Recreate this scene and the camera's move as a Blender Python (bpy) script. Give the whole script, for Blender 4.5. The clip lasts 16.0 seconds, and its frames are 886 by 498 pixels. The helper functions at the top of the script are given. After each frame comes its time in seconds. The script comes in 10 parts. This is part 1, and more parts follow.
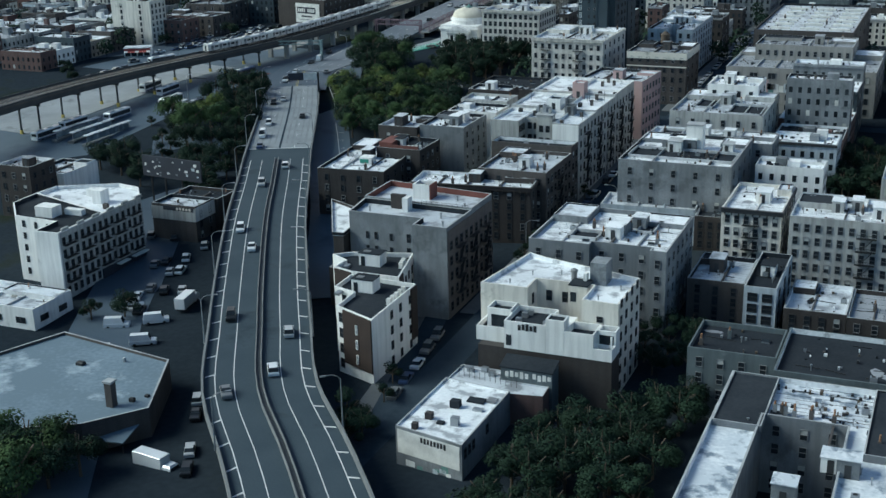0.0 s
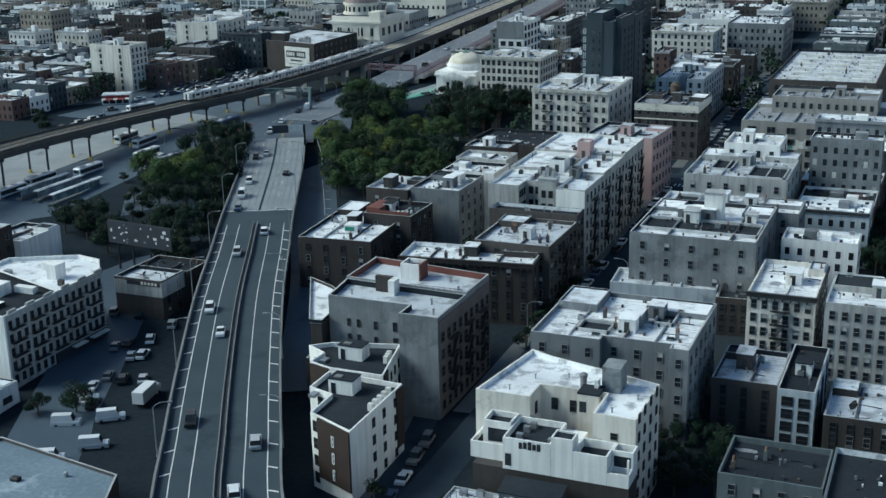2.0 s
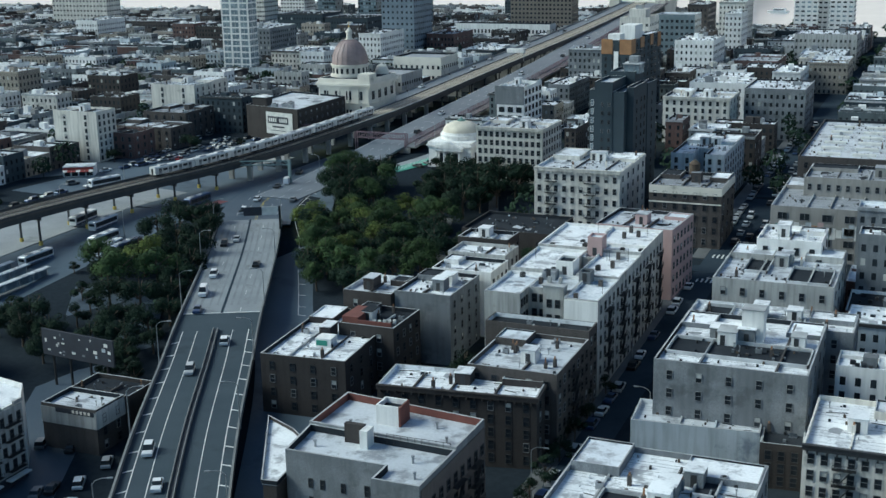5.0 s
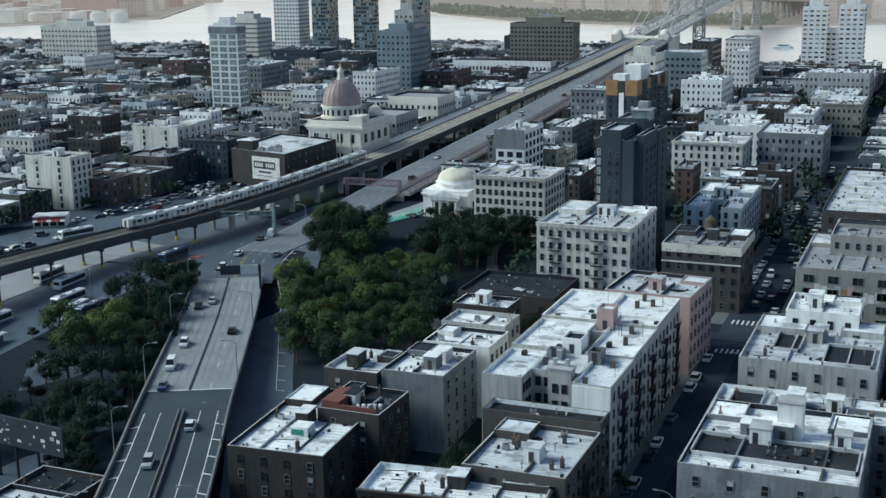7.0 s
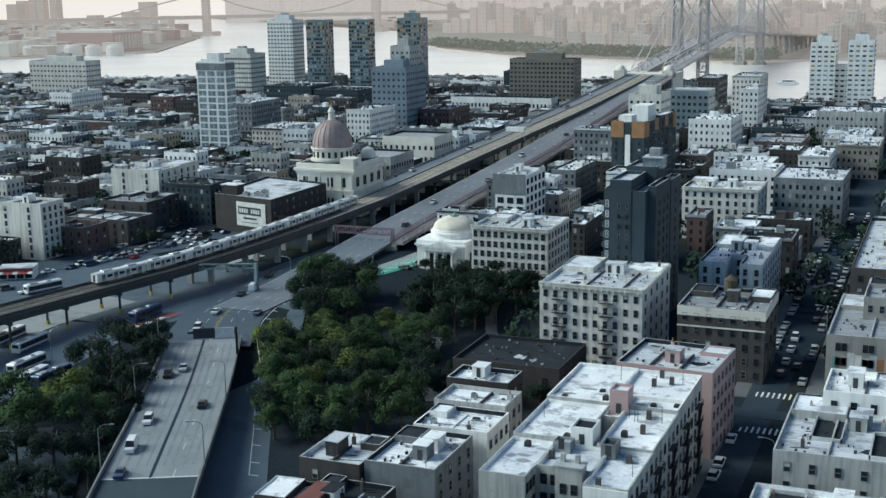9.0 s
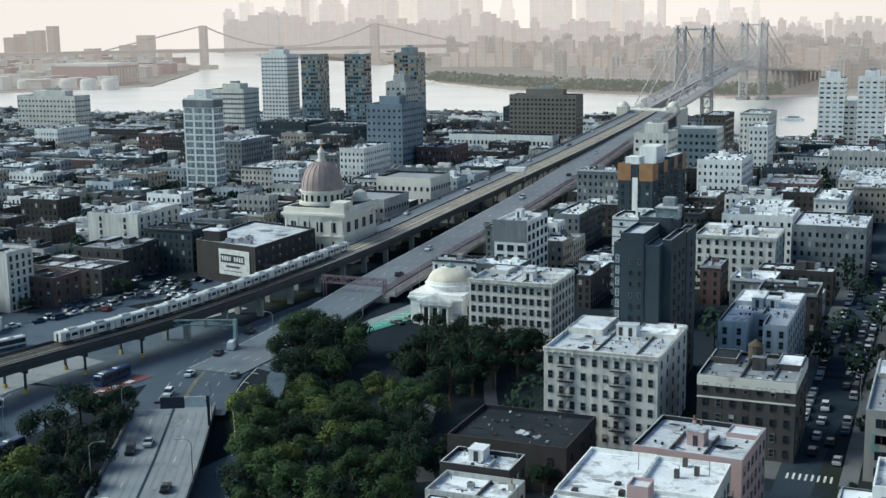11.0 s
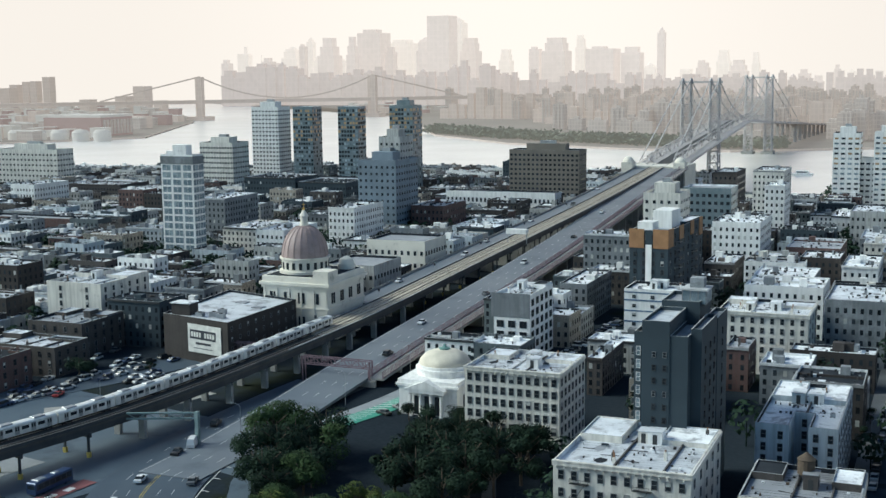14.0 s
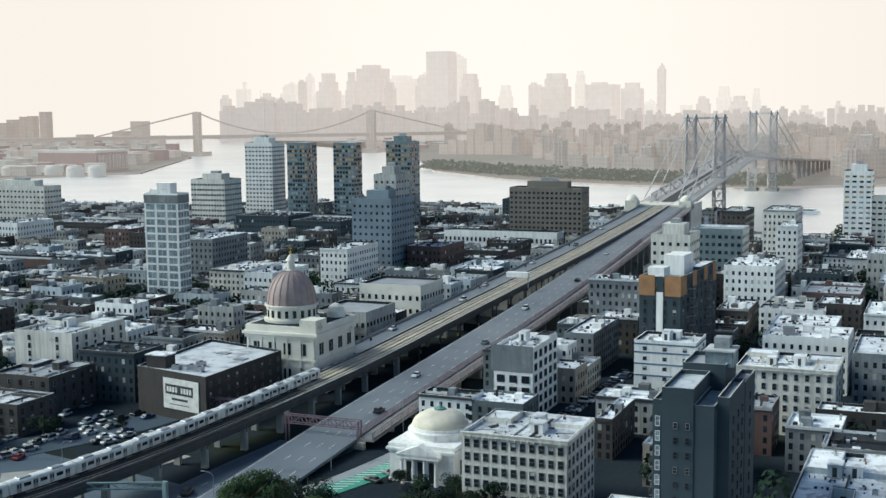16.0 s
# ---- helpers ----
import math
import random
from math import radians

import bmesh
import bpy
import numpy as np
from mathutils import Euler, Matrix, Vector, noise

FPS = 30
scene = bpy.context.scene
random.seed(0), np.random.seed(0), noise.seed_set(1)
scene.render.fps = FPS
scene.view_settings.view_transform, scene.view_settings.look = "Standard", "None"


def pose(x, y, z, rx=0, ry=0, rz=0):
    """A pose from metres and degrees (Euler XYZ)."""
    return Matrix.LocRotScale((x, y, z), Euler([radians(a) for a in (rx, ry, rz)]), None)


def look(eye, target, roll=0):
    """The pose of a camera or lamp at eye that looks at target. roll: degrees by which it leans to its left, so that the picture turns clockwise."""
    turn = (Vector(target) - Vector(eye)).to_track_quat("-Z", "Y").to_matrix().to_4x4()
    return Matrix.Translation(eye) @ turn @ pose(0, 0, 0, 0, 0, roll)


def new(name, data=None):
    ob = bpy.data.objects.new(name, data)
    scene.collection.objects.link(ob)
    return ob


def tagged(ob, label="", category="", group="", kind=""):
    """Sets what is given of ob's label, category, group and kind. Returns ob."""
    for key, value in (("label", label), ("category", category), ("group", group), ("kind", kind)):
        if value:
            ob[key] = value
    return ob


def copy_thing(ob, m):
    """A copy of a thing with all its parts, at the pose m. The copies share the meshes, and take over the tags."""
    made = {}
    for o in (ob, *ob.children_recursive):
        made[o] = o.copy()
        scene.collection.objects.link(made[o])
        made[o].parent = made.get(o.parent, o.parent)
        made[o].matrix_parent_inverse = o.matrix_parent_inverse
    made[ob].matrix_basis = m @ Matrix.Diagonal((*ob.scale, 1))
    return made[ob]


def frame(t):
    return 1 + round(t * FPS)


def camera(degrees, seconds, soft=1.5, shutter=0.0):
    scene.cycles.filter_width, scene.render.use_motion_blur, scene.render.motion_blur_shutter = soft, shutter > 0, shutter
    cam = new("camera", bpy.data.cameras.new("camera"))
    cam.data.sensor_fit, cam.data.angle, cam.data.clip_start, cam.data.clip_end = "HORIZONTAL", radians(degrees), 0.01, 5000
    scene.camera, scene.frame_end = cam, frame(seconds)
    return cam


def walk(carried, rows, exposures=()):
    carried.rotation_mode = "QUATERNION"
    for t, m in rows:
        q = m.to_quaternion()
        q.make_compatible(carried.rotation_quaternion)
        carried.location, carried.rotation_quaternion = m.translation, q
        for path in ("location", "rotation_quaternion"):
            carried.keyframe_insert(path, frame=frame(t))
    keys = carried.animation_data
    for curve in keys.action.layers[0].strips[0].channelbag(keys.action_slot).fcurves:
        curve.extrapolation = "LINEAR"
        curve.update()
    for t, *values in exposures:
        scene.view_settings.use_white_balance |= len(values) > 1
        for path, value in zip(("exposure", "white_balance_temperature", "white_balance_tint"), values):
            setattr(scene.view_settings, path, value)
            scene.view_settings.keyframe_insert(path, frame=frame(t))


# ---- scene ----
# ---- camera and its glide ----
cam = camera(39.36, 16.0)


def glide(t):
    """The drone's pose: a steady run forward while the lens tilts up."""
    s = t / 16.0
    eye = Vector((-86.59 * s + 2.65 * s * s, 239.98 * s + -12.46 * s * s, 88.50 + 8.16 * s + -4.94 * s * s))
    pitch = radians(-18.548 + 11.754 * s + -0.667 * s * s + 0.922 * s ** 3)
    yaw = radians(23.141 + -0.641 * s + 0.124 * s * s)
    way = Vector((-math.sin(yaw) * math.cos(pitch), math.cos(yaw) * math.cos(pitch), math.sin(pitch)))
    return look(eye, eye + 100 * way, -1.346 + 0.744 * s)


walk(cam, [(0.5 * i, glide(0.5 * i)) for i in range(33)],
     [(0.0, 0.31, 6050, -7), (8.0, 0.38, 6150, -6), (16.0, 0.46, 6350, -5)])

# ---- world, sun, exposure ----
SUN_AZ, SUN_EL = 108.0, 38.0  # degrees to the left of +y, and above the horizon
world = bpy.data.worlds.new("sky")
scene.world = world
world.use_nodes = True
wn = world.node_tree.nodes
sky = wn.new("ShaderNodeTexSky")
sky.sky_type = "NISHITA"
sky.sun_disc = False
sky.sun_elevation = radians(SUN_EL)
sky.sun_rotation = radians(-SUN_AZ)
sky.altitude = 50
sky.air_density, sky.dust_density, sky.ozone_density = 1.0, 0.6, 4.0
wn["Background"].inputs["Strength"].default_value = 0.092
world.node_tree.links.new(sky.outputs[0], wn["Background"].inputs["Color"])
sun_data = bpy.data.lights.new("sun", "SUN")
sun_data.energy, sun_data.angle, sun_data.color = 3.0, radians(34), (1.0, 0.975, 0.93)
sun = new("sun", sun_data)
away = Vector((-math.sin(radians(SUN_AZ)) * math.cos(radians(SUN_EL)), math.cos(radians(SUN_AZ)) * math.cos(radians(SUN_EL)), math.sin(radians(SUN_EL))))
sun.matrix_world = look(away * 900, (0, 0, 0))

# ---- materials ----
def material(name, colour, rough=0.8, metal=0.0, colour_b=None, scale=0.35, fine=6.0, amount=0.5, bump=0.15, stain=None, stain_scale=0.08, stain_at=0.55, spread=0.0, emit=None, spec=None, streak=0.0, whole=False):
    """A procedural surface: two scales of noise between two colours, optional stains, a fine bump, and a spread of brightness from piece to piece (whole: from object to object)."""
    m = bpy.data.materials.new(name)
    m.use_nodes = True
    nt = m.node_tree
    n, l = nt.nodes, nt.links
    b = n["Principled BSDF"]
    b.inputs["Roughness"].default_value = rough
    b.inputs["Metallic"].default_value = metal
    if spec is not None:
        b.inputs["Specular IOR Level"].default_value = spec
    geo = n.new("ShaderNodeNewGeometry")
    where = geo.outputs["Position"]
    big = n.new("ShaderNodeTexNoise")
    big.inputs["Scale"].default_value, big.inputs["Detail"].default_value = scale, 6
    small = n.new("ShaderNodeTexNoise")
    small.inputs["Scale"].default_value, small.inputs["Detail"].default_value = fine, 3
    l.new(where, big.inputs["Vector"]), l.new(where, small.inputs["Vector"])
    mix = n.new("ShaderNodeMix")
    mix.data_type = "RGBA"
    cb = colour_b or [c * 0.7 for c in colour]
    mix.inputs["A"].default_value, mix.inputs["B"].default_value = (*colour, 1), (*cb, 1)
    add = n.new("ShaderNodeMath")
    add.operation = "MULTIPLY_ADD"
    l.new(small.outputs["Fac"], add.inputs[0])
    add.inputs[1].default_value = 0.5
    l.new(big.outputs["Fac"], add.inputs[2])
    ramp = n.new("ShaderNodeMapRange")
    ramp.inputs["From Min"].default_value, ramp.inputs["From Max"].default_value = 0.55, 0.95
    ramp.inputs["To Max"].default_value = amount * 2
    l.new(add.outputs[0], ramp.inputs["Value"])
    l.new(ramp.outputs[0], mix.inputs["Factor"])
    out = mix.outputs["Result"]
    if stain:
        sn = n.new("ShaderNodeTexNoise")
        sn.inputs["Scale"].default_value, sn.inputs["Detail"].default_value = stain_scale, 8
        sn.inputs["Roughness"].default_value = 0.65
        l.new(where, sn.inputs["Vector"])
        sr = n.new("ShaderNodeMapRange")
        sr.inputs["From Min"].default_value, sr.inputs["From Max"].default_value = stain_at, stain_at + 0.1
        l.new(sn.outputs["Fac"], sr.inputs["Value"])
        mx = n.new("ShaderNodeMix")
        mx.data_type = "RGBA"
        l.new(sr.outputs[0], mx.inputs["Factor"]), l.new(out, mx.inputs["A"])
        mx.inputs["B"].default_value = (*stain, 1)
        out = mx.outputs["Result"]
    if streak:
        mp = n.new("ShaderNodeMapping")
        mp.inputs["Scale"].default_value = (1.1, 1.1, 0.09)
        l.new(where, mp.inputs["Vector"])
        st = n.new("ShaderNodeTexNoise")
        st.inputs["Scale"].default_value, st.inputs["Detail"].default_value = 0.9, 5
        l.new(mp.outputs[0], st.inputs["Vector"])
        sm = n.new("ShaderNodeMapRange")
        sm.inputs["From Min"].default_value, sm.inputs["From Max"].default_value = 0.42, 0.68
        sm.inputs["To Min"].default_value, sm.inputs["To Max"].default_value = 1.0, 1.0 - streak
        l.new(st.outputs["Fac"], sm.inputs["Value"])
        sc = n.new("ShaderNodeVectorMath")
        sc.operation = "SCALE"
        l.new(out, sc.inputs[0]), l.new(sm.outputs[0], sc.inputs["Scale"])
        out = sc.outputs[0]
    if spread:
        chance = n.new("ShaderNodeObjectInfo").outputs["Random"] if whole else geo.outputs["Random Per Island"]
        sp = n.new("ShaderNodeMapRange")
        sp.inputs["To Min"].default_value, sp.inputs["To Max"].default_value = 1 - spread, 1 + spread
        l.new(chance, sp.inputs["Value"])
        mu = n.new("ShaderNodeVectorMath")
        mu.operation = "SCALE"
        l.new(out, mu.inputs[0]), l.new(sp.outputs[0], mu.inputs["Scale"])
        out = mu.outputs[0]
    l.new(out, b.inputs["Base Color"])
    if bump:
        bp = n.new("ShaderNodeBump")
        bp.inputs["Strength"].default_value, bp.inputs["Distance"].default_value = bump, 0.05
        l.new(small.outputs["Fac"], bp.inputs["Height"]), l.new(bp.outputs[0], b.inputs["Normal"])
    if emit:
        b.inputs["Emission Color"].default_value = (*emit[:3], 1)
        b.inputs["Emission Strength"].default_value = emit[3]
    return m


def brick_material(name, colour, colour_b, mortar):
    """Brickwork courses on upright walls, at real size."""
    m = material(name, colour, 0.9, colour_b=colour_b, scale=0.25, fine=3.0, spread=0.35, streak=0.3)
    nt = m.node_tree
    n, l = nt.nodes, nt.links
    b = n["Principled BSDF"]
    old = b.inputs["Base Color"].links[0].from_socket
    geo = n.new("ShaderNodeNewGeometry")
    sep = n.new("ShaderNodeSeparateXYZ")
    l.new(geo.outputs["Position"], sep.inputs[0])
    su = n.new("ShaderNodeMath")
    su.operation = "ADD"
    l.new(sep.outputs["X"], su.inputs[0]), l.new(sep.outputs["Y"], su.inputs[1])
    com = n.new("ShaderNodeCombineXYZ")
    l.new(su.outputs[0], com.inputs["X"]), l.new(sep.outputs["Z"], com.inputs["Y"])
    br = n.new("ShaderNodeTexBrick")
    br.inputs["Scale"].default_value = 1.0
    br.inputs["Brick Width"].default_value, br.inputs["Row Height"].default_value, br.inputs["Mortar Size"].default_value = 0.42, 0.15, 0.02
    l.new(com.outputs[0], br.inputs["Vector"])
    l.new(old, br.inputs["Color1"])
    dk = n.new("ShaderNodeVectorMath")
    dk.operation = "SCALE"
    dk.inputs["Scale"].default_value = 0.78
    l.new(old, dk.inputs[0]), l.new(dk.outputs[0], br.inputs["Color2"])
    br.inputs["Mortar"].default_value = (*mortar, 1)
    l.new(br.outputs["Color"], b.inputs["Base Color"])
    return m


M = {}
M["asphalt"] = material("asphalt", (0.03, 0.043, 0.058), 0.95, spec=0.0, colour_b=(0.046, 0.06, 0.076), scale=0.06, fine=4, stain=(0.023, 0.033, 0.045), stain_scale=0.05)
M["yard_asphalt"] = material("yard_asphalt", (0.062, 0.088, 0.116), 0.7, spec=0.3, colour_b=(0.09, 0.118, 0.148), scale=0.05, fine=3, stain=(0.045, 0.064, 0.088), stain_scale=0.06)
M["worn_road"] = material("worn_road", (0.044, 0.064, 0.088), 0.55, spec=0.35, colour_b=(0.066, 0.088, 0.114), scale=0.05, fine=3, stain=(0.034, 0.05, 0.07), stain_scale=0.06)
M["approach_road"] = material("approach_road", (0.105, 0.126, 0.152), 0.5, spec=0.5, colour_b=(0.145, 0.165, 0.187), scale=0.05, fine=3, stain=(0.085, 0.103, 0.125), stain_scale=0.06)
M["ramp_asphalt"] = material("ramp_asphalt", (0.043, 0.060, 0.075), 0.9, spec=0.12, colour_b=(0.057, 0.075, 0.090), scale=0.1, fine=3, stain=(0.034, 0.048, 0.060), stain_scale=0.05, stain_at=0.56)
M["ground"] = material("ground", (0.018, 0.024, 0.031), 0.95, spec=0.0, colour_b=(0.03, 0.038, 0.047), scale=0.02, fine=0.8, stain=(0.025, 0.03, 0.022), stain_scale=0.02)
M["pavement"] = material("pavement", (0.13, 0.135, 0.14), 0.85, colour_b=(0.085, 0.09, 0.094), scale=0.15, fine=3)
M["plaza_paving"] = material("plaza_paving", (0.27, 0.285, 0.3), 0.8, colour_b=(0.19, 0.205, 0.22), scale=0.1, fine=2, stain=(0.13, 0.14, 0.15), stain_scale=0.07, stain_at=0.57)
M["deck_worn"] = material("deck_worn", (0.15, 0.165, 0.18), 0.8, colour_b=(0.2, 0.215, 0.23), scale=0.2, fine=2)
# Tan strip colour that carries the golden glare of the rails.
M["rail_glare"] = material("rail_glare", (0.5, 0.44, 0.36), 0.7, colour_b=(0.36, 0.31, 0.25), scale=0.2, fine=2)
M["concrete"] = material("concrete", (0.34, 0.33, 0.31), 0.85, colour_b=(0.24, 0.235, 0.225), scale=0.2, fine=3, stain=(0.17, 0.165, 0.155), stain_scale=0.12, stain_at=0.58)
M["old_concrete"] = material("old_concrete", (0.2, 0.205, 0.205), 0.85, colour_b=(0.13, 0.135, 0.137), scale=0.2, fine=3)
M["school_wall"] = material("school_wall", (0.34, 0.325, 0.305), 0.9, colour_b=(0.28, 0.268, 0.25), scale=0.12, stain=(0.24, 0.23, 0.215), stain_scale=0.15, stain_at=0.6, streak=0.2)
M["pale_deck"] = material("pale_deck", (0.24, 0.26, 0.275), 0.8, colour_b=(0.18, 0.195, 0.21), scale=0.12, fine=2, stain=(0.13, 0.14, 0.15), stain_scale=0.1, stain_at=0.57)
M["road_paint"] = material("road_paint", (0.72, 0.72, 0.7), 0.7, colour_b=(0.5, 0.5, 0.49), scale=0.6)
M["yellow_paint"] = material("yellow_paint", (0.55, 0.42, 0.1), 0.7)
M["green_paint"] = material("green_paint", (0.06, 0.3, 0.22), 0.8)
M["red_paint"] = material("red_paint", (0.2, 0.07, 0.075), 0.9)
M["roof_white"] = material("roof_white", (0.85, 0.86, 0.87), 0.6, colour_b=(0.62, 0.63, 0.65), scale=0.12, fine=2, stain=(0.33, 0.34, 0.36), stain_scale=0.28, stain_at=0.52, spread=0.16)
M["roof_worn"] = material("roof_worn", (0.8, 0.81, 0.83), 0.6, colour_b=(0.55, 0.58, 0.62), scale=0.15, fine=1.5, amount=0.8, stain=(0.17, 0.21, 0.26), stain_scale=0.26, stain_at=0.53)
M["roof_silver"] = material("roof_silver", (0.58, 0.6, 0.63), 0.55, colour_b=(0.42, 0.44, 0.47), scale=0.12, fine=2, stain=(0.24, 0.25, 0.27), stain_scale=0.24, stain_at=0.51, spread=0.35)
M["roof_grey"] = material("roof_grey", (0.3, 0.31, 0.33), 0.75, colour_b=(0.22, 0.23, 0.25), scale=0.12, fine=2, stain=(0.15, 0.155, 0.165), stain_scale=0.1, spread=0.4)
M["roof_blue"] = material("roof_blue", (0.17, 0.225, 0.275), 0.8, colour_b=(0.12, 0.165, 0.205), scale=0.07, fine=1.2, amount=0.9, stain=(0.34, 0.4, 0.45), stain_scale=0.09, stain_at=0.56)
M["roof_dark"] = material("roof_dark", (0.018, 0.022, 0.028), 0.9, spec=0.1, colour_b=(0.032, 0.037, 0.044), scale=0.12, fine=2, stain=(0.055, 0.06, 0.07), stain_scale=0.12, stain_at=0.63, spread=0.2)
M["coping"] = material("coping", (0.42, 0.43, 0.44), 0.75, colour_b=(0.24, 0.245, 0.25), scale=0.3, spread=0.45)
M["white_wall"] = material("white_wall", (0.83, 0.82, 0.8), 0.85, colour_b=(0.72, 0.71, 0.69), scale=0.12, stain=(0.55, 0.55, 0.54), stain_scale=0.2, stain_at=0.62, spread=0.15, streak=0.18)
M["grey_wall"] = material("grey_wall", (0.26, 0.275, 0.29), 0.9, colour_b=(0.16, 0.172, 0.185), scale=0.11, amount=0.9, stain=(0.12, 0.13, 0.138), stain_scale=0.16, stain_at=0.54, spread=0.35, streak=0.2)
# Dark grey wall; on the low tar-roofed blocks its colour includes their shade.
M["slate_wall"] = material("slate_wall", (0.12, 0.145, 0.155), 0.9, colour_b=(0.08, 0.098, 0.106), scale=0.15, stain=(0.2, 0.22, 0.23), stain_scale=0.2, stain_at=0.62, spread=0.15, streak=0.2)
M["tan_wall"] = material("tan_wall", (0.45, 0.45, 0.435), 0.9, colour_b=(0.35, 0.35, 0.34), scale=0.12, spread=0.35, stain=(0.33, 0.31, 0.28), stain_scale=0.15, stain_at=0.58, streak=0.35)
M["cream_wall"] = material("cream_wall", (0.72, 0.69, 0.63), 0.85, colour_b=(0.6, 0.57, 0.52), scale=0.12, spread=0.22, stain=(0.42, 0.4, 0.36), stain_scale=0.15, stain_at=0.6, streak=0.28)
M["blue_wall"] = material("blue_wall", (0.5, 0.55, 0.585), 0.85, colour_b=(0.42, 0.465, 0.5), scale=0.15, spread=0.25, stain=(0.24, 0.28, 0.33), stain_scale=0.15, stain_at=0.6, streak=0.3)
M["pink_wall"] = material("pink_wall", (0.48, 0.34, 0.33), 0.9, colour_b=(0.4, 0.28, 0.27), scale=0.15, spread=0.1)
M["charcoal_wall"] = material("charcoal_wall", (0.036, 0.054, 0.068), 0.9, colour_b=(0.028, 0.043, 0.055), scale=0.12, spread=0.15)
M["brown_panel"] = material("brown_panel", (0.036, 0.023, 0.019), 0.7, scale=0.3)
M["orange_panel"] = material("orange_panel", (0.34, 0.18, 0.085), 0.75, scale=0.3)
M["brick_red"] = brick_material("brick_red", (0.16, 0.085, 0.075), (0.11, 0.06, 0.055), (0.11, 0.09, 0.085))
M["brick_front"] = brick_material("brick_front", (0.15, 0.125, 0.115), (0.11, 0.09, 0.084), (0.13, 0.12, 0.115))
M["brick_brown"] = brick_material("brick_brown", (0.088, 0.076, 0.072), (0.062, 0.053, 0.051), (0.08, 0.074, 0.071))
M["brick_dark"] = brick_material("brick_dark", (0.055, 0.047, 0.045), (0.038, 0.033, 0.032), (0.045, 0.04, 0.038))
M["brick_tan"] = brick_material("brick_tan", (0.33, 0.29, 0.24), (0.26, 0.225, 0.185), (0.36, 0.33, 0.29))
M["glass"] = material("glass", (0.014, 0.018, 0.022), 0.2, colour_b=(0.035, 0.042, 0.05), scale=0.5, bump=0, spread=0.5, spec=0.18)
M["pale_pane"] = material("pale_pane", (0.32, 0.38, 0.41), 0.25, colour_b=(0.14, 0.18, 0.21), scale=0.3, amount=0.8, bump=0, spread=0.4)
M["blind"] = material("blind", (0.5, 0.5, 0.47), 0.8, spread=0.3)
M["frame_white"] = material("frame_white", (0.2, 0.205, 0.21), 0.7, spread=0.3)
M["frame_dark"] = material("frame_dark", (0.04, 0.042, 0.046), 0.6)
M["iron"] = material("iron", (0.03, 0.032, 0.035), 0.6, metal=0.4)
M["steel"] = material("steel", (0.4, 0.42, 0.44), 0.45, metal=0.7, scale=0.4)
M["bridge_steel"] = material("bridge_steel", (0.5, 0.47, 0.46), 0.7, metal=0.0, colour_b=(0.42, 0.385, 0.375), scale=0.2)
M["track_steel"] = material("track_steel", (0.045, 0.05, 0.052), 0.7, metal=0.1, colour_b=(0.085, 0.08, 0.072), scale=0.3)
M["girder_dark"] = material("girder_dark", (0.035, 0.042, 0.05), 0.7, metal=0.1, colour_b=(0.06, 0.065, 0.07), scale=0.3)
M["rail"] = material("rail", (0.7, 0.66, 0.6), 0.3, metal=0.8)
M["pink_steel"] = material("pink_steel", (0.2, 0.135, 0.16), 0.7, scale=0.4)
M["green_steel"] = material("green_steel", (0.22, 0.3, 0.3), 0.6, scale=0.4)
M["rust"] = material("rust", (0.3, 0.16, 0.09), 0.85, scale=0.6)
M["train_steel"] = material("train_steel", (0.78, 0.78, 0.76), 0.4, metal=0.15, scale=0.5, bump=0)
M["tyre"] = material("tyre", (0.02, 0.02, 0.02), 0.9, bump=0)
M["lead_dome"] = material("lead_dome", (0.36, 0.27, 0.26), 0.6, colour_b=(0.28, 0.21, 0.2), scale=0.4, fine=2)
M["limestone"] = material("limestone", (0.74, 0.7, 0.62), 0.85, colour_b=(0.64, 0.6, 0.53), scale=0.15, stain=(0.38, 0.36, 0.31), stain_scale=0.15, stain_at=0.6)
M["copper_green"] = material("copper_green", (0.16, 0.3, 0.27), 0.7, scale=0.4)
M["gold"] = material("gold", (0.55, 0.36, 0.1), 0.4, metal=0.8)
M["bark"] = material("bark", (0.1, 0.075, 0.055), 0.95, scale=1.5)
M["sign_white"] = material("sign_white", (0.75, 0.74, 0.7), 0.7, scale=0.5)
M["sign_dark"] = material("sign_dark", (0.03, 0.035, 0.05), 0.7)
M["paint_black"] = material("paint_black", (0.02, 0.02, 0.022), 0.7)
# Near-white base colour and high IOR stand in for reflected bright sky.
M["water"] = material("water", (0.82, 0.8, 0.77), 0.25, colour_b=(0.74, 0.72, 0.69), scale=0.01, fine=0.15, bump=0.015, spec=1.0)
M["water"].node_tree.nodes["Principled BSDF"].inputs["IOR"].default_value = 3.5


def leaf_material(name, a, b):
    m = material(name, a, 0.75, colour_b=b, scale=0.25, fine=1.5, amount=0.7, bump=0, spread=0.25, spec=0.1, whole=True)
    return m


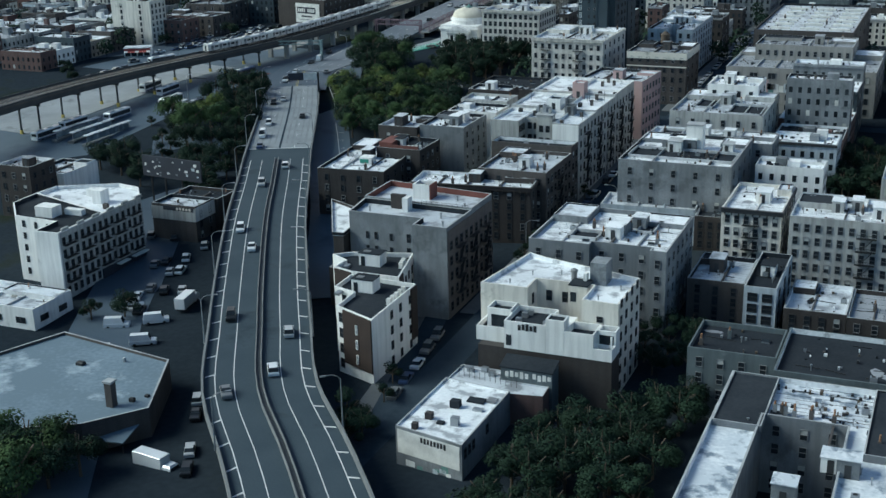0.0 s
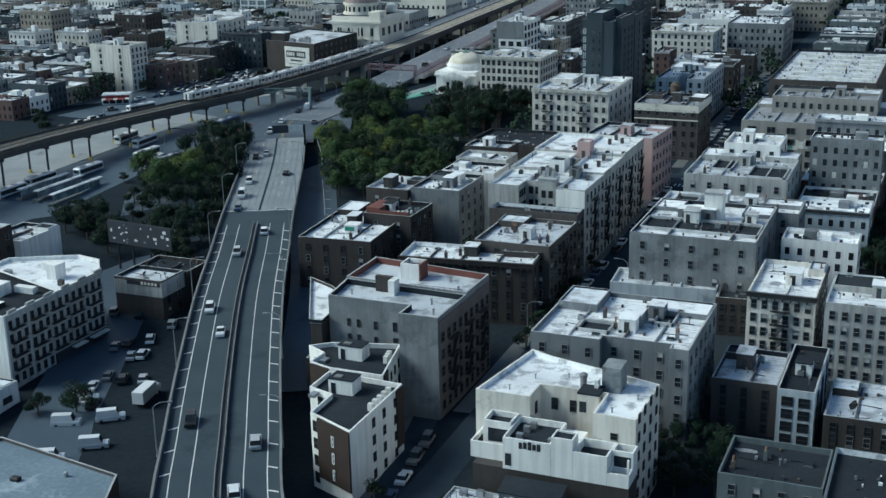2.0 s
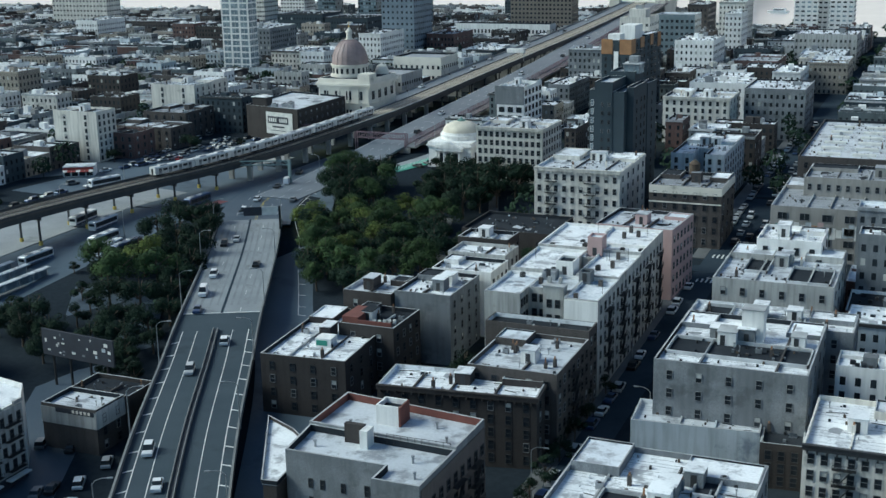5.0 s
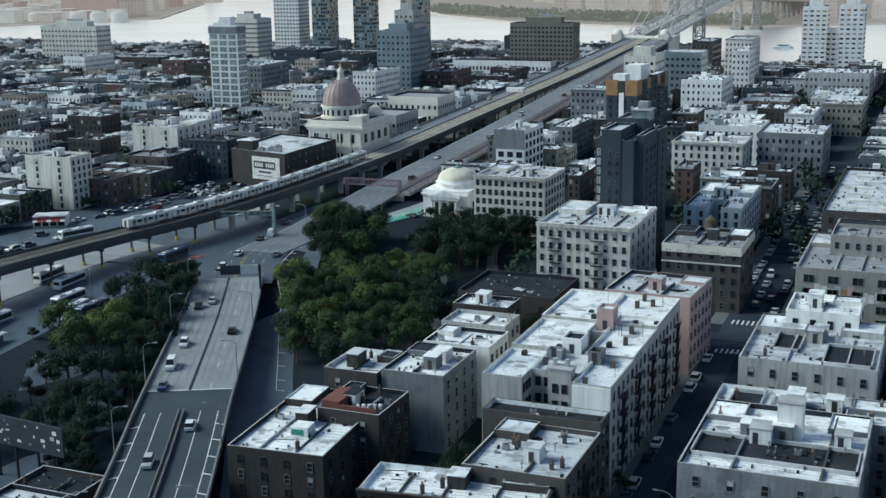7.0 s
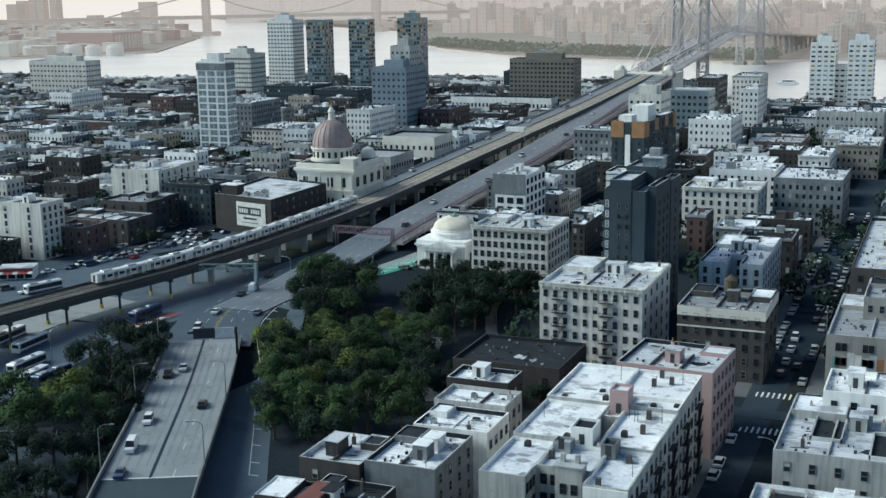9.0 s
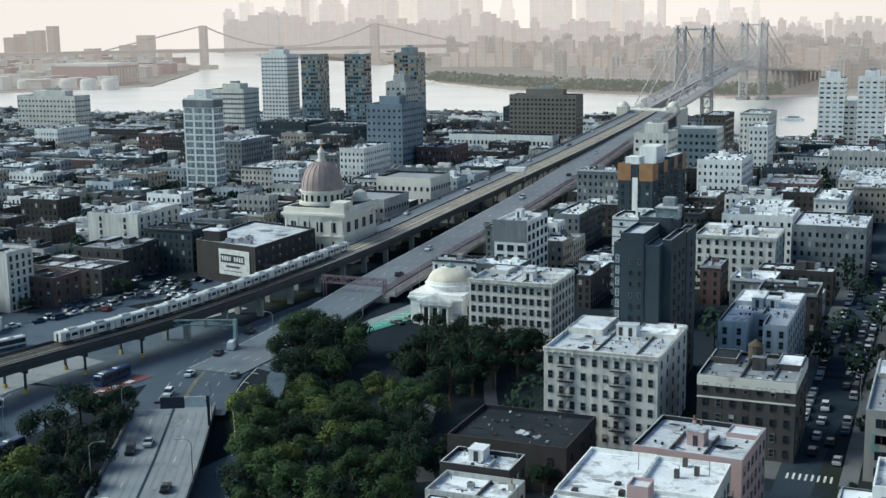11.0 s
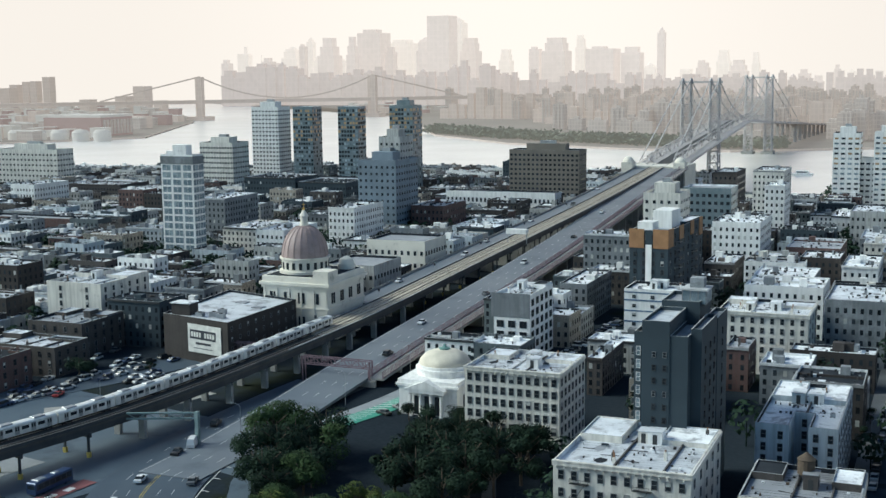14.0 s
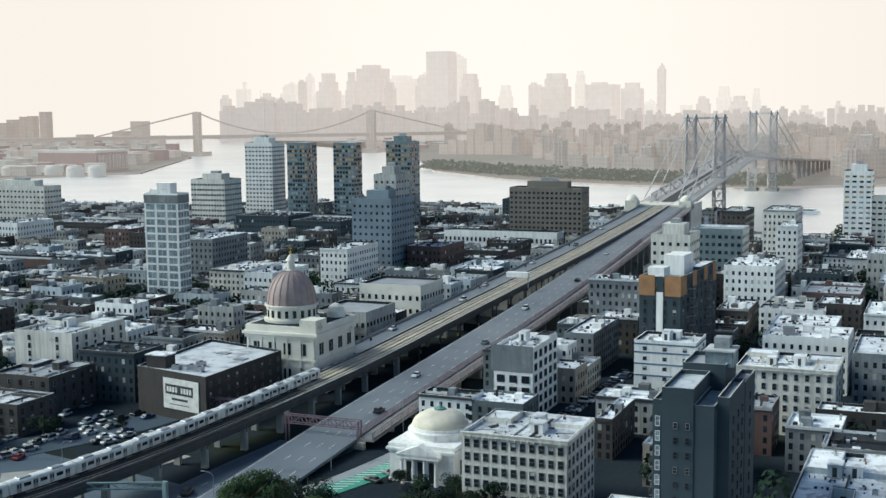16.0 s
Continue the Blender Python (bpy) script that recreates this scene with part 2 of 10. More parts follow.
# Besides foliage tone, leaf_dark holds deep shade and leaf_yellow holds sunlit crowns.
M["leaf"] = leaf_material("leaf", (0.026, 0.05, 0.024), (0.048, 0.078, 0.03))
M["leaf_dark"] = leaf_material("leaf_dark", (0.009, 0.02, 0.015), (0.018, 0.034, 0.02))
M["leaf_yellow"] = leaf_material("leaf_yellow", (0.06, 0.09, 0.028), (0.11, 0.135, 0.038))
CAR_PAINT = {}
for cname, col in (("white", (0.75, 0.76, 0.77)), ("black", (0.02, 0.021, 0.023)), ("grey", (0.17, 0.175, 0.18)), ("silver", (0.45, 0.46, 0.47)), ("blue", (0.04, 0.07, 0.15)), ("red", (0.3, 0.03, 0.03)), ("tan", (0.35, 0.3, 0.22))):
    CAR_PAINT[cname] = material("car_paint_" + cname, col, 0.3, metal=0.2, scale=0.5, amount=0.1, bump=0)

# ---- mesh helpers ----
def mesh_of(name, verts, faces, mats, index=None, smooth=False):
    me = bpy.data.meshes.new(name)
    me.from_pydata([tuple(v) for v in verts], [], faces)
    for m in mats:
        me.materials.append(M[m] if isinstance(m, str) else m)
    if index:
        me.polygons.foreach_set("material_index", index)
    if smooth:
        me.polygons.foreach_set("use_smooth", [True] * len(faces))
    me.update()
    return me


class Shape:
    """Collects boxes, prisms and turned forms into one mesh with several materials."""

    def __init__(self):
        self.v, self.f, self.i, self.mats = [], [], [], []

    def slot(self, mat):
        if mat not in self.mats:
            self.mats.append(mat)
        return self.mats.index(mat)

    def add(self, verts, faces, mat):
        o, s = len(self.v), self.slot(mat)
        self.v += [tuple(p) for p in verts]
        self.f += [tuple(o + k for k in f) for f in faces]
        self.i += [s] * len(faces)
        return self

    def mixed(self, verts, faces, mats):
        """One connected piece whose faces differ in material."""
        o = len(self.v)
        self.v += [tuple(p) for p in verts]
        self.f += [tuple(o + k for k in f) for f in faces]
        self.i += [self.slot(m) for m in mats]
        return self

    def join(self, other, m):
        """Takes over another shape, moved by m."""
        o = len(self.v)
        self.v += [tuple(m @ Vector(p)) for p in other.v]
        self.f += [tuple(o + k for k in f) for f in other.f]
        remap = [self.slot(q) for q in other.mats]
        self.i += [remap[k] for k in other.i]
        return self

    def box(self, x0, y0, z0, x1, y1, z1, mat, m=None):
        vs = [Vector((x, y, z)) for z in (z0, z1) for y in (y0, y1) for x in (x0, x1)]
        if m is not None:
            vs = [m @ p for p in vs]
        return self.add(vs, [(0, 2, 3, 1), (4, 5, 7, 6), (0, 1, 5, 4), (1, 3, 7, 5), (3, 2, 6, 7), (2, 0, 4, 6)], mat)

    def beam(self, a, b, w, h, mat):
        a, b = Vector(a), Vector(b)
        d = (b - a).normalized()
        side = d.cross(Vector((0, 0, 1)))
        side = Vector((1, 0, 0)) if side.length < 1e-4 else side.normalized()
        up = side.cross(d).normalized()
        vs = [p + side * (sx * w / 2) + up * (sz * h / 2) for p in (a, b) for sx, sz in ((-1, -1), (1, -1), (1, 1), (-1, 1))]
        return self.add(vs, [(3, 2, 1, 0), (4, 5, 6, 7), (0, 1, 5, 4), (1, 2, 6, 5), (2, 3, 7, 6), (3, 0, 4, 7)], mat)

    def turned(self, x, y, rings, mat, n=16, cap=True):
        """Rings of (radius, z), from the bottom up."""
        vs = [(x + r * math.cos(2 * math.pi * k / n), y + r * math.sin(2 * math.pi * k / n), z) for r, z in rings for k in range(n)]
        fs = [(j * n + k, j * n + (k + 1) % n, (j + 1) * n + (k + 1) % n, (j + 1) * n + k) for j in range(len(rings) - 1) for k in range(n)]
        if cap:
            fs.append(tuple((len(rings) - 1) * n + k for k in range(n)))
        return self.add(vs, fs, mat)

    def ribbon(self, line, half_left, half_right, z_up, mat, thick=0.0):
        """A strip along a plan line of (x, y, z): a road, a kerb, a painted line. thick: how deep its sides go."""
        L, R = [], []
        for k, p in enumerate(line):
            a, b = line[max(k - 1, 0)], line[min(k + 1, len(line) - 1)]
            dx, dy = b[0] - a[0], b[1] - a[1]
            q = math.hypot(dx, dy)
            nx, ny = -dy / q, dx / q
            L.append((p[0] + nx * half_left, p[1] + ny * half_left, p[2] + z_up))
            R.append((p[0] - nx * half_right, p[1] - ny * half_right, p[2] + z_up))
        n = len(line)
        vs = L + R
        fs = [(k, n + k, n + k + 1, k + 1) for k in range(n - 1)]
        if thick:
            vs = vs + [(x, y, z - thick) for x, y, z in L + R]
            fs += [(2 * n + k, k, k + 1, 2 * n + k + 1) for k in range(n - 1)]
            fs += [(n + k, 3 * n + k, 3 * n + k + 1, n + k + 1) for k in range(n - 1)]
            fs += [(2 * n + k, 2 * n + k + 1, 3 * n + k + 1, 3 * n + k) for k in range(n - 1)]
            fs += [(0, 2 * n, 3 * n, n), (n - 1, 2 * n - 1, 4 * n - 1, 3 * n - 1)]
        return self.add(vs, fs, mat)

    def mesh(self, name, smooth=False):
        return mesh_of(name, self.v, self.f, self.mats, self.i, smooth)

    def put(self, name, parent=None, label="", smooth=False):
        ob = new(name, self.mesh(name, smooth))
        if parent is not None:
            ob.parent = parent
        if label:
            tagged(ob, label)
        return ob


def spline(points, step=6.0):
    """A smooth line through a few plan points (Catmull-Rom), sampled about every step metres."""
    out = []
    P = [Vector(p) for p in points]
    for k in range(len(P) - 1):
        p0, p1, p2, p3 = P[max(k - 1, 0)], P[k], P[k + 1], P[min(k + 2, len(P) - 1)]
        m = max(1, int((p2 - p1).length / step))
        for j in range(m):
            s = j / m
            out.append(0.5 * (2 * p1 + (p2 - p0) * s + (2 * p0 - 5 * p1 + 4 * p2 - p3) * s * s + (3 * p1 - p0 - 3 * p2 + p3) * s ** 3))
    out.append(P[-1])
    return [tuple(q) for q in out]


def smooth01(a, b, v):
    s = min(1.0, max(0.0, (v - a) / (b - a)))
    return s * s * (3 - 2 * s)


def land(x, y):
    """Height of the streets: they climb towards the plaza, and fall to the river."""
    k = min(1.0, max(0.0, (480 - y) / 280))
    near = smooth01(-228, -205, x)
    k = k * near + min(1.0, max(0.0, (405 - y) / 205)) * (1 - near)
    h = -9.5 * k - 3 * k * min(1.0, max(-1.0, (-x - 110) / 60))
    return h - 8.5 * smooth01(750, 1150, y)

# ---- ground, river, far shore ----
RIVER = [(900, 1040), (100, 1130), (-290, 1215), (-600, 1270), (-1150, 1330), (-1650, 1250), (-1700, 1420), (-1446, 1726), (-1321, 1914),
         (-1612, 2492), (-1829, 2791), (-2700, 3500), (-5200, 4300), (-5200, 5200), (-3300, 5200), (-1750, 3350), (-1230, 2800), (-1010, 2350),
         (-859, 2059), (-667, 1869), (-484, 1786), (-337, 1765), (-172, 1859), (300, 2050), (900, 2400)]
WATER_Z = -12.0


def river_depth(xs, ys):
    """Signed distance to the river's banks: positive on land."""
    d = np.full(xs.shape, 1e9)
    inside = np.zeros(xs.shape, bool)
    n = len(RIVER)
    for k in range(n):
        (ax, ay), (bx, by) = RIVER[k], RIVER[(k + 1) % n]
        ex, ey = bx - ax, by - ay
        s = np.clip(((xs - ax) * ex + (ys - ay) * ey) / (ex * ex + ey * ey), 0, 1)
        d = np.minimum(d, np.hypot(xs - ax - s * ex, ys - ay - s * ey))
        cross = ((ay > ys) != (by > ys)) & (xs < ex * (ys - ay) / (ey if ey else 1e-9) + ax)
        inside ^= cross
    return np.where(inside, -d, d)


def build_ground():
    gx = np.concatenate([np.linspace(-5000, -1900, 50)[:-1], np.linspace(-1900, -450, 70)[:-1], np.linspace(-450, 150, 121)[:-1], np.linspace(150, 3000, 50)])
    gy = np.concatenate([np.linspace(-900, 100, 12)[:-1], np.linspace(100, 620, 105)[:-1], np.linspace(620, 2400, 100)[:-1], np.linspace(2400, 5000, 45)])
    X, Y = np.meshgrid(gx, gy)
    sd = river_depth(X, Y)
    Z = np.array([[land(x, y) for x in gx] for y in gy])
    bank = np.clip(sd / 25.0, -1, 1)
    Z = np.where(Y > 1000, np.where(bank > 0, WATER_Z + 2.5 * np.minimum(1, bank * 3), WATER_Z + 6 * bank), Z)
    nx, ny = len(gx), len(gy)
    verts = np.stack([X.ravel(), Y.ravel(), Z.ravel()], 1).tolist()
    faces = [(j * nx + i, j * nx + i + 1, (j + 1) * nx + i + 1, (j + 1) * nx + i) for j in range(ny - 1) for i in range(nx - 1)]
    tagged(new("ground", mesh_of("ground", verts, faces, ["ground"], smooth=True)), "dark city ground of worn asphalt and earth", "ground", kind="structure")
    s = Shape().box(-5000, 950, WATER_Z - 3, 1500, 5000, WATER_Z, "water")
    tagged(s.put("water"), "river water painted pale for the bright sky it mirrors", "river", kind="structure")


build_ground()


# ---- roads ----
RAMP = spline([(30, -60, -1.0), (2, 5, -1.0), (-24, 54, -1.0), (-52, 97, -1.0), (-86, 142, -1.0), (-105, 165, -1.0), (-120, 190, -1.0), (-135, 216, -1.0), (-155, 252, -1.0), (-172, 285, -1.0), (-186, 312, -0.8), (-211, 363, 0.2), (-230, 399, 0.4)])
TRACK = spline([(-288, 290, 8), (-288, 330, 8), (-284, 368, 8), (-277, 405, 8), (-269, 443, 8), (-265, 485, 8), (-264, 540, 8), (-264, 590, 8.4), (-264, 672, 11), (-264, 745, 13.2), (-264, 850, 16.5), (-267, 985, 20.7), (-271, 1080, 23.5)])
ROADWAY = [(x, y, min(z, 0.3 + max(0.0, y - 455) * 0.0375)) for x, y, z in spline([(-238, 430, 30), (-238, 480, 30), (-240, 540, 30), (-241, 620, 30), (-243, 720, 30), (-248, 830, 30), (-254, 940, 30), (-260, 1060, 30)])]


def on_land(points, lift=0.0, step=6.0):
    return [(x, y, land(x, y) + lift) for x, y, z in spline([(x, y, 0) for x, y in points], step)]


def dashes(s, line, offset, length, gap, width, lift, mat):
    """Painted dashes along a line, at an offset to its right."""
    run, on = 0.0, True
    seg = []
    for a, b in zip(line, line[1:]):
        run += math.hypot(b[0] - a[0], b[1] - a[1])
        if on:
            seg.append(a)
        if run > (length if on else gap):
            if on and len(seg) > 0:
                seg.append(b)
                s.ribbon(seg, 0.5 * width - offset, 0.5 * width + offset, lift, mat)
            run, on, seg = 0.0, not on, []



# ---- buildings ----
WINDOWS = {}


def window_mesh(w, h, style):
    """One sash window in a single piece: a proud frame with two lights, glass set back in it."""
    key = (round(w, 2), round(h, 2), style)
    if key not in WINDOWS:
        fr = {"dark": "frame_dark", "stone": "limestone", "pale": "white_wall"}.get(style, "frame_white")
        t, d = 0.08, 0.14
        if w > 1.9:
            xs, zs, holes = [-w / 2, -w / 2 + t, -t / 2, t / 2, w / 2 - t, w / 2], [0, t, h - t, h], ((1, 1), (3, 1))
        else:
            xs, zs, holes = [-w / 2, -w / 2 + t, w / 2 - t, w / 2], [0, t, h * 0.48, h * 0.48 + t * 0.8, h - t, h], ((1, 1), (1, 3))
        s = Shape()
        nx = len(xs)
        front = [(x, -d, z) for z in zs for x in xs]
        at = lambda i, k: k * nx + i
        verts, faces, mats = list(front), [], []
        for k in range(len(zs) - 1):
            for i in range(nx - 1):
                ring = [at(i, k), at(i + 1, k), at(i + 1, k + 1), at(i, k + 1)]
                if (i, k) in holes:
                    o = len(verts)
                    verts += [(verts[r][0], -0.03, verts[r][2]) for r in ring]
                    back = [o, o + 1, o + 2, o + 3]
                    for q in range(4):
                        faces.append((ring[q], ring[(q + 1) % 4], back[(q + 1) % 4], back[q]))
                        mats.append(fr)
                    faces.append(tuple(back))
                    mats.append("blind" if style == "blind" and (i, k) == holes[1] else "pale_pane" if style == "pale" else "glass")
                else:
                    faces.append(tuple(ring))
                    mats.append(fr)
        rim = [at(0, 0), at(nx - 1, 0), at(nx - 1, len(zs) - 1), at(0, len(zs) - 1)]
        o = len(verts)
        verts += [(verts[r][0], 0.02, verts[r][2]) for r in rim]
        for q in range(4):
            faces.append((rim[(q + 1) % 4], rim[q], o + q, o + (q + 1) % 4))
            mats.append(fr)
        WINDOWS[key] = s.mixed(verts, faces, mats).mesh("window")
    return WINDOWS[key]


def inset(poly, d):
    """The outline of a right-angled or four-sided plan, moved inwards by d."""
    out = []
    n = len(poly)
    for k in range(n):
        p0, p1, p2 = Vector(poly[k - 1]), Vector(poly[k]), Vector(poly[(k + 1) % n])
        e1, e2 = (p1 - p0).normalized(), (p2 - p1).normalized()
        n1, n2 = Vector((-e1.y, e1.x)), Vector((-e2.y, e2.x))
        c = 1 + n1.dot(n2)
        out.append(p1 + (n1 + n2) * (d / max(c, 0.2)))
    return [tuple(q) for q in out]


def shell(poly, z0, z1, wall, roof, parapet=0.9, thick=0.3, coping="coping", inner=None):
    """Walls with a parapet round the roof, and the roof slab, as two shapes."""
    n = len(poly)
    w = Shape()
    inn = inset(poly, thick)
    zr = z1 - parapet
    vs = [(x, y, z0) for x, y in poly] + [(x, y, z1) for x, y in poly] + [(x, y, z1) for x, y in inn] + [(x, y, zr - 0.1) for x, y in inn]
    ring = [(k, (k + 1) % n) for k in range(n)]
    sides = [(a, b, n + b, n + a) for a, b in ring] + [(2 * n + a, 2 * n + b, 3 * n + b, 3 * n + a) for a, b in ring]
    tops = [(n + a, n + b, 2 * n + b, 2 * n + a) for a, b in ring]
    pick = inner or ("roof_dark", "roof_white", wall, "roof_dark")[int(abs(z1 * 10) + len(wall) + n) % 4]
    w.mixed(vs, sides + tops, [wall] * n + [pick] * n + [coping] * len(tops))
    big = inset(poly, thick * 0.5)
    r = Shape().add([(x, y, zr) for x, y in big] + [(x, y, zr - 0.25) for x, y in big], [tuple(range(n)), tuple(range(2 * n - 1, n - 1, -1))] + [(n + a, n + b, b, a) for a, b in ring], roof)
    return w, r


def building(label, x, y, w, d, turn, z1, storeys, front=0, side=0, wall="grey_wall", roof="roof_white", name="apartment_building", style="plain", win=(1.15, 1.8), notch=None,
             parapet=0.9, cornice="", escape=(), bulk=1, z0=None, near=True, vents=3, tank=False, seed=0, plain=False):
    """A block of flats by its near right corner: width runs to the left along the front, depth away from it. front, side: windows in a row."""
    rng = random.Random(int(abs(x) * 7 + abs(y) * 13 + seed))
    base = land(x - w * 0.5, y + d * 0.5) - 1.2 if z0 is None else z0
    root = new(name)
    root.matrix_world = pose(x, y, 0, 0, 0, turn)
    tagged(root, label, "building" if name != "house" else "house")
    if notch:
        a, b, c = notch
        plan = [(-w, 0), (-b, 0), (-b, c), (-a, c), (-a, 0), (0, 0), (0, d), (-w, d)]
    else:
        plan = [(-w, 0), (0, 0), (0, d), (-w, d)]
    ws, rs = shell(plan, base, z1, wall, roof, parapet, 0.3, wall if wall in ("white_wall", "cream_wall") or plain else "coping")
    ws.put("wall", root)
    rs.put("roof", root, {"roof_white": "white-coated flat roof with stains", "roof_silver": "silver-painted flat roof", "roof_dark": "black tar roof", "roof_grey": "grey felt roof"}.get(roof, ""))
    ww, wh = win
    street = max(land(x, y), land(x - w, y))
    pitch = (z1 - parapet - street - 0.4) / storeys

    def row(p, q, n, face, first=0):
        """Windows along a wall from plan point p to q."""
        for f in range(first, storeys):
            z = street + 0.35 + f * pitch + (pitch - wh) * 0.45
            for k in range(n):
                u = (k + 0.5) / n
                pick = style
                if style == "plain":
                    pick = "blind" if rng.random() < 0.14 else ("dark" if wall in ("brick_dark", "brick_brown", "brick_red", "charcoal_wall") and rng.random() < 0.75 else "sash")
                o = new("window", window_mesh(ww, wh, pick))
                o.parent = root
                o.matrix_local = pose(p[0] + (q[0] - p[0]) * u, p[1] + (q[1] - p[1]) * u, z, 0, 0, face)

    if front:
        if notch:
            a, b, c = notch
            each = max(1, round(front * (w - b) / w))
            row((-w, 0), (-b, 0), each, 0)
            row((-b, c), (-a, c), max(1, round(front * (b - a) / w)), 0)
            row((-a, 0), (0, 0), max(1, round(front * a / w)), 0)
        else:
            row((-w + 0.3, 0), (-0.3, 0), front, 0)
    if side:
        row((0, 0.3), (0, d - 0.3), side, 90)
    if cornice:
        s = Shape()
        s.box(-w - 0.1, -0.5, z1 - 0.9, 0.35, 0, z1 - 0.15, cornice)
        s.box(-w - 0.1, -0.65, z1 - 0.15, 0.45, 0, z1 + 0.12, cornice)
        s.box(0, 0, z1 - 0.9, 0.35, d * 0.98, z1 - 0.15, cornice)
        for k in range(int(w / 1.5)):
            s.box(-w + 0.6 + k * 1.5, -0.62, z1 - 1.4, -w + 0.85 + k * 1.5, -0.003, z1 - 0.9, cornice)
        s.put("cornice", root)
    for face, u, wide in escape:
        fire_escape(root, face, u, wide, street, pitch, storeys, w, d)
    zr = z1 - parapet
    for k in range(bulk):
        bx = -w * rng.uniform(0.3, 0.7) if w > 8 else -w * 0.5
        by = d * rng.uniform(0.35, 0.7)
        bw, bd, bh = rng.uniform(2.2, 3.2), rng.uniform(3, 4.5), rng.uniform(2.2, 2.9)
        s = Shape()
        s.box(bx - bw / 2, by - bd / 2, zr - 0.02, bx + bw / 2, by + bd / 2, zr + bh, wall if rng.random() < 0.6 else "white_wall")
        s.box(bx - bw / 2 - 0.15, by - bd / 2 - 0.15, zr + bh, bx + bw / 2 + 0.15, by + bd / 2 + 0.15, zr + bh + 0.15, roof)
        s.box(bx - 0.45, by - bd / 2 - 0.05, zr, bx + 0.45, by - bd / 2 + 0.02, zr + 2.0, "frame_dark")
        s.put("stair_bulkhead", root, "stair bulkhead with a dark door")
    for k in range(int(vents * 1.2)):
        vx, vy = -w * rng.uniform(0.08, 0.92), d * rng.uniform(0.1, 0.92)
        if notch and vy < notch[2] + 1 and notch[0] - 1 < -vx < notch[1] + 1:
            vy = d * 0.8
        kind = rng.random()
        s = Shape()
        if kind < 0.35:
            s.box(vx - 0.3, vy - 0.3, zr - 0.02, vx + 0.3, vy + 0.3, zr + rng.uniform(1.0, 1.8), "brick_brown" if rng.random() < 0.5 else wall)
            s.turned(vx, vy, [(0.16, zr + 1.0), (0.16, zr + 2.1)], "rust", 8)
            s.put("chimney", root)
        elif kind < 0.75:
            s.turned(vx, vy, [(0.09, zr - 0.02), (0.09, zr + 0.9), (0.2, zr + 0.92), (0.2, zr + 1.1)], "steel", 8)
            s.put("vent_pipe", root)
        elif kind < 0.9:
            s.box(vx - 0.7, vy - 0.5, zr - 0.02, vx + 0.7, vy + 0.5, zr + 0.25, "steel")
            s.add([(vx - 0.7, vy - 0.5, zr + 0.25), (vx + 0.7, vy - 0.5, zr + 0.25), (vx + 0.7, vy + 0.5, zr + 0.25), (vx - 0.7, vy + 0.5, zr + 0.25), (vx - 0.6, vy, zr + 0.6), (vx + 0.6, vy, zr + 0.6)], [(0, 1, 5, 4), (2, 3, 4, 5), (1, 2, 5), (3, 0, 4)], "glass")
            s.put("skylight", root)
        else:
            s.box(vx - 0.55, vy - 0.4, zr + 0.15, vx + 0.55, vy + 0.4, zr + 1.05, "steel")
            s.box(vx - 0.5, vy - 0.35, zr - 0.02, vx - 0.4, vy + 0.35, zr + 0.15, "iron")
            s.box(vx + 0.4, vy - 0.35, zr - 0.02, vx + 0.5, vy + 0.35, zr + 0.15, "iron")
            s.turned(vx, vy, [(0.33, zr + 1.05), (0.33, zr + 1.1)], "iron", 10)
            s.put("air_conditioner", root)
    if w * d > 120:
        for k in range(int(w * d / 170)):
            px, py = -w * rng.uniform(0.12, 0.88), d * rng.uniform(0.12, 0.88)
            if notch and py < notch[2] + 2.5:
                continue
            pw, pd = rng.uniform(0.6, 2.2), rng.uniform(0.6, 2.6)
            n = 9
            ring = [(px + pw * rng.uniform(0.6, 1.1) * math.cos(2 * math.pi * q / n), py + pd * rng.uniform(0.6, 1.1) * math.sin(2 * math.pi * q / n)) for q in range(n)]
            ring = [(min(-0.4, max(-w + 0.4, u)), min(d - 0.4, max(0.4, v))) for u, v in ring]
            s = Shape().add([(u, v, zr + 0.006) for u, v in ring], [tuple(range(n))], rng.choice(("roof_grey", "roof_dark", "roof_silver") if roof != "roof_dark" else ("roof_grey", "roof_silver")))
            s.put("tar_patch", root)
        for k in range(0 if plain else int(w / 9)):
            u = -w * (k + rng.uniform(0.6, 1.2)) / (int(w / 9) + 1)
            v0 = notch[2] + 0.4 if notch else 0.35
            h = rng.uniform(0.25, 0.7)
            s = Shape().box(u - 0.15, v0, zr - 0.02, u + 0.15, d * rng.uniform(0.55, 0.97), zr + h, rng.choice((wall, "coping", "brick_brown")))
            s.put("party_wall", root)
    if w > 11 and d > 11 and not plain:
        for k in range(1 if w * d < 420 else 2):
            sw, sd, sh = w * rng.uniform(0.22, 0.42), d * rng.uniform(0.25, 0.45), rng.uniform(0.5, 1.3)
            u0 = -w + 0.32 if (k + int(w)) % 2 else -sw - 0.32
            v1 = d - 0.32
            top = rng.choice((roof, "roof_white", "roof_silver", "roof_dark"))
            plan2 = [(u0, v1 - sd), (u0 + sw, v1 - sd), (u0 + sw, v1), (u0, v1)]
            a, b = shell(plan2, zr - 0.02, zr + sh + 0.35, wall, top, 0.3, 0.2)
            a.add(b.v, b.f, top)
            a.put("raised_roof", root, "raised rear part of the roof")
